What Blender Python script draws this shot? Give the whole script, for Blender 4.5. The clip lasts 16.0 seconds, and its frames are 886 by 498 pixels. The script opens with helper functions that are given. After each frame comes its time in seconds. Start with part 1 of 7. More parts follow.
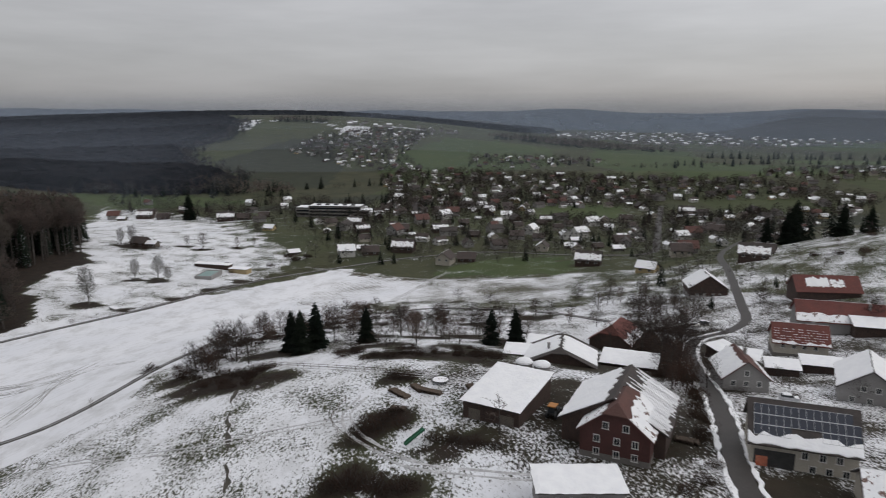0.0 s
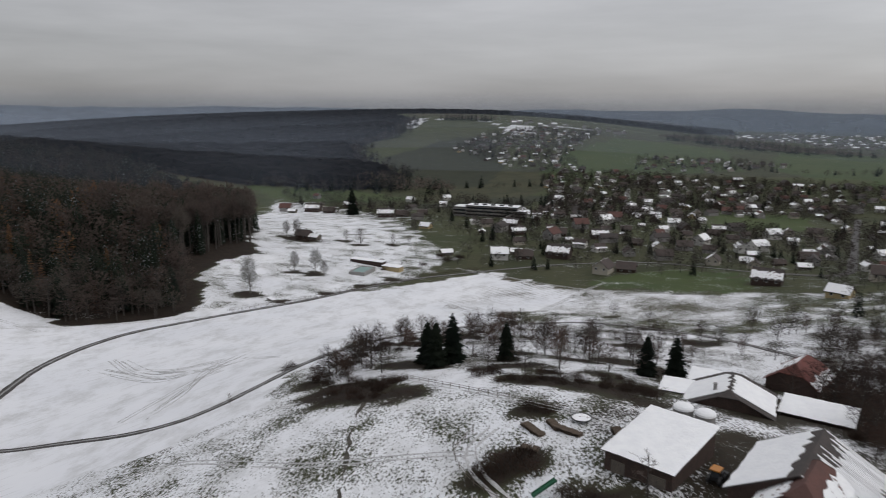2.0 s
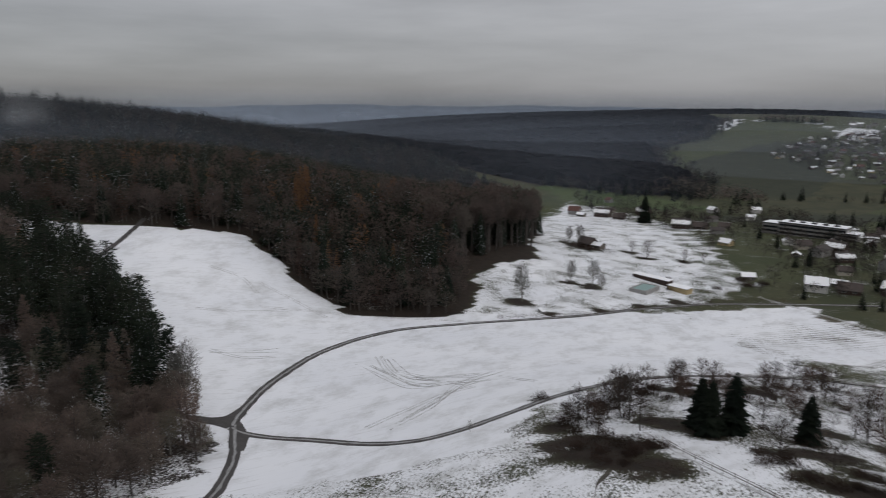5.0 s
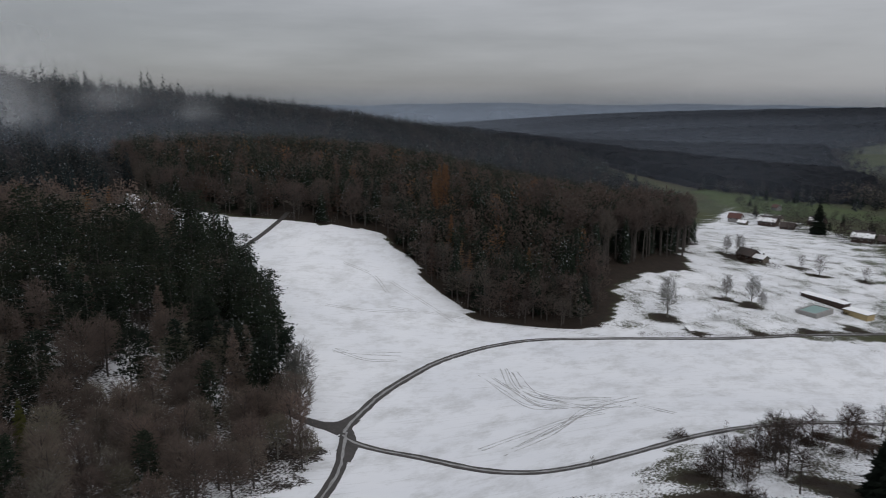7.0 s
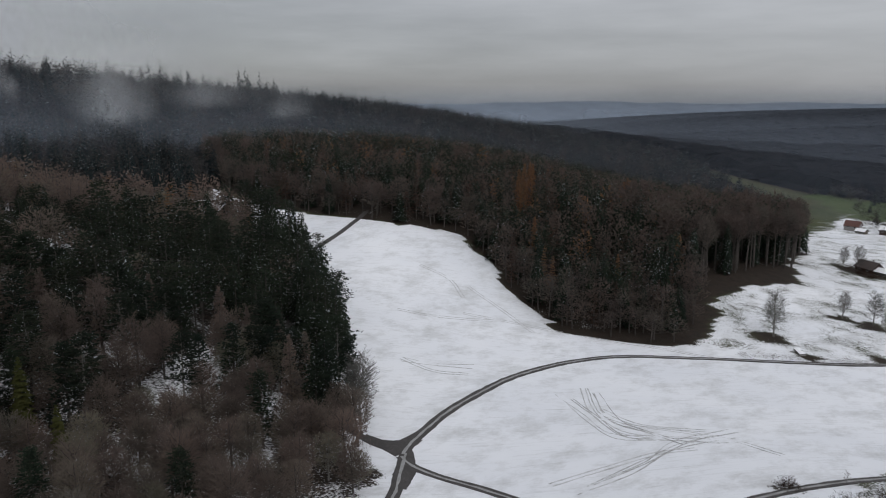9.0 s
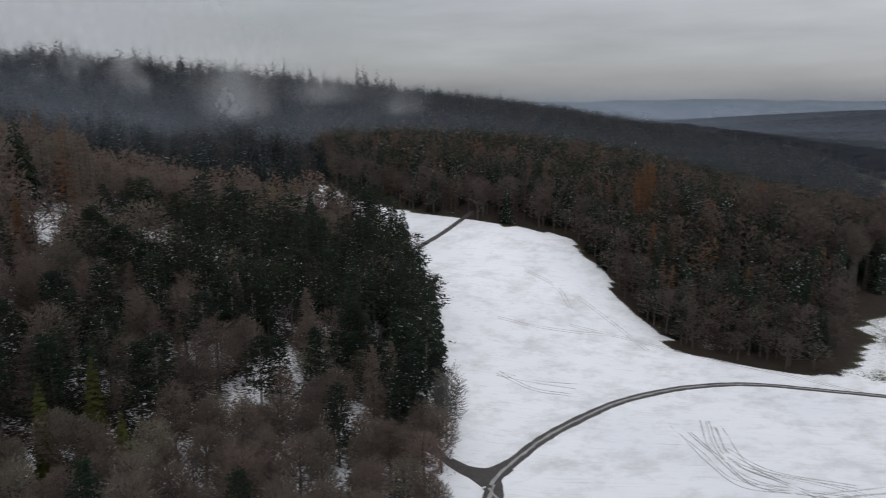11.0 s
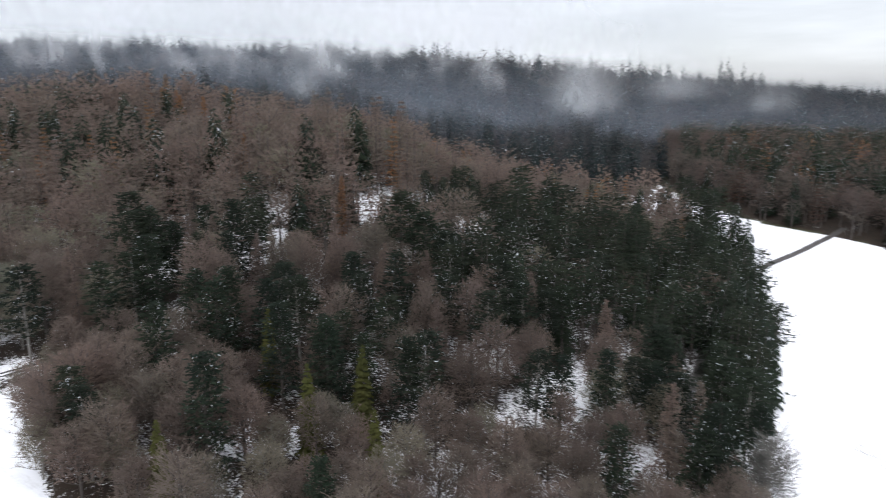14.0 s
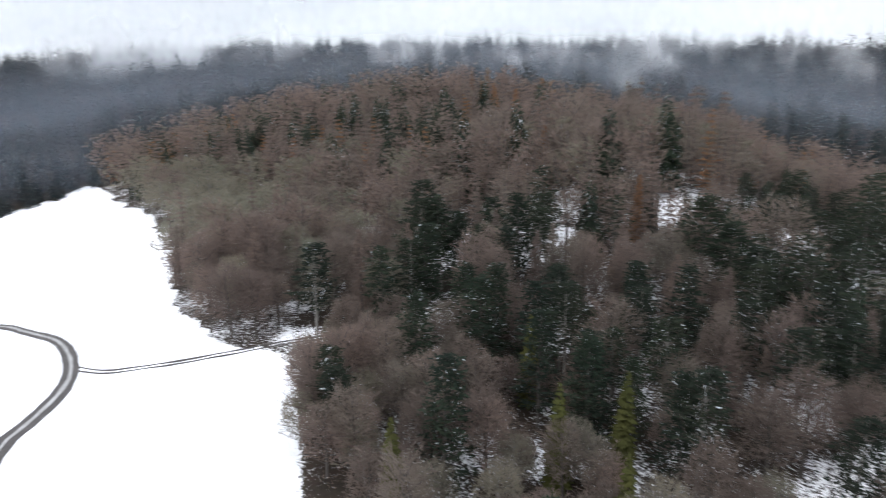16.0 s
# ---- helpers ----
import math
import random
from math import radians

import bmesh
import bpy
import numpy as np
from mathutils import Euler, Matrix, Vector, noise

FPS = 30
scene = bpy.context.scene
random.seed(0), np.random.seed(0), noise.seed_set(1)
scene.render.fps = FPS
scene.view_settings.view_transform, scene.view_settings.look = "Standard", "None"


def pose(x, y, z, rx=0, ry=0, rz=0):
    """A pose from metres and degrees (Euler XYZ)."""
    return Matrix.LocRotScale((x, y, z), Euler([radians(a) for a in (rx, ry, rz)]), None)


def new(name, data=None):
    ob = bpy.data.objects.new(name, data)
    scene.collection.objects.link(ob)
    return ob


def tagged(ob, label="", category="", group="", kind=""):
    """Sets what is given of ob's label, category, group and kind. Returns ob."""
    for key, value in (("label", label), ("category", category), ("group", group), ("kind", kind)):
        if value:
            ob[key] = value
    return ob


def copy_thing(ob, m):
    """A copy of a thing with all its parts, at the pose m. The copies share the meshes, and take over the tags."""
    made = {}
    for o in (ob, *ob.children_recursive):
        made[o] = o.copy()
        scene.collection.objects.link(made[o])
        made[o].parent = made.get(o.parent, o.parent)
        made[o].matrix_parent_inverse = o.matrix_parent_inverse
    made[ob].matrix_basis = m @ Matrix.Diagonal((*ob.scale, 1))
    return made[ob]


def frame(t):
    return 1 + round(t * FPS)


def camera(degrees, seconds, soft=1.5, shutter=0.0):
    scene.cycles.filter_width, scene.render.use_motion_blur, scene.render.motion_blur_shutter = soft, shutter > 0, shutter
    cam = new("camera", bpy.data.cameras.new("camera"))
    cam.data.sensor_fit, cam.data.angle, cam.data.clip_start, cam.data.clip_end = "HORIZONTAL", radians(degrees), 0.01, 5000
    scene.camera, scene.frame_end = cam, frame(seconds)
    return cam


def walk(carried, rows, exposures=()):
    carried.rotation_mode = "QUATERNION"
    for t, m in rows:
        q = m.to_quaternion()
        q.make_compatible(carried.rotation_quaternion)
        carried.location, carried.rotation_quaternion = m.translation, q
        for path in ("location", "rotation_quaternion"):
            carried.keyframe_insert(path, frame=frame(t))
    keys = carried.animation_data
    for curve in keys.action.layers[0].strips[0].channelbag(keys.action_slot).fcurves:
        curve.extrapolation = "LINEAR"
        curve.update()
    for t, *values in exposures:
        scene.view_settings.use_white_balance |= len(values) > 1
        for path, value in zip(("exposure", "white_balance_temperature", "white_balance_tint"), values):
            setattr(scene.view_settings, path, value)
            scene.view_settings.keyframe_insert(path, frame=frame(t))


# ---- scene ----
cam = camera(65.2, 16.0, soft=1.0, shutter=0.6)
METRES, EYE, TILT, LEAN, TURN = 150.0, 92.0, -11.5, 0.0, 0.0
ROWS = [
    (0.0, 0.0, 0.0, 0.0, 0.0, 0.0, -0.0),
    (0.5, 0.0061, 0.0291, 0.0044, 3.08, -0.04, -0.73),
    (1.0, 0.0105, 0.0583, 0.0093, 6.4, -0.12, -1.47),
    (1.5, 0.0136, 0.0877, 0.0154, 9.79, -0.24, -2.18),
    (2.0, 0.0154, 0.1174, 0.0227, 13.16, -0.4, -2.88),
    (2.5, 0.0156, 0.1468, 0.0304, 16.52, -0.61, -3.57),
    (3.0, 0.0141, 0.1757, 0.0387, 20.09, -0.87, -4.28),
    (3.5, 0.0113, 0.2051, 0.0468, 23.89, -1.2, -5.0),
    (4.0, 0.0067, 0.2339, 0.0552, 27.84, -1.58, -5.71),
    (4.5, 0.001, 0.2625, 0.0627, 32.51, -2.08, -6.54),
    (5.0, -0.0063, 0.2919, 0.0696, 37.3, -2.66, -7.34),
    (7.5, -0.0676, 0.4278, 0.0904, 51.89, -4.93, -9.35),
    (8.0, -0.0863, 0.4541, 0.0927, 54.0, -5.29, -9.59),
    (10.5, -0.2024, 0.5709, 0.1019, 63.53, -7.11, -10.5),
    (11.0, -0.2281, 0.5915, 0.1022, 67.06, -7.79, -10.76),
    (11.5, -0.256, 0.6114, 0.1012, 71.75, -8.67, -11.1),
    (12.0, -0.281, 0.6312, 0.1002, 76.57, -9.6, -11.3),
    (12.5, -0.3083, 0.6486, 0.0987, 81.39, -10.57, -11.46),
    (13.0, -0.3369, 0.6657, 0.0962, 86.27, -11.53, -11.5),
    (13.5, -0.3645, 0.6784, 0.0942, 90.86, -12.46, -11.48),
    (14.0, -0.3921, 0.6904, 0.0923, 96.09, -13.49, -11.4),
    (14.5, -0.4213, 0.7, 0.0912, 101.75, -14.66, -11.23),
    (15.0, -0.4516, 0.7078, 0.0881, 108.84, -16.05, -10.77),
    (15.5, -0.4819, 0.7127, 0.0866, 115.97, -17.43, -10.21),
    (16.0, -0.5113, 0.7146, 0.0856, 122.99, -18.78, -9.49),
]
EXPOSURES = [(0.0, -0.23, 6650, 10), (3.0, -0.27, 6600, 10), (5.0, -0.39, 6550, 10), (8.0, -0.28, 6450, 9), (10.5, -0.09, 6450, 9), (12.0, 0.18, 6450, 10), (12.5, 0.36, 6450, 10), (13.5, 0.9, 6400, 10), (14.5, 1.22, 6350, 10), (16.0, 1.33, 6300, 9)]
walk(cam, [(t, pose(0, 0, EYE, TILT, LEAN, TURN) @ pose(METRES * x, METRES * y, METRES * z, 90 + pitch, roll, yaw)) for t, x, y, z, yaw, pitch, roll in ROWS], EXPOSURES)


# ---- light ----
world = bpy.data.worlds.new("overcast_sky")
scene.world = world
world.use_nodes = True
wt = world.node_tree
wt.nodes.clear()


def wnode(kind, **values):
    n = wt.nodes.new(kind)
    for k, v in values.items():
        n.inputs[k].default_value = v
    return n


w_out = wnode("ShaderNodeOutputWorld")
w_bg = wnode("ShaderNodeBackground", Strength=1.0)
w_sky = wt.nodes.new("ShaderNodeTexSky")
w_sky.sky_type, w_sky.sun_disc = "NISHITA", False
w_sky.sun_elevation, w_sky.sun_rotation = radians(28), radians(70)
w_co = wnode("ShaderNodeTexCoord")
w_sep = wnode("ShaderNodeSeparateXYZ")
w_ramp = wt.nodes.new("ShaderNodeValToRGB")
stops = [(0.0, (0.22, 0.225, 0.24)), (0.5, (0.22, 0.225, 0.24)), (0.5035, (0.25, 0.255, 0.27)), (0.512, (0.315, 0.315, 0.33)), (0.525, (0.385, 0.385, 0.40)), (0.55, (0.44, 0.44, 0.455)),
         (0.62, (0.52, 0.52, 0.54)), (0.75, (0.62, 0.62, 0.645)), (1.0, (0.92, 0.92, 0.95))]
ramp = w_ramp.color_ramp
while len(ramp.elements) < len(stops):
    ramp.elements.new(0.5)
for e, (p, c) in zip(ramp.elements, stops):
    e.position, e.color = p, (c[0] * 0.99, c[1] * 1.0, c[2] * 1.02, 1)
w_half = wt.nodes.new("ShaderNodeMath")
w_half.operation = "MULTIPLY_ADD"
w_half.inputs[1].default_value = w_half.inputs[2].default_value = 0.5
w_map = wnode("ShaderNodeMapping", Scale=(2.2, 2.2, 16.0))
w_noise = wnode("ShaderNodeTexNoise", Scale=1.3, Detail=6.0, Roughness=0.55)
w_amp = wnode("ShaderNodeMapRange")
w_amp.inputs["From Min"].default_value, w_amp.inputs["From Max"].default_value = 0.3, 0.7
w_amp.inputs["To Min"].default_value, w_amp.inputs["To Max"].default_value = 0.86, 1.14
# the cloud is a little thinner towards the north-east
w_side = wt.nodes.new("ShaderNodeVectorMath")
w_side.operation = "DOT_PRODUCT"
w_side.inputs[1].default_value = (0.24, 0.18, 0.0)
w_lift = wt.nodes.new("ShaderNodeMath")
w_lift.operation = "ADD"
w_mul = wt.nodes.new("ShaderNodeVectorMath")
w_mul.operation = "SCALE"
w_tone = wt.nodes.new("ShaderNodeVectorMath")
w_tone.operation = "SCALE"
w_tone.inputs["Scale"].default_value = 0.012
w_add = wt.nodes.new("ShaderNodeVectorMath")
w_add.operation = "ADD"
for a, b in ((w_co.outputs["Generated"], w_sep.inputs[0]), (w_sep.outputs["Z"], w_half.inputs[0]), (w_half.outputs[0], w_ramp.inputs[0]),
             (w_co.outputs["Generated"], w_map.inputs["Vector"]), (w_map.outputs[0], w_noise.inputs["Vector"]), (w_noise.outputs["Fac"], w_amp.inputs[0]),
             (w_ramp.outputs["Color"], w_mul.inputs[0]), (w_co.outputs["Generated"], w_side.inputs[0]), (w_side.outputs["Value"], w_lift.inputs[0]), (w_amp.outputs[0], w_lift.inputs[1]), (w_lift.outputs[0], w_mul.inputs["Scale"]), (w_sky.outputs[0], w_tone.inputs[0]),
             (w_mul.outputs[0], w_add.inputs[0]), (w_tone.outputs[0], w_add.inputs[1]), (w_add.outputs[0], w_bg.inputs["Color"]), (w_bg.outputs[0], w_out.inputs[0])):
    wt.links.new(a, b)
sun = new("sun", bpy.data.lights.new("sun", "SUN"))
sun.data.energy, sun.data.angle, sun.data.color = 0.6, radians(25), (1.0, 0.97, 0.93)
sun.matrix_world = pose(0, 0, 400, 50, 0, 70)

# ---- terrain: a sum of round hills (x, y, height) over a plain ----
PLAIN = -22.0
HILLS_SMALL = [
    (0, 150, 12.1), (40, 110, -5.9), (-50, 175, -0.5), (-100, 190, 1.2), (-150, 150, -10.1), (-170, 220, -2.3), (-240, 190, 0.2),
    (-190, 90, -1.2), (-230, 40, 2.2), (-314, 44, 29.3), (-330, 270, 8.1), (-47, 240, 3.8), (60, 220, -7.2), (130, 170, -0.2),
    (-120, 40, -3.8), (-400, -80, 11.0), (270, 360, 13.6), (-260, 290, -11.6), (-60, 90, -12.7),
]
HILLS_MEDIUM = [
    (-700, -300, -62.9), (-700, -80, 12.9), (-700, 140, -28.9), (-700, 360, -40.1), (-700, 580, -11.4), (-480, -300, 57.3), (-480, -80, 8.6),
    (-480, 140, -20.2), (-480, 360, 69.0), (-480, 580, -41.0), (-260, -300, -84.4), (-260, -80, 34.8), (-260, 140, -51.8), (-260, 360, 1.1),
    (-260, 580, -5.3), (-40, -300, 41.9), (-40, -80, -20.3), (-40, 140, 66.3), (-40, 360, -42.9), (-40, 580, 30.4), (180, -300, -8.3),
    (180, -80, 10.8), (180, 140, -1.1), (180, 360, 10.1), (180, 580, -6.6), (400, -300, 16.3), (400, -80, 26.2), (400, 140, -12.9),
    (400, 360, 45.1), (400, 580, -15.7),
]
HILLS_LARGE = [
    (-1000, 600, 121.9), (-1000, 0, 42.1), (-1000, -700, 134.2), (-300, 1000, -75.2), (-250, 1500, 49.4), (-200, 2200, 37.5), (300, 1100, 19.8),
    (400, 1800, -30.5), (900, 900, 19.8), (900, 2600, -11.9), (-800, 1500, -7.3), (-800, 2500, 41.6), (-1500, 2000, 56.7), (-1500, 1000, -64.0),
    (1600, 1800, -14.4), (-300, 3100, 41.4), (0, -1200, 79.2), (-2000, -500, 74.2), (1500, -600, 127.2), (-2200, 3200, -9.8),
]


def height(x, y):
    """Ground height in metres, for numbers or arrays."""
    x, y = np.asarray(x, float), np.asarray(y, float)
    z = np.full(np.broadcast(x, y).shape, PLAIN)
    for hills, s in ((HILLS_SMALL, 55.0), (HILLS_MEDIUM, 190.0), (HILLS_LARGE, 520.0)):
        for hx, hy, h in hills:
            z = z + h * np.exp(-((x - hx) ** 2 + (y - hy) ** 2) / (2 * s * s))
    return z


def ground(x, y):
    return float(height(x, y))

# ---- materials ----
def material(name):
    m = bpy.data.materials.new(name)
    m.use_nodes = True
    t = m.node_tree
    return m, t, t.nodes["Principled BSDF"]


def mixed(t, fac, a, b):
    """Mix two colours (tuples or sockets) by a factor socket."""
    n = t.nodes.new("ShaderNodeMix")
    n.data_type = "RGBA"
    t.links.new(fac, n.inputs["Factor"])
    for v, s in ((a, n.inputs["A"]), (b, n.inputs["B"])):
        if isinstance(v, tuple):
            s.default_value = (*v, 1)
        else:
            t.links.new(v, s)
    return n.outputs["Result"]


def noise_of(t, scale, detail=4.0, lo=0.35, hi=0.65, vector=None, rough=0.55):
    """World-space noise, stretched to 0..1 between lo and hi."""
    if vector is None:
        vector = t.nodes.new("ShaderNodeNewGeometry").outputs["Position"]
    n = t.nodes.new("ShaderNodeTexNoise")
    n.inputs["Scale"].default_value, n.inputs["Detail"].default_value, n.inputs["Roughness"].default_value = scale, detail, rough
    t.links.new(vector, n.inputs["Vector"])
    r = t.nodes.new("ShaderNodeMapRange")
    r.inputs["From Min"].default_value, r.inputs["From Max"].default_value = lo, hi
    t.links.new(n.outputs["Fac"], r.inputs[0])
    return r.outputs[0]


def maths(t, op, a, b=0.0):
    n = t.nodes.new("ShaderNodeMath")
    n.operation = op
    n.use_clamp = op in ("ADD", "SUBTRACT", "MULTIPLY")
    for v, s in ((a, n.inputs[0]), (b, n.inputs[1])):
        if isinstance(v, (int, float)):
            s.default_value = v
        else:
            t.links.new(v, s)
    return n.outputs[0]


def bumped(t, bsdf, fac, strength=0.4, distance=0.1):
    b = t.nodes.new("ShaderNodeBump")
    b.inputs["Strength"].default_value, b.inputs["Distance"].default_value = strength, distance
    t.links.new(fac, b.inputs["Height"])
    t.links.new(b.outputs[0], bsdf.inputs["Normal"])


def plain(name, a, b, scale=0.5, rough=0.85, grain=6.0, metal=0.0, bump=0.25):
    """A surface between two tones, with a coarse and a fine noise."""
    m, t, p = material(name)
    c = mixed(t, noise_of(t, scale), a, b)
    c = mixed(t, noise_of(t, grain, 3.0, 0.2, 0.8), c, tuple(0.7 * v for v in a))
    t.links.new(c, p.inputs["Base Color"])
    p.inputs["Roughness"].default_value, p.inputs["Metallic"].default_value = rough, metal
    if bump:
        bumped(t, p, noise_of(t, grain, 3.0, 0.2, 0.8), bump, 0.03)
    return m


def foliage(name, a, b, c, tree=0.09, fine=1.2, snow=0.0):
    """Twigs or needles: the tone changes from tree to tree and within one; snow lies on what faces up."""
    m, t, p = material(name)
    col = mixed(t, noise_of(t, tree, 2.0, 0.42, 0.58), a, b)
    col = mixed(t, maths(t, "MULTIPLY", noise_of(t, tree * 0.55, 1.0, 0.5, 0.62), 0.6), col, tuple(v * k for v, k in zip(b, (0.8, 1.0, 0.95))))
    own = t.nodes.new("ShaderNodeObjectInfo").outputs["Random"]
    col = mixed(t, maths(t, "MULTIPLY", own, 0.5), col, tuple(v * k for v, k in zip(b, (1.2, 1.1, 1.02))))
    col = mixed(t, maths(t, "MULTIPLY", maths(t, "GREATER_THAN", own, 0.66), 0.55), col, c)
    col = mixed(t, maths(t, "MULTIPLY", noise_of(t, fine, 2.0, 0.4, 0.7), 0.7), col, c)
    if snow:
        g = t.nodes.new("ShaderNodeNewGeometry")
        s = t.nodes.new("ShaderNodeSeparateXYZ")
        t.links.new(g.outputs["Normal"], s.inputs[0])
        up = maths(t, "GREATER_THAN", maths(t, "ABSOLUTE", s.outputs["Z"]), 0.55)
        lie = maths(t, "GREATER_THAN", noise_of(t, 0.9, 3.0, 0.3, 0.7), 1.0 - snow)
        stand = noise_of(t, 0.03, 1.0, 0.42, 0.58)
        col = mixed(t, maths(t, "MULTIPLY", maths(t, "MULTIPLY", up, lie), stand), col, (0.72, 0.75, 0.8))
    t.links.new(col, p.inputs["Base Color"])
    p.inputs["Roughness"].default_value = 0.9
    p.inputs["Specular IOR Level"].default_value = 0.1
    thin, mix = t.nodes.new("ShaderNodeBsdfTranslucent"), t.nodes.new("ShaderNodeMixShader")
    t.links.new(col, thin.inputs["Color"])
    mix.inputs[0].default_value = 0.5
    t.links.new(p.outputs[0], mix.inputs[1])
    t.links.new(thin.outputs[0], mix.inputs[2])
    t.links.new(mix.outputs[0], t.nodes["Material Output"].inputs["Surface"])
    return m


BARK = plain("bark", (0.05, 0.042, 0.038), (0.09, 0.08, 0.07), 0.6, 0.95, 8.0)
BARK_PALE = plain("pale_bark", (0.2, 0.19, 0.175), (0.13, 0.12, 0.11), 0.8, 0.9, 5.0)
TWIG = foliage("bare_twigs", (0.135, 0.1098, 0.0972), (0.2025, 0.1638, 0.1395), (0.108, 0.0882, 0.0792))
# bare twigs again, darkened to suit the low exposure at the start
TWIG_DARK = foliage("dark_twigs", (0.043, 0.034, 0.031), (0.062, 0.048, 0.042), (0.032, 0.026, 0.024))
NEEDLE_GOLD = foliage("yellow_green_needles", (0.105, 0.1, 0.03), (0.085, 0.088, 0.03), (0.055, 0.06, 0.022))
# hillside twigs, with the blue of distance haze mixed into the brown
TWIG_HILL_HAZY = foliage("hazy_hill_twigs", (0.0594, 0.058, 0.0635), (0.0891, 0.0783, 0.077), (0.0405, 0.0419, 0.0486), 0.03, 0.3)
TWIG_RED = foliage("reddish_twigs", (0.1562, 0.1237, 0.1088), (0.2046, 0.1581, 0.1367), (0.1256, 0.1023, 0.093))
TWIG_GREY = foliage("grey_lichen_twigs", (0.186, 0.1748, 0.1348), (0.2185, 0.1972, 0.1581), (0.1348, 0.1246, 0.1004))
TWIG_FROST = foliage("pale_birch_twigs", (0.17, 0.165, 0.16), (0.22, 0.21, 0.2), (0.11, 0.105, 0.1))
NEEDLE = foliage("spruce_needles", (0.0262, 0.0369, 0.0287), (0.0377, 0.0484, 0.032), (0.018, 0.0254, 0.0213), snow=0.16)
NEEDLE_PINE = foliage("pine_needles", (0.0264, 0.0352, 0.0272), (0.04, 0.0472, 0.032), (0.0184, 0.0248, 0.0208), snow=0.14)
NEEDLE_DARK = foliage("dark_spruce_needles", (0.014, 0.02, 0.016), (0.02, 0.027, 0.018), (0.01, 0.014, 0.012))
LARCH = foliage("larch_needles", (0.2688, 0.1472, 0.0768), (0.2304, 0.128, 0.0742), (0.16, 0.0986, 0.064))
TWIG_EDGE = foliage("grey_brown_twigs", (0.0986, 0.0812, 0.0739), (0.145, 0.1131, 0.0986), (0.0725, 0.0609, 0.0565))
TWIG_GARDEN = foliage("grey_garden_twigs", (0.06, 0.054, 0.049), (0.088, 0.078, 0.068), (0.045, 0.04, 0.037))
TWIG_RUST = foliage("rust_brown_twigs", (0.075, 0.05, 0.04), (0.1, 0.062, 0.047), (0.055, 0.041, 0.036))
SHRUB = foliage("shrub_twigs", (0.05, 0.035, 0.029), (0.07, 0.046, 0.036), (0.034, 0.026, 0.022))
# ridge canopy: dark wood tones with a blue haze tint painted in
FAR_WOOD_HAZY = foliage("hazy_far_wood", (0.021, 0.025, 0.032), (0.041, 0.04, 0.045), (0.016, 0.019, 0.025), 0.02, 0.09)
# hillside needles, their green shifted to blue to imitate haze
HILL_WOOD_HAZY = foliage("hill_wood", (0.0257, 0.0365, 0.0392), (0.0446, 0.0513, 0.0513), (0.0189, 0.027, 0.0311), 0.05, 0.5, snow=0.12)


def snow_material(name, patchy):
    """Roof snow: white, softly uneven, with thaw holes that show what lies beneath."""
    m, t, p = material(name)
    c = mixed(t, noise_of(t, 0.5, 3.0), (0.86, 0.87, 0.89), (0.92, 0.93, 0.94))
    if patchy:
        hole = maths(t, "GREATER_THAN", noise_of(t, 0.9, 5.0, 0.3, 0.7), 1.0 - patchy)
        c = mixed(t, hole, c, (0.16, 0.10, 0.085))
    t.links.new(c, p.inputs["Base Color"])
    p.inputs["Roughness"].default_value = 0.7
    p.inputs["Subsurface Weight"].default_value = 0.0
    bumped(t, p, noise_of(t, 1.6, 4.0), 0.5, 0.1)
    return m


SNOW = snow_material("roof_snow", 0.0)
SNOW_PATCHY = snow_material("thawing_roof_snow", 0.24)


def tiled(name, a, b, row=0.35):
    """Roof tiles in rows across the slope."""
    m, t, p = material(name)
    co = t.nodes.new("ShaderNodeTexCoord").outputs["Object"]
    w = t.nodes.new("ShaderNodeTexWave")
    w.bands_direction, w.wave_profile = "Z", "SAW"
    w.inputs["Scale"].default_value, w.inputs["Distortion"].default_value = 0.35 / row, 0.4
    t.links.new(co, w.inputs["Vector"])
    c = mixed(t, noise_of(t, 0.35), a, b)
    c = mixed(t, maths(t, "MULTIPLY", noise_of(t, 3.0, 4.0, 0.4, 0.75), 0.7), c, tuple(0.55 * v for v in a))
    t.links.new(c, p.inputs["Base Color"])
    p.inputs["Roughness"].default_value = 0.8
    bumped(t, p, w.outputs["Fac"], 0.6, 0.06)
    return m


TILE_RED = tiled("red_roof_tiles", (0.17, 0.052, 0.042), (0.13, 0.046, 0.038))
TILE_OLD = tiled("old_red_tiles", (0.13, 0.056, 0.045), (0.1, 0.05, 0.042))
TILE_BROWN = tiled("brown_roof_tiles", (0.08, 0.059, 0.052), (0.062, 0.05, 0.046))
TILE_DARK = tiled("dark_roof_tiles", (0.05, 0.043, 0.041), (0.075, 0.06, 0.055))


def boarded(name, a, b):
    """Upright boards with dark joints."""
    m, t, p = material(name)
    co = t.nodes.new("ShaderNodeTexCoord").outputs["Object"]
    w = t.nodes.new("ShaderNodeTexWave")
    w.bands_direction = "DIAGONAL"
    w.inputs["Scale"].default_value = 2.0
    s = t.nodes.new("ShaderNodeVectorMath")
    s.operation = "MULTIPLY"
    s.inputs[1].default_value = (1, 1, 0)
    t.links.new(co, s.inputs[0])
    t.links.new(s.outputs[0], w.inputs["Vector"])
    c = mixed(t, noise_of(t, 0.7), a, b)
    c = mixed(t, maths(t, "GREATER_THAN", w.outputs["Fac"], 0.93), c, tuple(0.4 * v for v in a))
    t.links.new(c, p.inputs["Base Color"])
    p.inputs["Roughness"].default_value = 0.85
    bumped(t, p, w.outputs["Fac"], 0.3, 0.02)
    return m


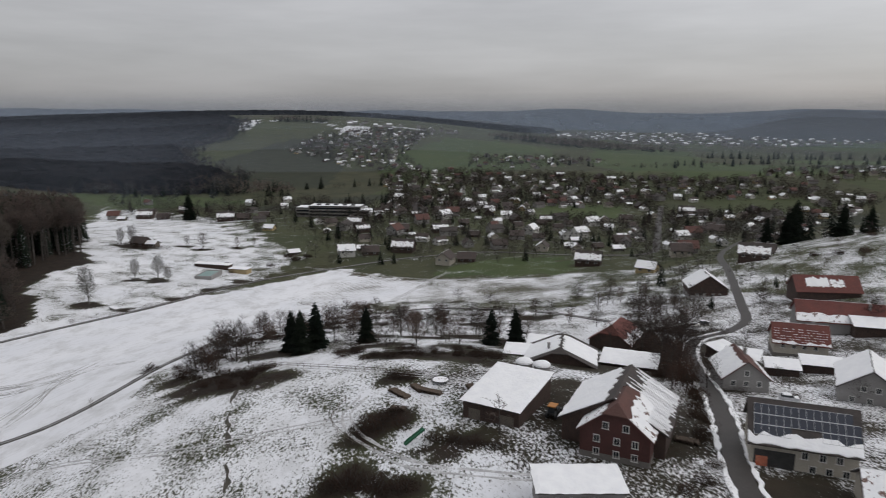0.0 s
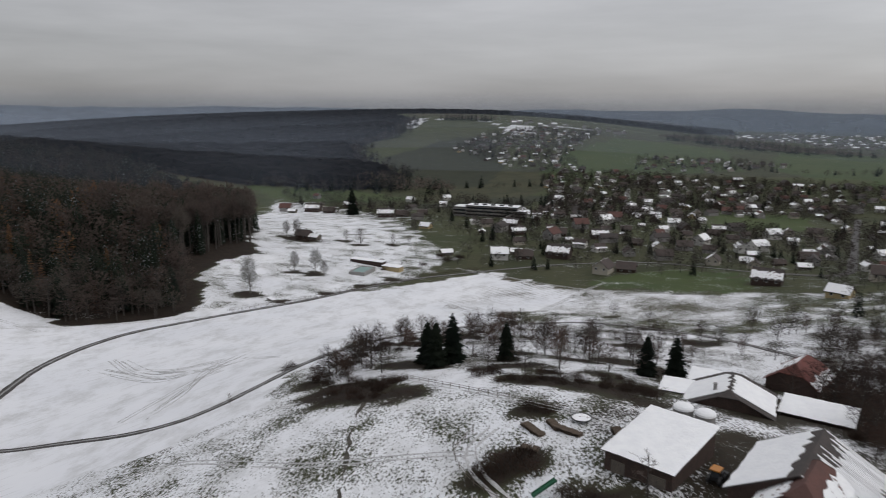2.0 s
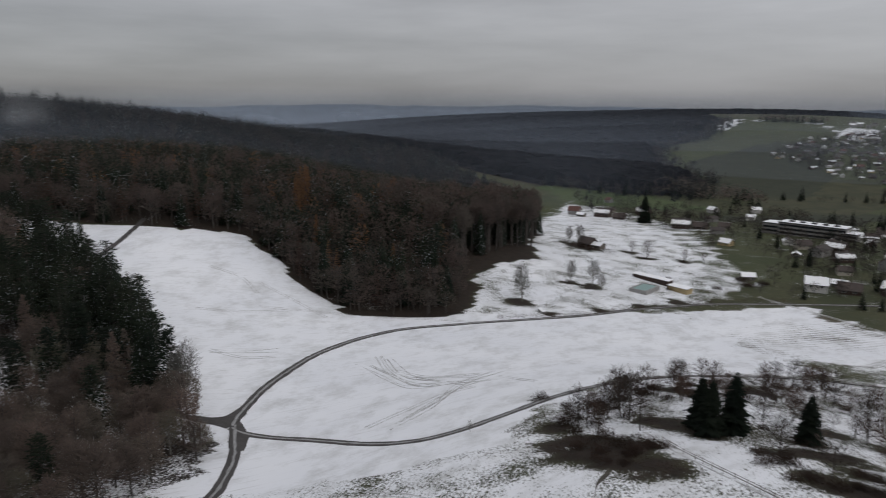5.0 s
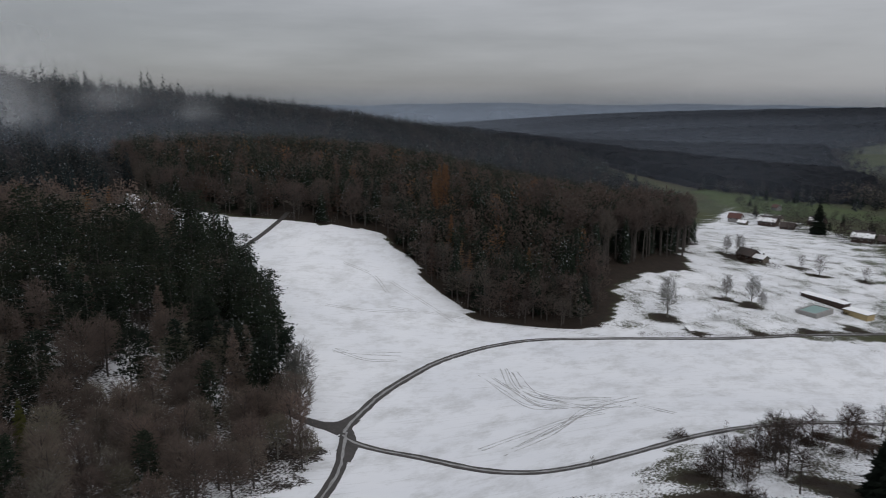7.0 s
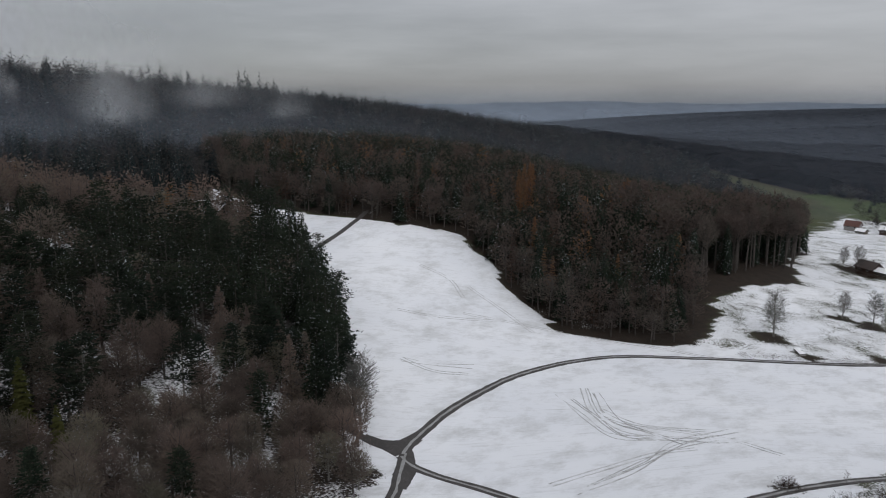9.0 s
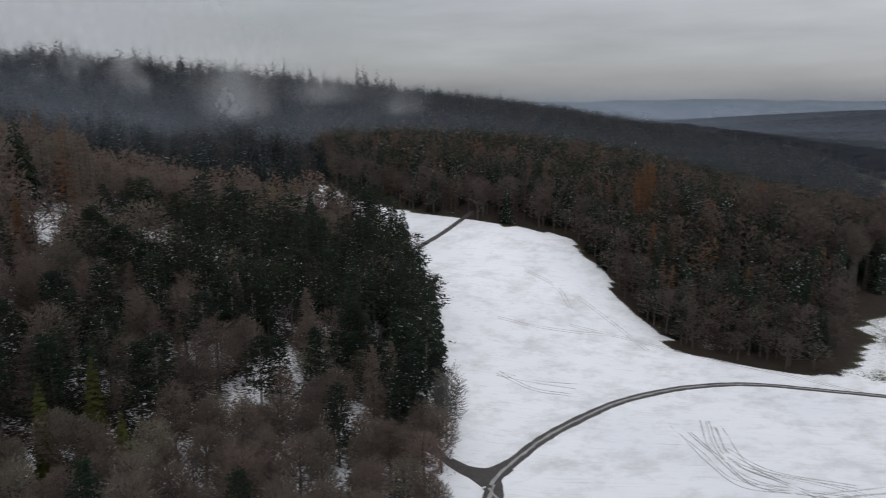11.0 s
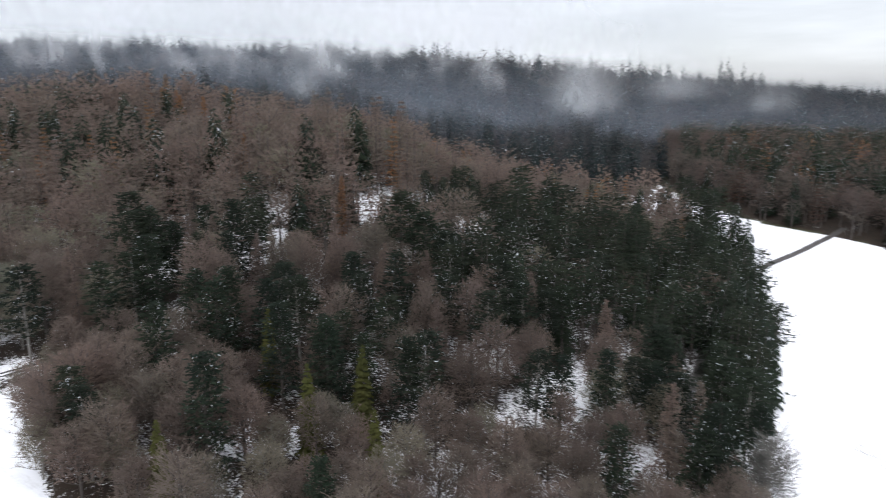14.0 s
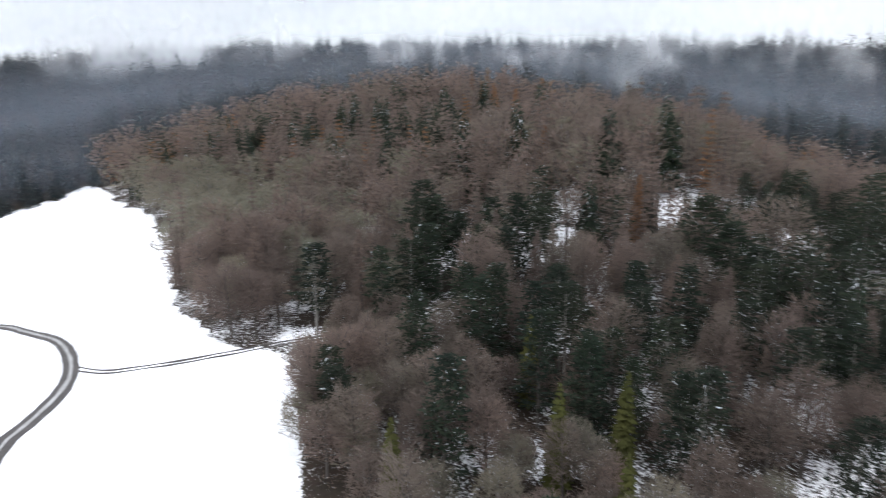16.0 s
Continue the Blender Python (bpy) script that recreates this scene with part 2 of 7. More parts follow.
WOOD_RED = boarded("red_brown_shingle_wall", (0.09, 0.034, 0.03), (0.07, 0.03, 0.026))
WOOD_DARK = boarded("dark_wood_wall", (0.05, 0.033, 0.027), (0.072, 0.044, 0.035))
WOOD_GREY = boarded("weathered_wood_wall", (0.16, 0.135, 0.11), (0.11, 0.095, 0.08))
PLASTER = plain("cream_plaster", (0.5, 0.46, 0.39), (0.42, 0.39, 0.33), 0.5, 0.9, 4.0)
PLASTER_GREY = plain("grey_plaster", (0.32, 0.31, 0.3), (0.25, 0.24, 0.235), 0.5, 0.9, 4.0)
PLASTER_YELLOW = plain("yellow_plaster", (0.52, 0.41, 0.22), (0.45, 0.35, 0.2), 0.5, 0.9, 4.0)
PLASTER_WHITE = plain("white_plaster", (0.66, 0.65, 0.62), (0.56, 0.55, 0.53), 0.5, 0.9, 4.0)
STONE = plain("stone_base", (0.2, 0.185, 0.17), (0.14, 0.13, 0.12), 1.2, 0.95, 5.0, bump=0.6)
WHITE_PAINT = plain("white_paint", (0.75, 0.74, 0.71), (0.68, 0.67, 0.64), 1.0, 0.5, 8.0, bump=0.0)
ASPHALT = plain("asphalt", (0.04, 0.034, 0.031), (0.058, 0.05, 0.046), 0.25, 0.6, 3.0)
LOG = plain("split_log", (0.13, 0.095, 0.07), (0.075, 0.058, 0.046), 1.5, 0.9, 6.0)
MUD = plain("muddy_track", (0.05, 0.045, 0.043), (0.085, 0.078, 0.075), 0.3, 0.8, 2.0)
CONCRETE = plain("concrete", (0.35, 0.34, 0.33), (0.27, 0.265, 0.26), 0.4, 0.9, 4.0)
PANEL = plain("solar_cell", (0.018, 0.024, 0.04), (0.026, 0.034, 0.055), 0.8, 0.25, 2.0, bump=0.0)
ALU = plain("aluminium_frame", (0.55, 0.56, 0.58), (0.48, 0.49, 0.5), 1.0, 0.4, 6.0, 0.7, 0.0)
GLASS = plain("window_glass", (0.02, 0.024, 0.028), (0.035, 0.04, 0.045), 0.7, 0.08, 2.0, bump=0.0)
METAL_DARK = plain("dark_metal", (0.06, 0.06, 0.06), (0.09, 0.09, 0.09), 1.0, 0.5, 5.0, 0.5)
ORANGE = plain("orange_paint", (0.55, 0.22, 0.03), (0.48, 0.2, 0.04), 2.0, 0.4, 6.0, bump=0.0)
GREEN_NET = plain("green_netting", (0.02, 0.14, 0.07), (0.03, 0.1, 0.06), 1.5, 0.7, 6.0)
POOL_COVER = plain("pool_water", (0.16, 0.3, 0.28), (0.2, 0.33, 0.31), 0.2, 0.3, 1.0, bump=0.05)
BANNER_RED = plain("faded_banner", (0.5, 0.12, 0.06), (0.6, 0.3, 0.2), 1.0, 0.7, 4.0, bump=0.0)


def ground_material():
    """Snow over grass, fields, ploughland and forest floor; the shares come from the mesh's own cover layer."""
    m, t, p = material("ground_snow_and_grass")
    cover = t.nodes.new("ShaderNodeVertexColor")
    cover.layer_name = "cover"
    s = t.nodes.new("ShaderNodeSeparateColor")
    t.links.new(cover.outputs["Color"], s.inputs[0])
    snow, litter, furrow = s.outputs[0], s.outputs[1], s.outputs[2]
    lush = cover.outputs["Alpha"]
    grass = mixed(t, noise_of(t, 0.035, 4.0, 0.42, 0.58), (0.043, 0.047, 0.024), (0.068, 0.067, 0.035))
    grass = mixed(t, maths(t, "MULTIPLY", noise_of(t, 0.35, 5.0, 0.35, 0.7), 0.7), grass, (0.036, 0.036, 0.022))
    meadow = mixed(t, noise_of(t, 0.02, 4.0, 0.35, 0.65), (0.046, 0.074, 0.025), (0.064, 0.086, 0.03))
    meadow = mixed(t, maths(t, "MULTIPLY", noise_of(t, 0.15, 4.0, 0.4, 0.75), 0.5), meadow, (0.055, 0.06, 0.028))
    ploughed = mixed(t, noise_of(t, 0.06, 4.0, 0.35, 0.65), (0.026, 0.031, 0.019), (0.036, 0.041, 0.024))
    plots = t.nodes.new("ShaderNodeTexVoronoi")
    plots.inputs["Scale"].default_value = 0.0055
    sq = t.nodes.new("ShaderNodeMapping")
    sq.inputs["Rotation"].default_value = (0, 0, 0.4)
    sq.inputs["Scale"].default_value = (1.0, 0.45, 0.0)
    t.links.new(t.nodes.new("ShaderNodeNewGeometry").outputs["Position"], sq.inputs["Vector"])
    t.links.new(sq.outputs[0], plots.inputs["Vector"])
    hue = t.nodes.new("ShaderNodeSeparateColor")
    t.links.new(plots.outputs["Color"], hue.inputs[0])
    grass = mixed(t, maths(t, "MULTIPLY", hue.outputs[0], 0.45), grass, (0.06, 0.086, 0.028))
    step_up, step_down = t.nodes.new("ShaderNodeMapRange"), t.nodes.new("ShaderNodeMapRange")
    step_up.inputs["From Min"].default_value, step_up.inputs["From Max"].default_value = 0.55, 0.95
    step_down.inputs["From Min"].default_value, step_down.inputs["From Max"].default_value = 0.45, 0.05
    t.links.new(lush, step_up.inputs[0])
    t.links.new(lush, step_down.inputs[0])
    grass = mixed(t, step_up.outputs[0], grass, meadow)
    grass = mixed(t, step_down.outputs[0], grass, ploughed)
    leaf = mixed(t, noise_of(t, 0.25, 5.0), (0.017, 0.0125, 0.0105), (0.035, 0.023, 0.018))
    leaf = mixed(t, maths(t, "MULTIPLY", noise_of(t, 1.1, 6.0, 0.4, 0.7), 0.8), leaf, (0.03, 0.026, 0.017))
    soil = mixed(t, noise_of(t, 0.5, 4.0), (0.07, 0.062, 0.045), (0.095, 0.085, 0.055))
    base = mixed(t, litter, grass, leaf)
    base = mixed(t, furrow, base, soil)
    # ploughed rows, slanting across the field
    g = t.nodes.new("ShaderNodeNewGeometry")
    mp = t.nodes.new("ShaderNodeMapping")
    mp.inputs["Rotation"].default_value = (0, 0, radians(35))
    t.links.new(g.outputs["Position"], mp.inputs["Vector"])
    wave = t.nodes.new("ShaderNodeTexWave")
    wave.bands_direction = "X"
    wave.inputs["Scale"].default_value, wave.inputs["Distortion"].default_value = 0.1, 1.0
    wave.inputs["Detail"].default_value = 3.0
    t.links.new(mp.outputs[0], wave.inputs["Vector"])
    # snow lies where the cover beats two sizes of noise
    st = t.nodes.new("ShaderNodeMapping")
    st.inputs["Rotation"].default_value = (0, 0, radians(35))
    st.inputs["Scale"].default_value = (1.0, 0.6, 1.0)
    t.links.new(g.outputs["Position"], st.inputs["Vector"])
    fine = noise_of(t, 1.9, 8.0, 0.27, 0.73, st.outputs[0], 0.72)
    wide = noise_of(t, 0.07, 4.0, 0.25, 0.75)
    th = maths(t, "ADD", maths(t, "MULTIPLY", fine, 0.62), maths(t, "MULTIPLY", wide, 0.38))
    mp2 = t.nodes.new("ShaderNodeMapping")
    mp2.inputs["Rotation"].default_value = (0, 0, radians(110))
    t.links.new(g.outputs["Position"], mp2.inputs["Vector"])
    wave2 = t.nodes.new("ShaderNodeTexWave")
    wave2.bands_direction = "X"
    wave2.inputs["Scale"].default_value, wave2.inputs["Distortion"].default_value, wave2.inputs["Detail"].default_value = 0.1, 1.2, 3.0
    t.links.new(mp2.outputs[0], wave2.inputs["Vector"])
    which = t.nodes.new("ShaderNodeMix")
    t.links.new(maths(t, "GREATER_THAN", furrow, 0.9), which.inputs[0])
    t.links.new(wave2.outputs["Fac"], which.inputs[2])
    t.links.new(wave.outputs["Fac"], which.inputs[3])
    row_th = maths(t, "ADD", maths(t, "MULTIPLY", which.outputs[0], 0.13), maths(t, "MULTIPLY", fine, 0.47))
    row_th = maths(t, "ADD", row_th, maths(t, "MULTIPLY", noise_of(t, 0.03, 4.0, 0.3, 0.7), 0.35))
    th_mix = t.nodes.new("ShaderNodeMix")
    t.links.new(maths(t, "MULTIPLY", furrow, 0.85), th_mix.inputs[0])
    t.links.new(th, th_mix.inputs[2])
    t.links.new(row_th, th_mix.inputs[3])
    th = th_mix.outputs[0]
    diff = t.nodes.new("ShaderNodeMath")
    diff.operation = "SUBTRACT"
    t.links.new(snow, diff.inputs[0])
    t.links.new(th, diff.inputs[1])
    lay = t.nodes.new("ShaderNodeMapRange")
    lay.inputs["From Min"].default_value, lay.inputs["From Max"].default_value = -0.04, 0.07
    t.links.new(diff.outputs[0], lay.inputs[0])
    white = mixed(t, noise_of(t, 0.02, 4.0), (0.76, 0.775, 0.81), (0.83, 0.84, 0.865))
    sk = t.nodes.new("ShaderNodeMapping")
    sk.vector_type = "TEXTURE"
    sk.inputs["Rotation"].default_value = (0, 0, radians(67))
    sk.inputs["Scale"].default_value = (14.0, 1.0, 1.0)
    t.links.new(g.outputs["Position"], sk.inputs["Vector"])
    streak = maths(t, "MULTIPLY", noise_of(t, 0.9, 6.0, 0.56, 0.8, sk.outputs[0], 0.65), 0.6)
    white = mixed(t, streak, white, (0.4, 0.4, 0.39))
    thin = mixed(t, maths(t, "MULTIPLY", noise_of(t, 0.1, 8.0, 0.47, 0.75, st.outputs[0], 0.75), 0.75), white, (0.42, 0.42, 0.41))
    t.links.new(mixed(t, lay.outputs[0], base, thin), p.inputs["Base Color"])
    p.inputs["Roughness"].default_value = 0.85
    p.inputs["Specular IOR Level"].default_value = 0.2
    bumped(t, p, maths(t, "ADD", fine, lay.outputs[0]), 0.35, 0.15)
    return m


GROUND = ground_material()

# ---- building blocks ----
class Geo:
    """Vertices and faces of one mesh, gathered piece by piece."""

    def __init__(self):
        self.v, self.f = [], []

    def add(self, verts, faces):
        n = len(self.v)
        self.v += [tuple(p) for p in verts]
        self.f += [tuple(n + i for i in f) for f in faces]
        return self

    def box(self, cx, cy, cz, sx, sy, sz):
        a, b, c = sx / 2, sy / 2, sz / 2
        p = [(cx + i * a, cy + j * b, cz + k * c) for k in (-1, 1) for j in (-1, 1) for i in (-1, 1)]
        return self.add(p, [(0, 2, 3, 1), (4, 5, 7, 6), (0, 1, 5, 4), (2, 6, 7, 3), (0, 4, 6, 2), (1, 3, 7, 5)])

    def prism(self, ring, top):
        """A solid between two rings of points of the same length."""
        n = len(ring)
        return self.add(list(ring) + list(top), [tuple(range(n - 1, -1, -1)), tuple(range(n, 2 * n))] + [(i, (i + 1) % n, n + (i + 1) % n, n + i) for i in range(n)])

    def tube(self, a, b, ra, rb, sides=4):
        a, b = Vector(a), Vector(b)
        d = (b - a).normalized()
        u = d.orthogonal().normalized()
        w = d.cross(u)
        ring = lambda c, r: [c + r * (math.cos(k * 2 * math.pi / sides) * u + math.sin(k * 2 * math.pi / sides) * w) for k in range(sides)]
        n = sides
        return self.add(ring(a, ra) + ring(b, rb), [(i, (i + 1) % n, n + (i + 1) % n, n + i) for i in range(n)] + [tuple(range(n, 2 * n))])

    def sliver(self, a, b, w):
        """A thin twig: one narrow triangle from a to b."""
        a, b = Vector(a), Vector(b)
        s = (b - a).orthogonal().normalized() * w / 2
        s.rotate(Matrix.Rotation(random.uniform(0, 3.1), 3, (b - a).normalized()))
        return self.add([a - s, a + s, b], [(0, 1, 2)])

    def mesh(self, name, mat):
        m = bpy.data.meshes.new(name)
        m.from_pydata(self.v, [], self.f)
        m.materials.append(mat)
        return m


def part(name, geo, mat, parent, label=""):
    """One mesh object under a thing or a part."""
    ob = new(name, geo.mesh(name, mat) if isinstance(geo, Geo) else geo)
    ob.parent = parent
    return tagged(ob, label)


def thing(name, m, label, category, group=""):
    ob = new(name)
    ob.empty_display_size = 0.5
    ob.matrix_world = m
    return tagged(ob, label, category, group)


def structure(name, geo, mat, label):
    return tagged(new(name, geo.mesh(name, mat)), label, name.split("_")[0], "", "structure")


def inside(px, py, poly):
    """Even-odd test of arrays of points against a polygon."""
    px, py = np.asarray(px, float), np.asarray(py, float)
    hit = np.zeros(px.shape, bool)
    for (x0, y0), (x1, y1) in zip(poly, poly[1:] + poly[:1]):
        if y0 != y1:
            hit ^= ((y0 > py) != (y1 > py)) & (px < (x1 - x0) * (py - y0) / (y1 - y0) + x0)
    return hit


def curve(points, step=3.0):
    """A smooth line through points (Catmull-Rom), about step metres between its points."""
    p = [Vector((a, b)) for a, b in points]
    p = [2 * p[0] - p[1]] + p + [2 * p[-1] - p[-2]]
    out = []
    for i in range(1, len(p) - 2):
        n = max(2, int((p[i + 1] - p[i]).length / step))
        for k in range(n):
            t = k / n
            out.append(0.5 * (2 * p[i] + (p[i + 1] - p[i - 1]) * t + (2 * p[i - 1] - 5 * p[i] + 4 * p[i + 1] - p[i + 2]) * t * t + (3 * p[i] - p[i - 1] - 3 * p[i + 1] + p[i + 2]) * t ** 3))
    return out + [p[-2]]


def ribbon(points, width, lift=0.12, offset=0.0, ragged=0.15, step=2.5, crown=0.0):
    """A strip that follows the ground along a line, with slightly ragged edges and sides that go into the ground."""
    g, line = Geo(), curve(points, step)
    rows = []
    for i, q in enumerate(line):
        d = (line[min(i + 1, len(line) - 1)] - line[max(i - 1, 0)]).normalized()
        s = Vector((-d.y, d.x))
        a, b = q + s * (offset + width / 2 + random.uniform(-ragged, ragged)), q + s * (offset - width / 2 + random.uniform(-ragged, ragged))
        za, zb = ground(a.x, a.y) + lift, ground(b.x, b.y) + lift
        rows.append([(a.x, a.y, za - lift - 0.3), (a.x, a.y, za), (b.x, b.y, zb), (b.x, b.y, zb - lift - 0.3)])
    g.add([p for r in rows for p in r], [(4 * i + k, 4 * i + k + 1, 4 * i + k + 5, 4 * i + k + 4) for i in range(len(rows) - 1) for k in range(3)])
    return g


# ---- land use, in metres ----
WOOD_NOSE = [(-333, 284), (-315, 286), (-289, 280), (-266, 279), (-249, 278), (-237, 287), (-222, 304), (-214, 327), (-226, 352), (-248, 380), (-252, 429), (-250, 470), (-275, 520), (-330, 600),
             (-420, 760), (-700, 900), (-1100, 700), (-1000, 300), (-600, 215), (-500, 195), (-465, 190), (-430, 200), (-406, 211), (-382, 228), (-366, 244), (-350, 260)]
WOOD_NEAR = [(-141, 122), (-157, 143), (-184, 153), (-214, 161), (-249, 179), (-298, 190), (-336, 196), (-400, 182), (-430, 130), (-440, 40), (-420, -60), (-400, -200), (-297, -262), (-260, -164), (-231, -106), (-198, -67),
             (-180, -30), (-176, -16), (-187, 2), (-173, 10), (-151, 31), (-143, 60), (-137, 95)]
WOOD_HILL = [(-470, 190), (-500, 195), (-600, 215), (-1000, 300), (-1100, 700), (-1700, 600), (-1700, -900), (250, -900), (150, -400), (-100, -310), (-246, -264), (-292, -264), (-400, -200), (-420, -60), (-440, 40), (-430, 130), (-438, 160)]
WOOD_RIDGE = [(-484, 885), (-437, 914), (-395, 920), (-349, 937), (-315, 977), (-352, 1060), (-340, 1129), (-430, 1210), (-460, 1291), (-520, 1400), (-545, 1510), (-520, 1618), (-529, 1755), (-579, 2038), (-900, 2300), (-300, 2700), (300, 2600), (500, 3000), (200, 3500), (-2500, 3500), (-2600, 1200), (-1200, 860), (-700, 880)]
# leaf litter under the overhanging edge of the field wood
WOOD_FOOT = [(-250, 276), (-240, 273), (-216, 298), (-204, 309), (-204, 330), (-216, 354), (-232, 368), (-232, 388), (-236, 412), (-228, 442), (-250, 470), (-255, 430), (-250, 380), (-228, 350), (-218, 327), (-224, 304)]
GLADES = [(-546, 86, 15), (-318, 44, 8), (-262, 30, 4)]
# small openings in the near wood where snow lies
OPENINGS = [(-225, 119, 8), (-236, 130, 6), (-232, 98, 6), (-205, 134, 5), (-181, 79, 4), (-179, 51, 5), (-214, 18, 4), (-256, 36, 4), (-294, 54, 6), (-284, 58, 5), (-193, -6, 4), (-304, 89, 4), (-297, -35, 4), (-178, 92, 4), (-177, 121, 4), (-184, 63, 4), (-212, 116, 5)]
BIG_FIELD = [(-139, 122), (-90, 175), (-93, 205), (-92, 245), (-75, 290), (-40, 330), (-60, 355), (-118, 407), (-160, 352), (-196, 322), (-214, 329), (-222, 306), (-237, 289), (-249, 280), (-333, 284), (-350, 257), (-366, 241), (-382, 225), (-406, 208), (-430, 197), (-464, 187), (-440, 165), (-430, 154), (-400, 166), (-345, 190), (-250, 176), (-184, 149)]
KNOLL = [(-139, 122), (-90, 175), (-93, 205), (-60, 215), (0, 155), (10, 110), (20, 40), (-120, 20)]
PLOUGHED = [(-118, 409), (-75, 463), (-9, 424), (-29, 364), (-67, 352)]
STRIPED = [(-29, 366), (-5, 428), (78, 410), (63, 332)]
SOUTH_FIELD = [(-141, 60), (-148, 31), (-171, 9), (-186, 2), (-176, -16), (-198, -67), (-231, -106), (-260, -164), (-297, -262), (-320, -330), (60, -330), (60, 30), (-60, 60)]
ORCHARD = [(-92, 215), (-60, 190), (0, 158), (45, 200), (80, 250), (90, 330), (45, 306), (0, 330), (-40, 320), (-75, 290)]
POOL_MEADOW = [(-250, 290), (-208, 300), (-165, 342), (-110, 445), (-105, 500), (-150, 570), (-200, 690), (-300, 780), (-420, 860), (-330, 600), (-250, 470), (-250, 380), (-214, 327)]
POOL_INNER = [(-250, 290), (-208, 300), (-165, 342), (-130, 420), (-135, 500), (-165, 560), (-215, 660), (-300, 740), (-400, 830), (-330, 600), (-250, 470), (-250, 380), (-214, 327)]
YARDS = [[(14, 150), (46, 160), (50, 140), (40, 118), (20, 122), (10, 136)], [(30, 168), (52, 172), (58, 200), (40, 206), (24, 186)], [(51, 143), (56, 133), (52, 112), (41, 117), (45, 130)], [(22, 150), (31, 150), (25, 122), (17, 125)], [(51, 112), (72, 106), (68, 100), (50, 100)], [(66, 160), (72, 196), (84, 226), (92, 222), (78, 180), (70, 150)], [(52, 150), (60, 182), (72, 216), (62, 216), (50, 186)]]
EAST_SLOPE = [(181, 340), (186, 372), (200, 418), (262, 470), (323, 578), (460, 640), (460, 300), (230, 290)]
FARMYARD = [(0, 105), (0, 170), (40, 200), (90, 330), (150, 300), (200, 200), (200, 60), (20, 60)]
MEADOWS = [[(-9, 437), (5, 467), (32, 484), (72, 493), (90, 457), (79, 424), (29, 428)], [(-118, 1280), (-78, 1507), (9, 1848), (148, 1913), (274, 1823), (230, 1300), (120, 1267), (-4, 1140), (-90, 1110)], [(437, 2032), (594, 2254), (760, 2100), (560, 1500), (439, 1211), (330, 1160), (280, 1330)],
           [(419, 1290), (541, 1400), (680, 1191), (640, 1054), (443, 1040), (344, 1065)], [(1133, 2300), (1282, 2912), (1779, 2814), (1428, 2100)], [(95, 691), (119, 822), (214, 850), (190, 720)], [(-500, 880), (-380, 800), (-230, 880), (-330, 935), (-400, 915)]  ,
           [(700, 1300), (1100, 1350), (1200, 1700), (800, 1700)]]
HILLTOP_WEST = [(-524, 1770), (-570, 1990), (-575, 2085), (-540, 2085), (-500, 1860)]
ACRES = [[(-374, 1630), (-266, 1698), (-189, 1265), (-178, 1068), (-300, 1000), (-330, 1130), (-440, 1300)], [(-60, 1000), (-250, 800), (-100, 780)], [(250, 620), (420, 640), (440, 720), (270, 700)], [(640, 1200), (900, 1150), (950, 1280), (700, 1290)]]
HILLTOP = [(-262, 1780), (-300, 1940), (-250, 2030), (-160, 2050), (-60, 2060), (-70, 2090), (-200, 2120), (-200, 1960), (-190, 1830), (-220, 1730)]
HILLTOP_NORTH = [(-540, 2085), (-500, 2060), (-400, 2110), (-310, 1950), (-290, 1960), (-370, 2140), (-530, 2140)]


def soft(x, y, poly, wobble=3.0):
    n = wobble * (np.sin(x * 0.21 + 1.3 * np.sin(y * 0.13)) + np.sin(y * 0.27 + 1.7 * np.sin(x * 0.11)))
    return inside(x + n, y + 0.8 * n, poly)


def bare_spots():
    """Grass kept free of snow under crowns: x, y, radius."""
    return [(-61, 178, 13), (-47, 173, 8), (-12, 135, 7), (-16, 129, 6), (1, 122, 6), (-17, 113, 7), (-8, 109, 5), (-27, 194, 5), (-10, 191, 4), (6, 189, 4), (-189, 355, 9), (-188, 410, 6), (-176, 414, 7), (-166, 348, 6), (-150, 374, 5), (-138, 400, 5), (-205, 318, 7), (-128, 424, 6),
            (-199, 526, 7), (-183, 516, 7), (-160, 527, 6), (-232, 513, 16), (-98, 218, 4), (-80, 192, 5), (-44, 199, 5), (-24, 206, 4), (13, 182, 7), (-11, 157, 6), (23, 320, 6), (41, 292, 7), (8, 352, 4), (-22, 225, 5), (-17, 180, 6), (-9, 180, 7), (0, 178, 7), (9, 177, 7), (12, 170, 5), (18, 215, 7), (8, 230, 8), (13, 275, 6), (-56, 184, 9), (-50, 268, 9), (-64, 250, 7), (-18, 200, 7), (2, 197, 5), (22, 201, 6), (36, 190, 8), (-4, 222, 7), (20, 226, 6), (-55, 205, 8), (48, 220, 7), (-70, 184, 6)]


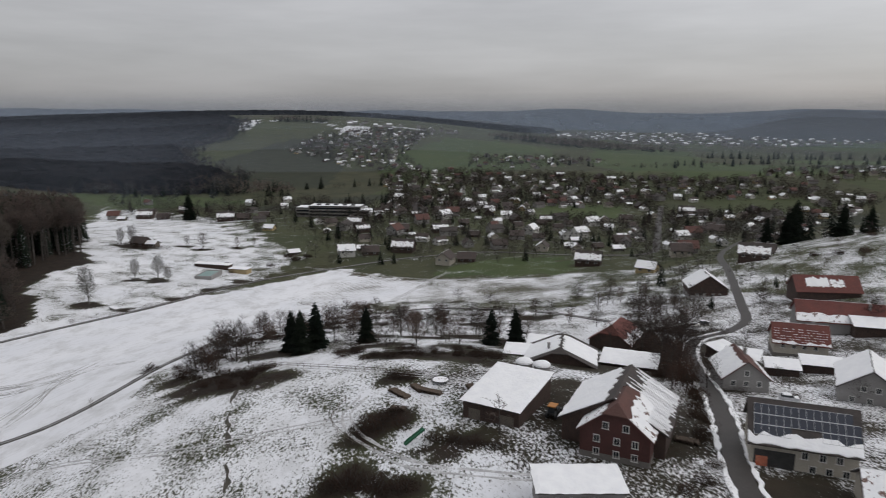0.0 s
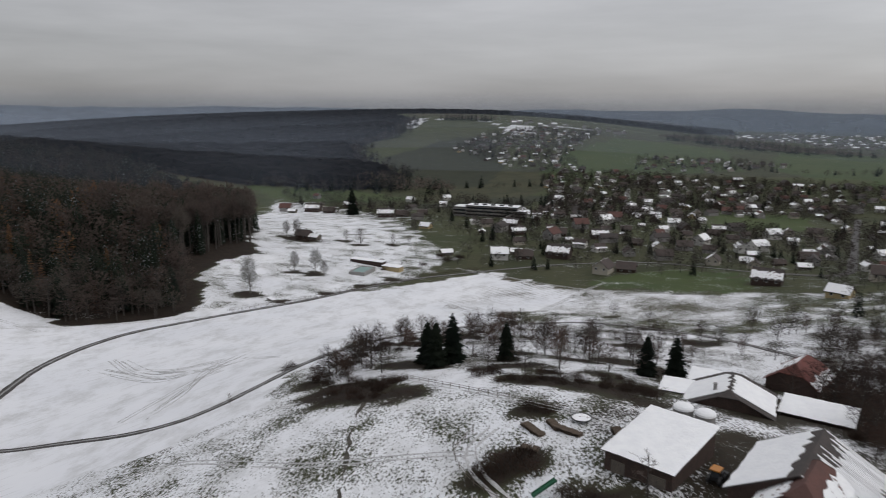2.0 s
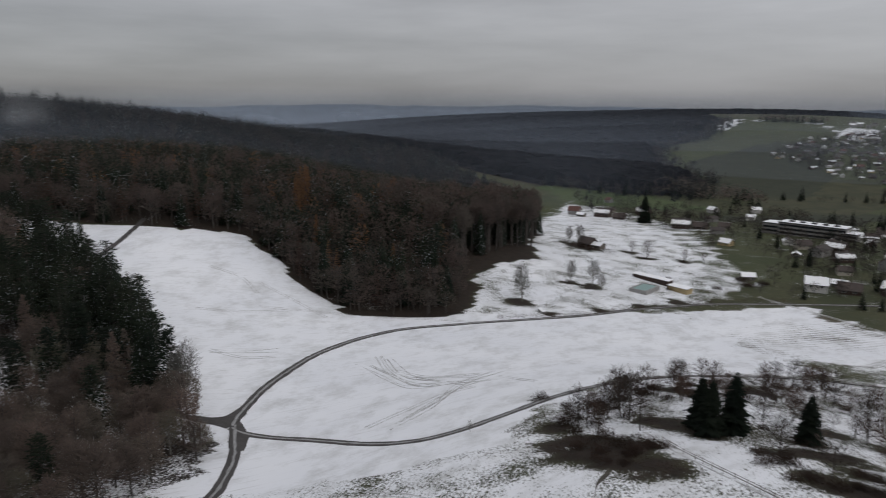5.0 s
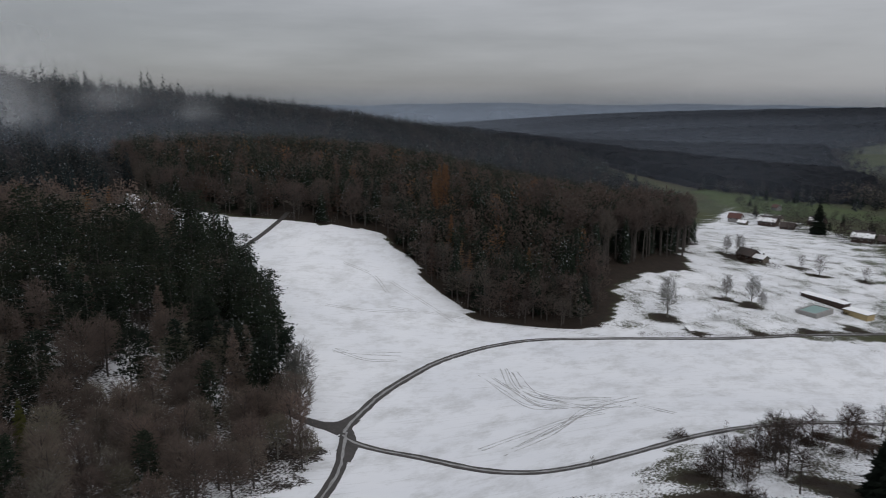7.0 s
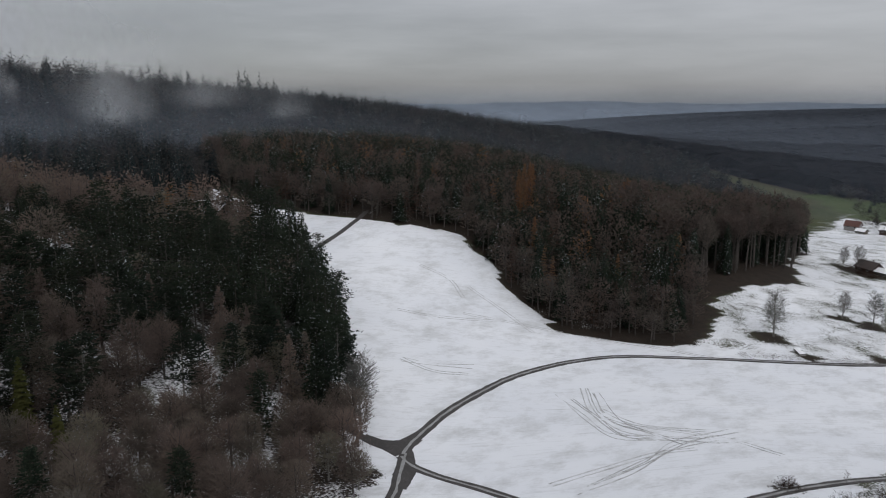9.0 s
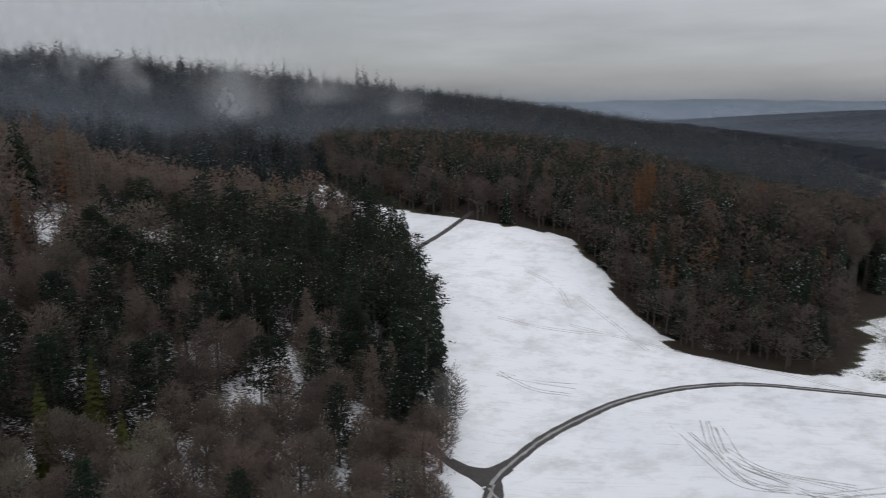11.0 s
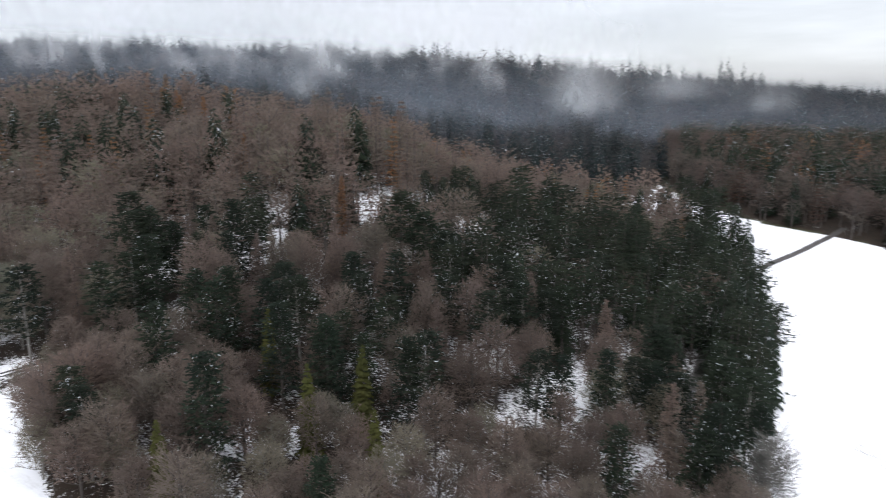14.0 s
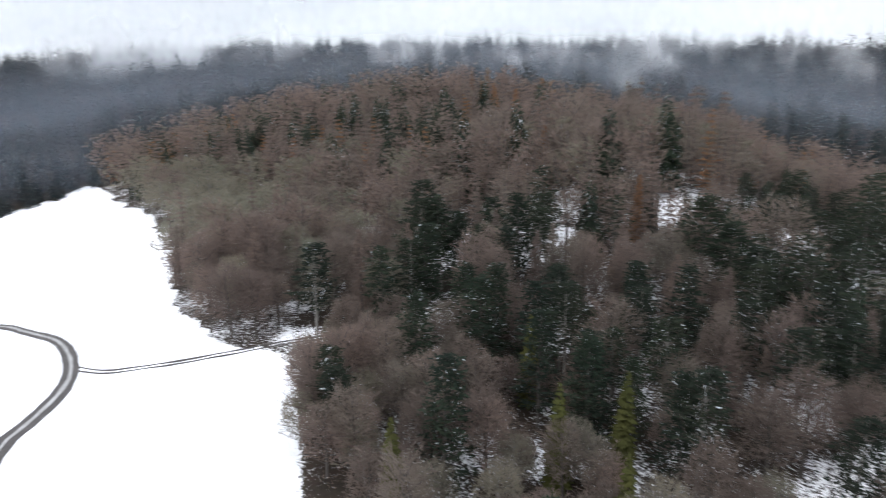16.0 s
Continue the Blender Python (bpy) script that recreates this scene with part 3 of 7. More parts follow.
def cover_at(x, y):
    """Snow, leaf litter and furrow shares, each 0 to 1, for arrays of places."""
    r = np.hypot(x, y)
    snow = np.where(r < 430, 0.46, np.where(r < 850, 0.3, 0.14))
    snow = np.where((y > 1100) & (r < 4800), 0.02, snow)
    snow = np.where(y < 60, 0.85, snow)
    litter, furrow = np.zeros_like(snow), np.zeros_like(snow)
    for poly, s in ((POOL_MEADOW, 0.5), (POOL_INNER, 0.62), (ORCHARD, 0.55), (FARMYARD, 0.49), (EAST_SLOPE, 0.47), (KNOLL, 0.58), (BIG_FIELD, 0.95), (SOUTH_FIELD, 1.05), (STRIPED, 0.5), (PLOUGHED, 0.64), (HILLTOP, 0.6), (HILLTOP_WEST, 0.7), (HILLTOP_NORTH, 0.6)):
        snow = np.where(soft(x, y, poly), s, snow)
    for poly, s in ((FARMYARD, 0.8), (ORCHARD, 0.5), (KNOLL, 0.35)):
        litter = np.where(inside(x, y, poly), s, litter)
    furrow = np.where(inside(x, y, PLOUGHED), 1.0, furrow)
    furrow = np.where(inside(x, y, STRIPED), 0.8, furrow)
    for poly, s in ((WOOD_HILL, 0.22), (WOOD_RIDGE, 0.0), (WOOD_NOSE, 0.24), (WOOD_NEAR, 0.42)):
        k = soft(x, y, poly, 2.0)
        snow, litter = np.where(k, s, snow), np.where(k, 1.0, litter)
    snow = np.where(soft(x, y, WOOD_NEAR, 2.0) & ((x > -195) | (y > 85)), 0.42, snow)
    foot = soft(x, y, WOOD_FOOT, 1.0)
    snow, litter = np.where(foot, 0.12, snow), np.where(foot, 1.0, litter)
    for gx, gy, gr in OPENINGS:
        snow = np.where(np.hypot(x - gx, y - gy) < gr + 1.5 + 1.5 * np.sin(0.9 * x + 2 * np.sin(0.7 * y)), 0.6, snow)
    for gx, gy, gr in GLADES:
        k = np.hypot(x - gx, y - gy) < gr
        snow, litter = np.where(k, 0.95, snow), np.where(k, 0.0, litter)
    for yard in YARDS:
        k = soft(x, y, yard, 0.8)
        snow, litter = np.where(k, 0.33, snow), np.where(k, 0.9, litter)
    for gx, gy, gr in bare_spots():
        w = 0.22 * np.sin(x * 0.42 + 2 * np.sin(y * 0.5)) + 0.2 * np.sin(y * 0.55 + x * 0.3)
        k = np.clip(1.25 + w - np.hypot(x - gx, (y - gy) * 1.3) / gr, 0, 1)
        snow, litter = snow * (1 - 0.8 * np.minimum(1, 1.2 * k)), np.maximum(litter, np.minimum(1, 2 * k))
    lush = np.full_like(snow, 0.5)
    for poly in MEADOWS:
        k = soft(x, y, poly, 4.0)
        lush, snow = np.where(k, 1.0, lush), np.where(k, np.minimum(snow, 0.4 if poly is MEADOWS[0] else 0.2), snow)
    for poly in ACRES:
        lush = np.where(soft(x, y, poly, 4.0), 0.0, lush)
    lush = np.where(inside(x, y, STRIPED), 0.85, lush)
    return snow, litter, furrow, lush


def axis(lo, hi, step, end_lo, end_hi):
    mid = list(np.arange(lo, hi + 0.1, step))
    up, d = [], step
    while (up[-1] if up else hi) < end_hi:
        d *= 1.055
        up.append((up[-1] if up else hi) + d)
    down, d = [], step
    while (down[-1] if down else lo) > end_lo:
        d *= 1.055
        down.append((down[-1] if down else lo) - d)
    return np.array(down[::-1] + mid + up)


def build_ground():
    gx, gy = axis(-430, 330, 3.3, -4900, 4900), axis(-120, 560, 3.3, -3000, 4900)
    X, Y = np.meshgrid(gx, gy)
    Z = height(X, Y) + 0.12 * np.sin(X * 0.31 + 2 * np.sin(Y * 0.17)) * np.sin(Y * 0.23) * (np.hypot(X, Y) < 700) * 0.6
    m = bpy.data.meshes.new("ground")
    nx, ny = len(gx), len(gy)
    m.vertices.add(nx * ny)
    m.vertices.foreach_set("co", np.stack([X, Y, Z], 2).ravel())
    i = np.arange((nx - 1) * (ny - 1))
    a = (i // (nx - 1)) * nx + i % (nx - 1)
    quads = np.stack([a, a + 1, a + 1 + nx, a + nx], 1)
    m.loops.add(quads.size)
    m.loops.foreach_set("vertex_index", quads.ravel())
    m.polygons.add(len(quads))
    m.polygons.foreach_set("loop_start", np.arange(0, quads.size, 4))
    m.update(calc_edges=True)
    m.polygons.foreach_set("use_smooth", np.ones(len(quads), bool))
    s, l, f, lush = cover_at(X.ravel(), Y.ravel())
    layer = m.color_attributes.new("cover", "FLOAT_COLOR", "POINT")
    layer.data.foreach_set("color", np.stack([s, l, f, lush], 1).ravel())
    m.materials.append(GROUND)
    return tagged(new("ground", m), "hilly ground with thawing snow, grass and ploughed fields", "ground", "", "structure")


build_ground()


def ridge(name, radius, az0, az1, base, amp, mat, label, seed, fall=0.0):
    """A distant wooded range: a thick band of hills on an arc round the place."""
    g, n = Geo(), 160
    top = []
    for i in range(n + 1):
        a = radians(az0 + (az1 - az0) * i / n)
        z = base + amp * (noise.noise((seed + 5 * a, 0.3, 0)) + 0.4 * noise.noise((seed + 17 * a, 1.3, 0)) + 0.12 * noise.noise((seed + 90 * a, 2.3, 0)))
        if fall:
            e = min(1.0, min(i, n - i) / (fall * n))
            z = -40 + (z + 40) * e * e * (3 - 2 * e)
        d = Vector((-math.sin(a), math.cos(a)))
        top.append([(*(d * (radius - 700)), -40), (*(d * (radius - 260)), z * 0.55), (*(d * radius), z), (*(d * (radius + 350)), -60)])
    g.add([p for r in top for p in r], [(4 * i + k, 4 * i + k + 1, 4 * i + k + 5, 4 * i + k + 4) for i in range(n) for k in range(3)])
    ob = structure(name, g, mat, label)
    for p in ob.data.polygons:
        p.use_smooth = True
    return ob


# the blue-grey of distance haze is painted into both range colours
RANGE_FAR = plain("hazy_distant_range", (0.085, 0.11, 0.145), (0.105, 0.13, 0.165), 0.002, 1.0, 0.01, bump=0.0)
RANGE_MID = plain("hazy_nearer_range", (0.05, 0.06, 0.075), (0.07, 0.08, 0.095), 0.003, 1.0, 0.012, bump=0.0)
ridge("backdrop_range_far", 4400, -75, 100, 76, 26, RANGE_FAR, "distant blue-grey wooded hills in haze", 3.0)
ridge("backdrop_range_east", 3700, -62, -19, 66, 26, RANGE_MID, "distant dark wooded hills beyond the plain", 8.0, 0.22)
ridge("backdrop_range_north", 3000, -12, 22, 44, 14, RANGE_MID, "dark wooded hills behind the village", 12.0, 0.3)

# ---- roads and tracks ----
LANE_UPPER = [(-168, 158), (-172, 162), (-179, 172), (-187, 185), (-196, 205), (-203, 225), (-208, 254), (-205, 281), (-188, 307), (-167, 335), (-152, 360), (-139, 391), (-124, 418), (-111, 437), (-86, 459), (-60, 478), (-20, 500), (40, 512), (110, 480)]
LANE_LOWER = [(-167, 157), (-161, 157), (-153, 160), (-140, 166), (-122, 171), (-111, 177), (-104, 187), (-99, 203), (-95, 223), (-90, 242), (-83, 262), (-69, 287), (-49, 312), (-23, 328), (4, 331), (45, 306), (80, 262)]
LANE_SOUTH = [(-168, 159), (-160, 153), (-149, 145), (-139, 135), (-132, 126), (-124, 105), (-118, 70), (-112, 30), (-116, 2), (-126, -12), (-135, -18), (-144, -25), (-151, -34), (-157, -48), (-157, -61), (-152, -80), (-120, -110)]
LANE_WOOD = [(-168, 157), (-173, 155.5), (-179, 152.6), (-187, 151), (-197, 150.5), (-210, 148), (-228, 148), (-250, 157), (-300, 176), (-332, 196), (-353, 222), (-369, 241), (-378, 250)]
LANE_SPUR = [(-151, -33), (-153, -27), (-158, -23), (-166, -18), (-175, -13), (-188, -5), (-199, 4), (-230, 20)]
STREET = [(49, 92), (50, 102), (53, 116), (57, 129), (62, 147), (69, 177), (80, 214), (90, 234), (103, 242), (117, 257), (128, 287), (156, 369), (174, 425), (207, 483), (300, 620)]
STREET_VILLAGE = [(110, 480), (145, 476), (170, 540), (208, 660), (260, 820)]

for nm, line, w in (("road_upper", LANE_UPPER, 3.2), ("road_lower", LANE_LOWER, 2.9), ("road_south", LANE_SOUTH, 3.2), ("road_wood", LANE_WOOD, 2.8)):
    structure(nm, ribbon(line, w), MUD, "wet gravel farm lane between snowy fields")
# the flared mouth of the crossroads
for nm, line, w in (("road_junction_bend", [(-181, 175), (-176.5, 167), (-174.5, 161), (-176, 156.5), (-181, 153)], 2.4), ("road_junction_middle", [(-175, 166), (-172, 160), (-175, 156)], 4.4), ("road_junction_mouth", [(-170, 160), (-164, 157.5), (-158, 154), (-152, 148)], 3.6), ("road_junction_lower", [(-150, 161.5), (-157, 158), (-161, 154.5), (-158, 150.5)], 2.2)):
    structure(nm, ribbon(line, w, lift=0.14, step=1.2), MUD, "wet gravel where the farm lanes meet")
structure("road_spur", ribbon(LANE_SPUR, 0.5, offset=0.75), MUD, "wheel rut of a field track in the snow")
structure("road_spur_rut", ribbon(LANE_SPUR, 0.5, offset=-0.75), MUD, "wheel rut of a field track in the snow")
structure("road_street", ribbon(STREET, 3.9, lift=0.16, ragged=0.1), ASPHALT, "wet asphalt village street")
structure("road_village", ribbon(STREET_VILLAGE, 6.0, lift=0.2, ragged=0.1), ASPHALT, "wet asphalt village street")
for nm, off in (("verge_street_west", 2.5), ("verge_street_east", -2.5)):
    structure(nm, ribbon(STREET[:9], 0.9, lift=0.3, offset=off, ragged=0.4, step=1.6), SNOW, "low bank of cleared snow beside the street")
LANE_SNOW = plain("trodden_grey_snow", (0.4, 0.4, 0.4), (0.19, 0.185, 0.175), 0.4, 0.85, 3.0)
# snow left between the wheel tracks of the lanes
for nm, line in (("verge_upper", LANE_UPPER), ("verge_lower", LANE_LOWER), ("verge_south", LANE_SOUTH)):
    structure(nm, ribbon(line, 0.75, lift=0.17, ragged=0.2), LANE_SNOW, "strip of dirty snow between wheel tracks")

# wheel ruts and paths pressed into the snow
RUT = plain("wheel_rut", (0.42, 0.42, 0.42), (0.86, 0.86, 0.88), 0.7, 0.9, 3.5)
for line, gauge, w in (([(-184, 238), (-166, 225), (-150, 220), (-141, 224)], 1.7, 0.35), ([(-134, 180), (-133, 198), (-132, 215), (-128, 226)], 1.7, 0.35), ([(-166, 229), (-150, 229), (-136, 241)], 1.7, 0.35), ([(-153, 225), (-142, 233), (-127, 240), (-112, 240)], 1.7, 0.3),
                       ([(-102, 146), (-88, 148), (-66, 142), (-51, 139), (-20, 138)], 1.6, 0.45), ([(-57, 194), (-41, 181), (-24, 169), (-9, 160), (6, 152)], 1.6, 0.5), ([(-18, 148), (-21, 140), (-18, 131), (-12, 123), (-5, 116), (8, 111), (20, 108)], 1.8, 0.6),
                       ([(-269, 211), (-262, 222), (-257, 236), (-254, 250)], 1.8, 0.35), ([(-227, 190), (-215, 196), (-209, 207)], 1.7, 0.4), ([(-307, 244), (-292, 252), (-275, 249)], 1.7, 0.35), ([(-96, 471), (-60, 455), (-9, 430), (40, 420)], 1.8, 0.6), ([(-29, 365), (-9, 424), (4, 450)], 1.8, 0.6), ([(-186, 312), (-215, 296), (-244, 268), (-262, 240)], 1.8, 0.3), ([(-240, 262), (-262, 262), (-284, 258)], 1.8, 0.3)):
    for side in (-1, 1):
        structure("track_rut", ribbon(line, w, lift=0.05, offset=side * gauge / 2, ragged=0.3 * w), RUT, "wheel rut pressed into the snow")
# faint single tracks where a vehicle turned in the field
turn_rng = random.Random(61)
TRACK = plain("thin_wheel_track", (0.3, 0.3, 0.29), (0.8, 0.8, 0.82), 0.9, 0.9, 4.0)
for line, count in (([(-179, 227), (-163, 222), (-146, 218), (-138, 227), (-129, 236)], 4), ([(-181, 237), (-161, 224), (-147, 225), (-135, 226)], 4), ([(-128, 183), (-130, 204), (-134, 224), (-132, 244)], 4), ([(-224, 189), (-217, 199), (-212, 212)], 2)):
    for _ in range(count):
        dx, dy = turn_rng.uniform(-4, 4), turn_rng.uniform(-4, 4)
        structure("track_rut", ribbon([(a + dx + turn_rng.uniform(-1.5, 1.5), b + dy + turn_rng.uniform(-1.5, 1.5)) for a, b in line], turn_rng.uniform(0.2, 0.34), lift=0.05, ragged=0.12), TRACK, "thin wheel track pressed into the snow")
structure("track_ditch", ribbon([(-54, 170), (-51, 154), (-46, 136), (-41, 119), (-38, 100)], 0.8, lift=0.05, ragged=0.6), plain("ditch_grass", (0.05, 0.042, 0.032), (0.13, 0.12, 0.1), 0.6, 0.95, 3.0), "shallow grassy ditch running down the field")

# ---- trees ----
def rand_dir(flat=1.0):
    a = random.uniform(0, 2 * math.pi)
    z = random.uniform(-1, 1) * flat
    s = math.sqrt(max(0.0, 1 - z * z))
    return Vector((s * math.cos(a), s * math.sin(a), z))


def bare_tree(h, spread, limbs, subs, twigs, width, seed, stem=0.3, cloud=0):
    """Trunk with limbs, and a crown of fine twigs. Returns two Geo."""
    random.seed(seed)
    wood, crown = Geo(), Geo()
    lean = Vector((random.uniform(-0.04, 0.04) * h, random.uniform(-0.04, 0.04) * h, 0))
    top = Vector((0, 0, h * 0.8)) + lean
    wood.tube((0, 0, -0.6), (lean.x * 0.4, lean.y * 0.4, h * 0.4), 0.018 * h, 0.012 * h, 5)
    wood.tube((lean.x * 0.4, lean.y * 0.4, h * 0.4), top, 0.012 * h, 0.003 * h, 4)
    for i in range(limbs):
        k = stem + (0.9 - stem) * (i + random.random()) / limbs
        start = Vector((lean.x * k, lean.y * k, h * k * 0.8))
        a = i * 2.4 + random.uniform(-0.5, 0.5)
        reach = spread * math.sin(math.pi * min(0.93, 0.25 + 0.72 * k)) * random.uniform(0.75, 1.1)
        end = start + Vector((math.cos(a) * reach, math.sin(a) * reach, h * random.uniform(0.1, 0.24)))
        mid = start.lerp(end, 0.5) + Vector((0, 0, -0.02 * h))
        wood.tube(start, mid, 0.006 * h, 0.004 * h, 3)
        wood.tube(mid, end, 0.004 * h, 0.0015 * h, 3)
        for j in range(subs):
            s = start.lerp(mid, random.uniform(0.3, 1)) if random.random() < 0.35 else mid.lerp(end, random.random())
            e = s + (rand_dir(0.6) + Vector((math.cos(a) * 0.4, math.sin(a) * 0.4, 0.55))) * h * random.uniform(0.05, 0.11)
            crown.sliver(s, e, width * 1.8)
            for _ in range(twigs):
                q = s.lerp(e, random.uniform(0.2, 1))
                crown.sliver(q, q + (rand_dir(0.7) + Vector((0, 0, 0.35))) * h * random.uniform(0.03, 0.075), width)
    if cloud:
        w = spread * 1.75
        for _ in range(cloud):
            d = rand_dir() * random.random() ** 0.33
            lump = 0.82 + 0.3 * noise.noise((d.x * 1.6 + seed, d.y * 1.6, d.z * 1.6))
            q = Vector((d.x * w / 2 * lump, d.y * w / 2 * lump, h * (stem * 0.9 + (0.93 - stem * 0.9) * (0.5 + 0.5 * d.z * lump))))
            crown.sliver(q, q + (Vector((d.x, d.y, d.z * 0.4 + 0.5)) + rand_dir() * 0.5) * h * random.uniform(0.035, 0.075), width)
    return wood, crown


def spruce(h, base, whorls, per, ragged, seed, stem=0.08, droop=0.25, slim=0.9):
    """Trunk and drooping layers of needled boughs."""
    random.seed(seed)
    wood, crown = Geo(), Geo()
    wood.tube((0, 0, -0.6), (0, 0, h * 0.95), 0.014 * h, 0.002 * h, 5)
    for i in range(whorls):
        k = (i + random.uniform(-0.2, 0.2)) / whorls
        z = h * (stem + (0.985 - stem) * max(0, k))
        r = base * max(0.04, (1 - k)) ** slim * random.uniform(0.82, 1.12)
        for j in range(per):
            a = (j + random.uniform(-0.35, 0.35)) * 2 * math.pi / per + i * 0.9
            rr = r * random.uniform(0.7, 1.12)
            d, s = Vector((math.cos(a), math.sin(a), 0)), Vector((-math.sin(a), math.cos(a), 0))
            o = Vector((0, 0, z + random.uniform(-0.6, 0.6) * h / whorls))
            tip = o + d * rr + Vector((0, 0, -droop * rr * random.uniform(0.6, 1.3)))
            m = o + d * rr * 0.5 + Vector((0, 0, 0.04 * rr))
            w = rr * 0.33 + 0.16
            dz = Vector((0, 0, -0.13 * rr - 0.12))
            crown.add([o, m + s * w + dz, tip, m - s * w + dz, m], [(0, 1, 4), (1, 2, 4), (2, 3, 4), (3, 0, 4)])
            for _ in range(ragged):
                q = o.lerp(tip, random.uniform(0.35, 1.0))
                crown.sliver(q, q + (d * random.uniform(0.1, 0.6) + s * random.uniform(-0.8, 0.8) + Vector((0, 0, random.uniform(-0.6, 0.15)))) * (0.25 * rr + 0.25), 0.12 * rr + 0.12)
    return wood, crown


def larch(h, base, whorls, per, twigs, width, seed):
    """A narrow cone of thin boughs set with short tufts."""
    random.seed(seed)
    wood, crown = Geo(), Geo()
    wood.tube((0, 0, -0.6), (0, 0, h * 0.97), 0.013 * h, 0.002 * h, 5)
    for i in range(whorls):
        k = i / whorls
        z = h * (0.14 + 0.84 * k)
        r = base * (1 - k) ** 0.8 * random.uniform(0.7, 1.1) + 0.2
        for j in range(per):
            a = random.uniform(0, 2 * math.pi)
            o = Vector((0, 0, z))
            tip = o + Vector((math.cos(a) * r, math.sin(a) * r, random.uniform(-0.1, 0.35) * r))
            crown.sliver(o, tip, width * 1.6)
            for _ in range(twigs):
                q = o.lerp(tip, random.uniform(0.15, 1))
                crown.sliver(q, q + rand_dir() * (0.35 + 0.22 * r), width * 2)
    return wood, crown


def bush(h, w, twigs, width, seed):
    random.seed(seed)
    wood, crown = Geo(), Geo()
    for i in range(9):
        a = i * 2.4
        wood.tube((0.1 * w * math.cos(a), 0.1 * w * math.sin(a), -0.3), (0.33 * w * math.cos(a), 0.33 * w * math.sin(a), h * 0.55), 0.05, 0.02, 3)
    heads = [(random.uniform(0, 6.28), random.uniform(0.1, 0.36) * w, random.uniform(0.45, 1.1)) for _ in range(7)]
    for i in range(twigs):
        a, k = random.uniform(0, 2 * math.pi), math.sqrt(random.random())
        b, far, tall = heads[i % 7]
        if i % 5:
            r = 0.26 * w * k
            q = Vector((far * math.cos(b) + r * math.cos(a), far * math.sin(b) + r * math.sin(a), h * tall * random.uniform(0.0, 0.7) * (1.05 - 0.6 * k)))
            crown.sliver(q, q + (rand_dir(0.5) * 0.6 + Vector((0.3 * math.cos(a), 0.3 * math.sin(a), 0.7))) * h * tall * random.uniform(0.15, 0.36), width)
            continue
        q = Vector((0.42 * w * k * math.cos(a), 0.42 * w * k * math.sin(a), h * random.uniform(0.0, 0.75) * (1.05 - 0.5 * k)))
        crown.sliver(q, q + (rand_dir(0.5) * 0.6 + Vector((0.4 * math.cos(a), 0.4 * math.sin(a), 0.8))) * h * random.uniform(0.15, 0.32), width)
    return wood, crown


def pine(h, w, clumps, needles, size, seed, stem=0.42, cone=0.0):
    """A bare stem and an uneven crown of needle pads on short limbs; cone: how fast a tapering crown narrows."""
    random.seed(seed)
    wood, crown = Geo(), Geo()
    wood.tube((0, 0, -0.6), (0, 0, h * 0.55), 0.014 * h, 0.009 * h, 5)
    wood.tube((0, 0, h * 0.55), (0, 0, h * 0.95), 0.009 * h, 0.003 * h, 4)
    for i in range(clumps):
        k = (i + random.random()) / clumps
        z = h * (stem + (0.97 - stem) * k)
        r = w / 2 * math.sin(math.pi * min(1, 0.22 + 0.74 * (k ** 0.8))) * random.uniform(0.45, 1.1)
        if cone:
            r = w / 2 * max(0.03, 1 - k) ** cone * random.uniform(0.4, 1.1)
        a = i * 2.4 + random.uniform(-0.6, 0.6)
        c = Vector((r * math.cos(a), r * math.sin(a), z))
        wood.tube((0, 0, z - 0.25 * r), c, 0.05, 0.02, 3)
        pad = size * random.uniform(0.75, 1.3)
        for _ in range(needles):
            q = c + Vector((random.gauss(0, 0.8), random.gauss(0, 0.8), random.gauss(0, 0.2))) * pad
            crown.sliver(q, q + (rand_dir(0.25) + Vector((0.3 * math.cos(a), 0.3 * math.sin(a), 0.1))) * pad * random.uniform(0.6, 1.1), 0.5 * size)
    return wood, crown


FINE = {
    "oak": bare_tree(19, 6.8, 16, 6, 4, 0.15, 11, 0.17, 2300), "ash": bare_tree(21, 5.8, 16, 6, 4, 0.15, 12, 0.18, 2200), "lime": bare_tree(17, 6.2, 16, 6, 4, 0.15, 13, 0.16, 2300), "beech": bare_tree(23, 6.6, 16, 6, 4, 0.15, 14, 0.16, 2400),
    "birch": bare_tree(16, 3.8, 16, 7, 5, 0.09, 15, 0.16, 1700), "fruit": bare_tree(7.5, 3.8, 12, 6, 5, 0.06, 16, 0.2, 700), "sapling": bare_tree(6.5, 1.7, 9, 5, 6, 0.04, 17, 0.2),
    "spruce": pine(26, 10.0, 78, 20, 1.05, 21, 0.14, 0.62), "spruce_slim": pine(24, 8.4, 70, 20, 1.0, 22, 0.16, 0.55), "spruce_wide": spruce(17, 5.0, 24, 11, 5, 23, 0.02, 0.2, 0.62),
    "pine": pine(26, 9.0, 62, 22, 1.0, 24), "pine_old": pine(28, 10.5, 70, 22, 1.1, 25, 0.46), "larch": larch(25, 3.6, 34, 9, 7, 0.12, 31), "larch_wide": larch(22, 4.1, 32, 9, 7, 0.1, 32),
    "bush": bush(3.2, 5.0, 480, 0.1, 41), "thicket": bush(3.2, 7.6, 640, 0.12, 42),
}


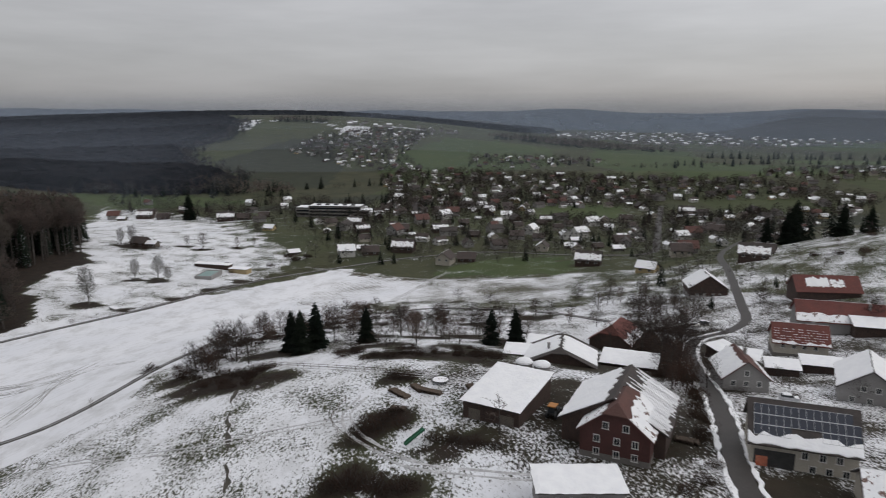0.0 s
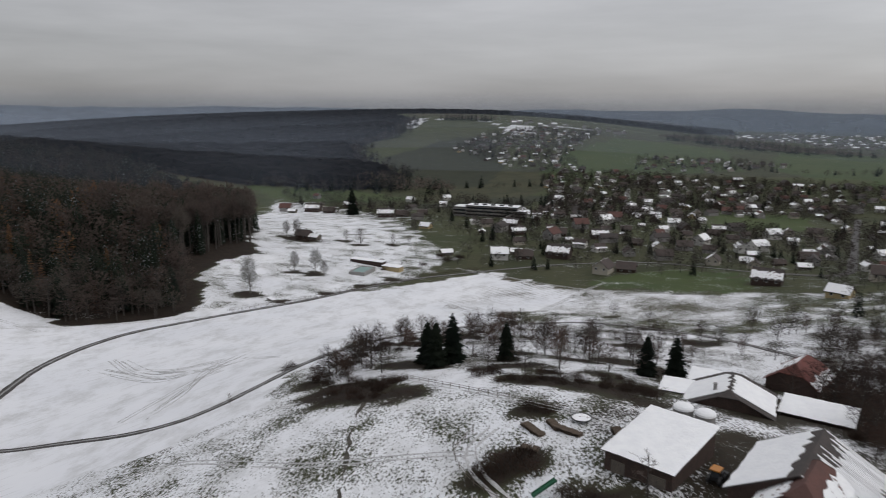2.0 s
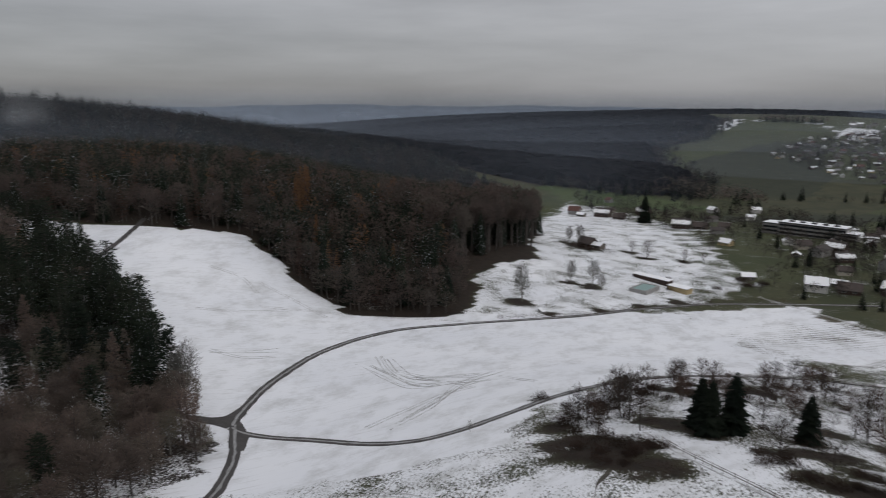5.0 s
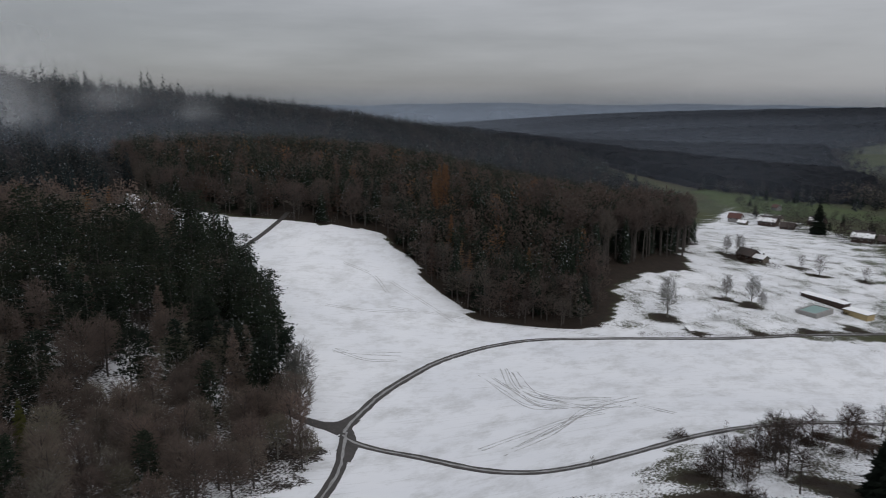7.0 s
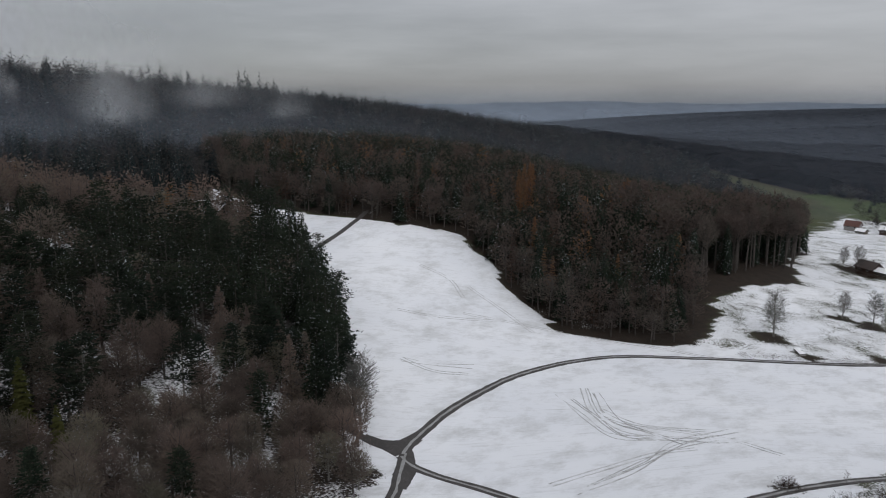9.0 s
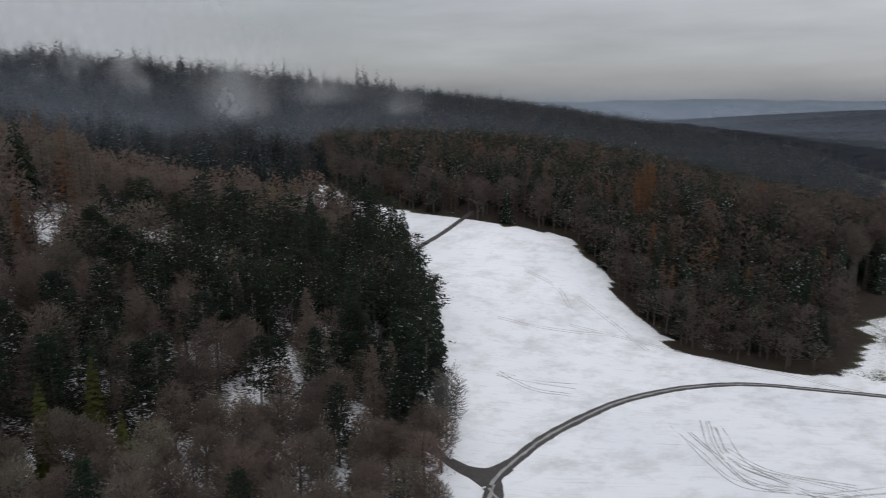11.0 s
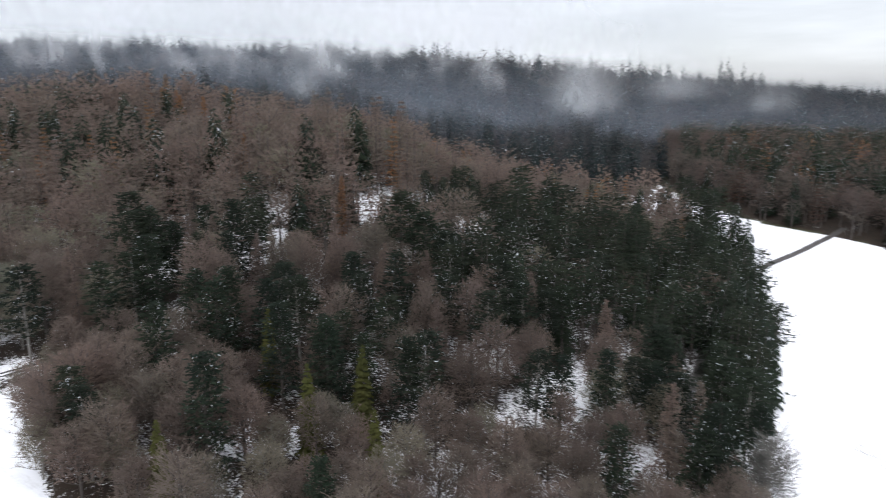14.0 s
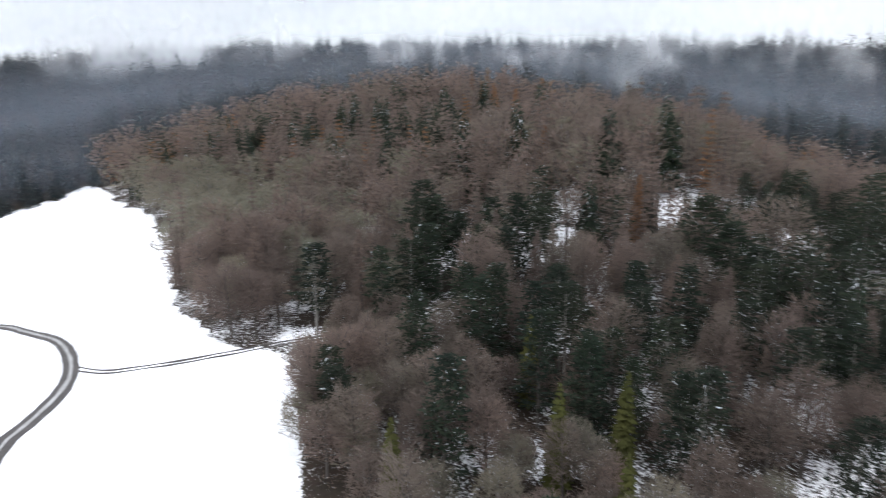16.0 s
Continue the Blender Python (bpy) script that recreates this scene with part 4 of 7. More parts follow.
def fuzz(h, w, n, width, seed, stem=0.25, lift=0.45, trunk=0.012):
    """A tree far off: a stem and a rounded cloud of twigs."""
    random.seed(seed)
    wood, crown = Geo(), Geo()
    wood.tube((0, 0, -0.6), (0, 0, h * 0.75), trunk * h, 0.003 * h, 3)
    for i in range(n):
        d = rand_dir() * random.random() ** 0.4
        q = Vector((d.x * w / 2, d.y * w / 2, h * (stem + (0.96 - stem) * (0.5 + 0.5 * d.z))))
        crown.sliver(q, q + (Vector((d.x, d.y, d.z * 0.4 + 0.5 * lift)) + rand_dir()) * h * random.uniform(0.035, 0.075), 1.25 * width)
    return wood, crown


def cone_cloud(h, base, n, width, seed, stem=0.08):
    """A conifer from some way off: drooping boughs spread evenly over a ragged cone."""
    random.seed(seed)
    wood, crown = Geo(), Geo()
    wood.tube((0, 0, -0.6), (0, 0, h * 0.93), 0.013 * h, 0.003 * h, 3)
    for i in range(n):
        k = 1 - math.sqrt(1 - (i + random.random()) / n * 0.995)
        a = i * 2.4 + random.uniform(-0.4, 0.4)
        r = (base * (1 - k) ** 0.7 + 0.25) * random.uniform(0.7, 1.15)
        z = h * (stem + (1.0 - stem) * k)
        d = Vector((math.cos(a), math.sin(a), 0))
        q = Vector((0, 0, z + 0.2 * r)) + d * r * 0.25
        e = Vector((0, 0, z - 0.35 * r)) + d * r
        s = Vector((-d.y, d.x, 0.3)) * min(width, 0.3 * r + 0.25) * 0.9
        crown.add([q, e - s, e + s], [(0, 1, 2)])
    return wood, crown


COARSE = {
    "oak": bare_tree(19, 6.8, 7, 3, 3, 0.4, 51, 0.24, 310), "beech": bare_tree(23, 6.6, 7, 3, 3, 0.4, 52, 0.2, 320), "spruce": cone_cloud(26, 5.0, 330, 0.62, 53), "pine": pine(26, 9.0, 30, 11, 1.35, 54), "larch": larch(24, 3.7, 15, 6, 4, 0.2, 55),
    "bush": fuzz(3.4, 5.5, 46, 0.4, 56, -0.1, 0.8), "tall": bare_tree(34, 6.0, 8, 3, 3, 0.36, 69, 0.5, 420),
}
MIDDLE = {
    "garden": fuzz(15, 11, 76, 1.12, 66, 0.02), "orchard": bare_tree(14, 5.2, 5, 2, 2, 0.4, 67, 0.1, 130),
    "oak": fuzz(19, 12.5, 96, 0.98, 57, 0.2), "beech": fuzz(23, 12.5, 104, 0.98, 58, 0.18), "spruce": cone_cloud(26, 4.6, 90, 1.15, 59), "pine": fuzz(26, 8.5, 90, 0.8, 60, 0.4, 0.1), "larch": fuzz(24, 7, 90, 0.75, 64, 0.1, 0.3), "bush": fuzz(3.4, 5.5, 30, 0.6, 65, -0.1, 0.8), "tall": fuzz(34, 11.5, 140, 0.85, 68, 0.45),
}
DISTANT = {"round": fuzz(19, 13, 36, 1.8, 61, 0.1), "cone": cone_cloud(25, 4.8, 34, 2.0, 62), "tuft": fuzz(13, 15, 13, 3.2, 63, -0.1)}

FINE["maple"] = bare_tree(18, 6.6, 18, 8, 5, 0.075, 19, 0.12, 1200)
FINE["hornbeam"] = bare_tree(15, 4.6, 16, 7, 5, 0.07, 20, 0.08, 1000)
# crown material, trunk material, label, category
LOOKS = {
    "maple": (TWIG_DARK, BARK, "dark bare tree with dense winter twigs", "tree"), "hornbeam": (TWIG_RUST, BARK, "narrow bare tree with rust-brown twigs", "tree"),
    "oak": (TWIG, BARK, "bare broadleaved tree with dark brown winter twigs", "tree"), "ash": (TWIG, BARK, "tall bare broadleaved tree with brown twigs", "tree"), "lime": (TWIG_RED, BARK, "bare broadleaved tree with reddish brown twigs", "tree"),
    "beech": (TWIG_RED, BARK, "tall bare beech with reddish brown crown", "tree"), "birch": (TWIG_FROST, BARK_PALE, "pale bare birch standing in the snow", "tree"), "fruit": (TWIG_DARK, BARK, "small bare fruit tree in a snowy orchard", "tree"),
    "sapling": (TWIG, BARK, "young bare tree beside a farm lane", "tree"), "spruce": (NEEDLE, BARK, "tall dark green spruce with specks of snow", "tree"), "spruce_slim": (NEEDLE, BARK, "slim dark green spruce with specks of snow", "tree"),
    "spruce_wide": (NEEDLE_DARK, BARK, "broad dark spruce with boughs down to the ground", "tree"), "pine": (NEEDLE_PINE, BARK_PALE, "tall pine with bare stem and dark green crown", "tree"), "pine_old": (NEEDLE_PINE, BARK, "old pine with bare stem and wide green crown", "tree"),
    "larch": (LARCH, BARK, "larch with faded orange-brown needles", "tree"), "larch_wide": (TWIG_RED, BARK, "bare larch with rust-brown twigs", "tree"), "bush": (SHRUB, BARK, "bare brown bush on thawed grass", "bush"), "thicket": (SHRUB, BARK, "dense dark bare shrubs on a bank", "bush"),
    "golden_spruce": (NEEDLE_GOLD, BARK, "slim conifer with yellow-green needles at the wood edge", "tree"),
    "lichen": (TWIG_GREY, BARK_PALE, "bare tree with pale grey-green lichen crown", "tree"),
}
FINE["golden_spruce"] = spruce(20, 3.3, 26, 9, 4, 26, 0.05, 0.25, 0.6)
FINE["lichen"] = bare_tree(18, 6.4, 16, 6, 4, 0.15, 18, 0.15, 2300)
MASTERS = {}
GROUPS = {"maple": "bare trees", "hornbeam": "bare trees", "golden_spruce": "yellow-green conifers", "spruce": "spruces of the wood", "spruce_slim": "spruces of the wood", "pine": "pines of the wood", "pine_old": "pines of the wood", "larch": "larches of the wood", "larch_wide": "larches of the wood", "beech": "bare trees of the wood",
          "oak": "bare trees", "ash": "bare trees", "lime": "bare trees", "lichen": "bare trees", "birch": "birches on the meadow", "fruit": "fruit trees of the orchard", "bush": "bushes", "thicket": "bushes", "sapling": "young trees", "spruce_wide": "garden spruces"}


def plant(kind, x, y, tall=1.0, wide=None):
    """One tree or bush as a thing of its own; later ones of a kind are copies."""
    m = pose(x, y, ground(x, y), random.uniform(-2, 2), random.uniform(-2, 2), random.uniform(0, 360)) @ Matrix.Diagonal((wide or tall, wide or tall, tall, 1))
    if kind in MASTERS:
        k = MASTERS[kind].scale
        return copy_thing(MASTERS[kind], m @ Matrix.Diagonal((1 / k.x, 1 / k.y, 1 / k.z, 1)))
    twig, bark, label, category = LOOKS[kind]
    ob = thing({"bush": "bush", "thicket": "bush"}.get(kind, kind.split("_")[0] + "_tree"), Matrix(), label, category, GROUPS[kind])
    wood, crown = FINE[kind]
    part("trunk", wood, bark, ob)
    part("crown", crown, twig, ob)
    MASTERS[kind] = ob
    ob.matrix_world = m
    return ob


def arrays(geo):
    v = np.array(geo.v, float)
    tri = []
    for f in geo.f:
        tri += [(f[0], f[i], f[i + 1]) for i in range(1, len(f) - 1)]
    return v, np.array(tri, int)


def wood_stuff(name, models, spots, mats, label, category="trees"):
    """Many trees joined into one mesh. models: (wood, crown) pairs; spots: model index, x, y, scale, width; mats: per model (trunk, crown)."""
    packs = [[arrays(g) for g in pair] for pair in models]
    slots = []
    for pair in mats:
        for mt in pair:
            if mt not in slots:
                slots.append(mt)
    V, T, I, n = [], [], [], 0
    zs = height(np.array([s[1] for s in spots]), np.array([s[2] for s in spots]))
    for (k, x, y, sc, wd), z in zip(spots, zs):
        a = random.uniform(0, 6.28)
        R = np.array([[math.cos(a) * wd, -math.sin(a) * wd, 0], [math.sin(a) * wd, math.cos(a) * wd, 0], [0, 0, sc]])
        for (v, t), mt in zip(packs[k], mats[k]):
            V.append(v @ R.T + (x, y, z))
            T.append(t + n)
            I.append(np.full(len(t), slots.index(mt)))
            n += len(v)
    V, T, I = np.concatenate(V), np.concatenate(T), np.concatenate(I)
    m = bpy.data.meshes.new(name)
    m.vertices.add(len(V))
    m.vertices.foreach_set("co", V.ravel())
    m.loops.add(T.size)
    m.loops.foreach_set("vertex_index", T.ravel().astype(np.int32))
    m.polygons.add(len(T))
    m.polygons.foreach_set("loop_start", np.arange(0, T.size, 3))
    m.polygons.foreach_set("material_index", I.astype(np.int32))
    m.update(calc_edges=True)
    for s in slots:
        m.materials.append(s)
    return tagged(new(name, m), label, category, "", "stuff")


def scatter(poly, spacing, seed, keep=lambda x, y: True):
    """Jittered places inside a polygon."""
    rng = random.Random(seed)
    xs, ys = [p[0] for p in poly], [p[1] for p in poly]
    pts = []
    y = min(ys)
    while y < max(ys):
        x = min(xs)
        while x < max(xs):
            pts.append((x + rng.uniform(-0.48, 0.48) * spacing, y + rng.uniform(-0.48, 0.48) * spacing))
            x += spacing
        y += spacing
    a = np.array(pts)
    return [tuple(p) for p, k in zip(a, inside(a[:, 0], a[:, 1], poly)) if k and keep(*p)]


def off_glade(x, y):
    return all(math.hypot(x - gx, y - gy) > gr + 2 for gx, gy, gr in GLADES) and all(math.hypot(x - gx, y - gy) > gr for gx, gy, gr in OPENINGS)


def off_lane(x, y, lines=(LANE_WOOD, LANE_SPUR), gap=2.4):
    for line in lines:
        for (x0, y0), (x1, y1) in zip(line, line[1:]):
            d2 = (x1 - x0) ** 2 + (y1 - y0) ** 2
            k = max(0, min(1, ((x - x0) * (x1 - x0) + (y - y0) * (y1 - y0)) / d2))
            if math.hypot(x - x0 - k * (x1 - x0), y - y0 - k * (y1 - y0)) < gap:
                return False
    return True


# the near wood: bare trees along the lower edge, conifers in the heart and on the field side, larches above
def near_kind(x, y, rng):
    u = rng.random()
    bare = rng.choice(["oak", "ash", "lime", "beech", "beech", "lichen"])
    if y > 85 and x < -202 and not inside(np.array([x + 10.0]), np.array([y + 15.0]), WOOD_NEAR)[0]:
        return rng.choice(["spruce", "pine", "pine_old"])
    if y > 72 and -330 < x < -240:
        return rng.choice(["pine", "pine", "pine_old", "pine_old", "pine_old", "spruce_slim"]) if u < 0.84 else bare
    if x > -186:
        return rng.choice(["spruce", "spruce_slim"]) if u < 0.08 else bare
    if x < -280:
        return "larch" if u < 0.05 else "larch_wide" if u < 0.36 else "spruce" if u < (0.58 if y < -40 else 0.42) else bare
    if x > -228 and 8 < y < 82:
        return rng.choice(["spruce", "spruce_slim", "pine"]) if u < 0.46 else bare
    if y < 0:
        return "lichen" if y < -78 and x > -330 and u < 0.75 else "larch_wide" if u < 0.36 else "lichen" if u < 0.44 else bare
    return rng.choice(["spruce", "pine"]) if u < (0.34 if y > 82 else 0.14) else "larch_wide" if u < 0.46 else bare


rng = random.Random(5)
near_spots = scatter(WOOD_NEAR, 6.6, 71, lambda x, y: off_glade(x, y) and off_lane(x, y))
near_spots.sort(key=lambda p: math.hypot(p[0] + 90, p[1] - 60))
random.seed(77)
late, far_late = [], []
for i, (x, y) in enumerate(near_spots):
    kind = near_kind(x, y, rng)
    size = rng.uniform(0.72, 1.08) * (0.88 if kind in ("oak", "ash", "lime", "beech", "lichen") and x > -200 else 1.0)
    if kind in ("oak", "ash", "lime", "beech", "lichen", "larch_wide") and x < -192:
        size *= 1.12
        if rng.random() < 0.12:
            continue
    if x < -275 and y < 62:
        size = min(1.42, size * 1.28)
    elif x < -258 and 50 < y < 105 and kind in ("pine", "pine_old", "spruce", "spruce_slim"):
        size *= 0.7
    if off_lane(x, y, (LANE_WOOD,), 13.0) and rng.random() < (0.2 if x > -192 else 0.08):
        continue
    if i < 350:
        plant(kind, x, y, size)
    else:
        (late if math.hypot(x + 90, y - 60) < 320 else far_late).append((kind, x, y, size))
back = {"oak": 0, "ash": 0, "lime": 1, "beech": 1, "lichen": 5, "spruce": 2, "spruce_slim": 2, "pine": 3, "pine_old": 3, "larch": 4, "larch_wide": 6}
C_MODELS = [COARSE["oak"], COARSE["beech"], COARSE["spruce"], COARSE["pine"], COARSE["larch"], COARSE["oak"], COARSE["larch"], COARSE["bush"], COARSE["tall"]]
M_MODELS = [MIDDLE[k] for k in ("oak", "beech", "spruce", "pine", "larch", "oak", "larch", "bush", "tall")]
B_MATS = [(BARK, TWIG_EDGE), (BARK, TWIG_EDGE), (BARK, NEEDLE), (BARK, NEEDLE), (BARK, LARCH), (BARK, TWIG_EDGE), (BARK, TWIG_RUST), (BARK, SHRUB), (BARK, TWIG_EDGE)]
C_MATS = [(BARK, TWIG), (BARK, TWIG_RED), (BARK, NEEDLE), (BARK, NEEDLE_PINE), (BARK, LARCH), (BARK_PALE, TWIG_GREY), (BARK, TWIG_RED), (BARK, SHRUB)]
wood_stuff("near_wood", C_MODELS, [(back[k], x, y, s, s) for k, x, y, s in late], C_MATS, "mixed winter wood of conifers, larches and bare trees")
wood_stuff("upper_wood", M_MODELS, [(back[k], x, y, s, s) for k, x, y, s in far_late], C_MATS, "mixed winter wood of conifers, larches and bare trees")
under = scatter(WOOD_NEAR, 8.5, 72, lambda x, y: off_glade(x, y) and off_lane(x, y))
wood_stuff("undergrowth", [COARSE["bush"]], [(0, x, y, rng.uniform(0.4, 1.0), rng.uniform(0.6, 1.1)) for x, y in under], [(BARK, TWIG)], "bare brown undergrowth below the trees", "undergrowth")

# the wood beyond the big field
nose = scatter(WOOD_NOSE, 6.8, 73, lambda x, y: off_lane(x, y) and math.hypot(x + 240, y - 330) < 420)
spots = [(rng.choice((0, 1)), x, y, rng.uniform(0.5, 0.85), rng.uniform(0.7, 1.0)) for x, y in scatter(WOOD_FOOT, 6.5, 79) if rng.random() < 0.6 and y < 350]
for x, y in nose:
    edge = not inside(np.array([x + 18.0]), np.array([y - 14.0]), WOOD_NOSE)[0]
    u = rng.random()
    k = (rng.choice((0, 0, 1, 1)) if u < 0.75 else 2 if u < 0.9 else 6) if edge else (2 if u < 0.44 else 3 if u < 0.5 else 4 if u < 0.53 and x < -250 else 6 if u < 0.6 else rng.choice((0, 1, 1)))
    if x > -312 and y > 375 and k in (0, 1, 6):
        k = 8
        spots.append((k, x, y, rng.uniform(0.95, 1.2), rng.uniform(0.8, 1.15)))
        continue
    spots.append((k, x, y, rng.uniform(1.15, 1.45) if x > -335 and y > 345 else rng.uniform(0.7, 1.15), rng.uniform(0.8, 1.15)))
rim = lambda x, y: not inside(np.array([x + 26.0]), np.array([y - 20.0]), WOOD_NOSE)[0]
wood_stuff("field_wood_edge", C_MODELS, [s for s in spots if rim(s[1], s[2])], B_MATS, "edge of a winter wood, bare trees before dark conifers")
wood_stuff("field_wood", M_MODELS, [s for s in spots if not rim(s[1], s[2])], B_MATS, "dark winter wood of bare trees and conifers beyond the field")
for x, y, s in ((-343, 334, 1.3), (-350, 342, 1.35), (-357, 352, 1.3), (-338, 330, 1.2), (-362, 360, 1.2), (-330, 408, 1.2), (-336, 418, 1.25), (-322, 396, 1.1), (-345, 428, 1.1), (-300, 310, 1.0), (-258, 330, 0.9), (-351, -30, 1.28), (-360, -44, 1.24), (-343, -14, 1.12), (-352, -18, 1.2), (-413, -78, 1.16), (-421, -92, 1.1), (-374, -54, 1.2), (-386, -66, 1.1), (-288, 12, 0.95), (-262, 52, 0.9)):
    plant("larch", x, y, s)

# hillside woods, coarser with distance, in haze-tinted twigs and needles
spots = []
for x, y in scatter(WOOD_HILL, 9.4, 74, off_glade):
    d = math.hypot(x + 60, y - 100)
    if d > 620 and rng.random() < min(0.72, (d - 620) / 500):
        continue
    u = rng.random()
    swell = 0.95 + 0.8 * noise.noise((x * 0.017, y * 0.017, 3.0))
    spots.append(((1 if u < 0.62 else 0) + (2 if d < 500 else 0), x, y, swell * rng.uniform(0.6, 1.2) * (1.0 if d < 700 else 1.1) * (1.0 if rng.random() < 0.93 else 1.2), rng.uniform(0.85, 1.15) * (1.0 if d < 700 else 1.35)))
for x, y in scatter(WOOD_NOSE, 9.5, 75, lambda x, y: math.hypot(x + 240, y - 330) >= 420):
    spots.append((1 if rng.random() < 0.5 else 0, x, y, rng.uniform(0.75, 1.1), rng.uniform(0.9, 1.3)))
wood_stuff("hill_wood", [DISTANT["round"], DISTANT["cone"], MIDDLE["oak"], MIDDLE["spruce"]], spots, [(BARK, TWIG_HILL_HAZY), (BARK, HILL_WOOD_HAZY), (BARK, TWIG_HILL_HAZY), (BARK, HILL_WOOD_HAZY)], "dark wooded hillside of spruces and bare trees")


def canopy(name, poly, step, tall, mat, label, seed):
    """The closed roof of a far wood: a lumpy skin of crowns, dropping to the ground at the rim."""
    r = np.random.default_rng(seed)
    xs, ys = [q[0] for q in poly], [q[1] for q in poly]
    gx, gy = np.arange(min(xs), max(xs), step), np.arange(min(ys), max(ys), step)
    X, Y = np.meshgrid(gx, gy)
    X, Y = X + r.uniform(-0.35, 0.35, X.shape) * step, Y + r.uniform(-0.35, 0.35, X.shape) * step
    keep = inside(X, Y, poly)
    Z = height(X, Y) + tall * r.uniform(0.62, 1.0, X.shape)
    deep = keep.copy()
    for s in (1, 2):
        deep[s:, :] &= keep[:-s, :]
        deep[:-s, :] &= keep[s:, :]
        deep[:, s:] &= keep[:, :-s]
        deep[:, :-s] &= keep[:, s:]
    Z = np.where(deep, Z, height(X, Y) + 0.3 * tall * r.uniform(0.5, 1.0, X.shape))
    near = keep.copy()
    near[1:, :] |= keep[:-1, :]
    near[:-1, :] |= keep[1:, :]
    near[:, 1:] |= keep[:, :-1]
    near[:, :-1] |= keep[:, 1:]
    Z = np.where(keep, Z, height(X, Y) - 1.0)
    ny, nx = X.shape
    index = -np.ones(X.shape, int)
    index[near] = np.arange(near.sum())
    g = Geo()
    g.v = [tuple(q) for q in np.stack([X[near], Y[near], Z[near]], 1)]
    a, b, c, d = index[:-1, :-1], index[:-1, 1:], index[1:, 1:], index[1:, :-1]
    ok = (a >= 0) & (b >= 0) & (c >= 0) & (d >= 0)
    g.f = [(int(i), int(j), int(k)) for i, j, k in zip(a[ok], b[ok], c[ok])] + [(int(i), int(j), int(k)) for i, j, k in zip(a[ok], c[ok], d[ok])]
    return tagged(new(name, g.mesh(name, mat)), label, "wood", "", "stuff")


rim_line = curve(WOOD_RIDGE[:14], 9)
wood_stuff("ridge_wood_edge", [DISTANT["round"], DISTANT["cone"]], [(rng.choice((0, 0, 1)), q.x + rng.gauss(8, 16), q.y + rng.gauss(0, 16), rng.uniform(0.5, 1.1), rng.uniform(0.7, 1.3)) for q in rim_line for _ in range(3)], [(BARK, TWIG_HILL_HAZY), (BARK, HILL_WOOD_HAZY)], "loose edge of the distant ridge wood")
canopy("ridge_wood", WOOD_RIDGE, 10.5, 19.0, FAR_WOOD_HAZY, "distant dark wooded ridge", 76)

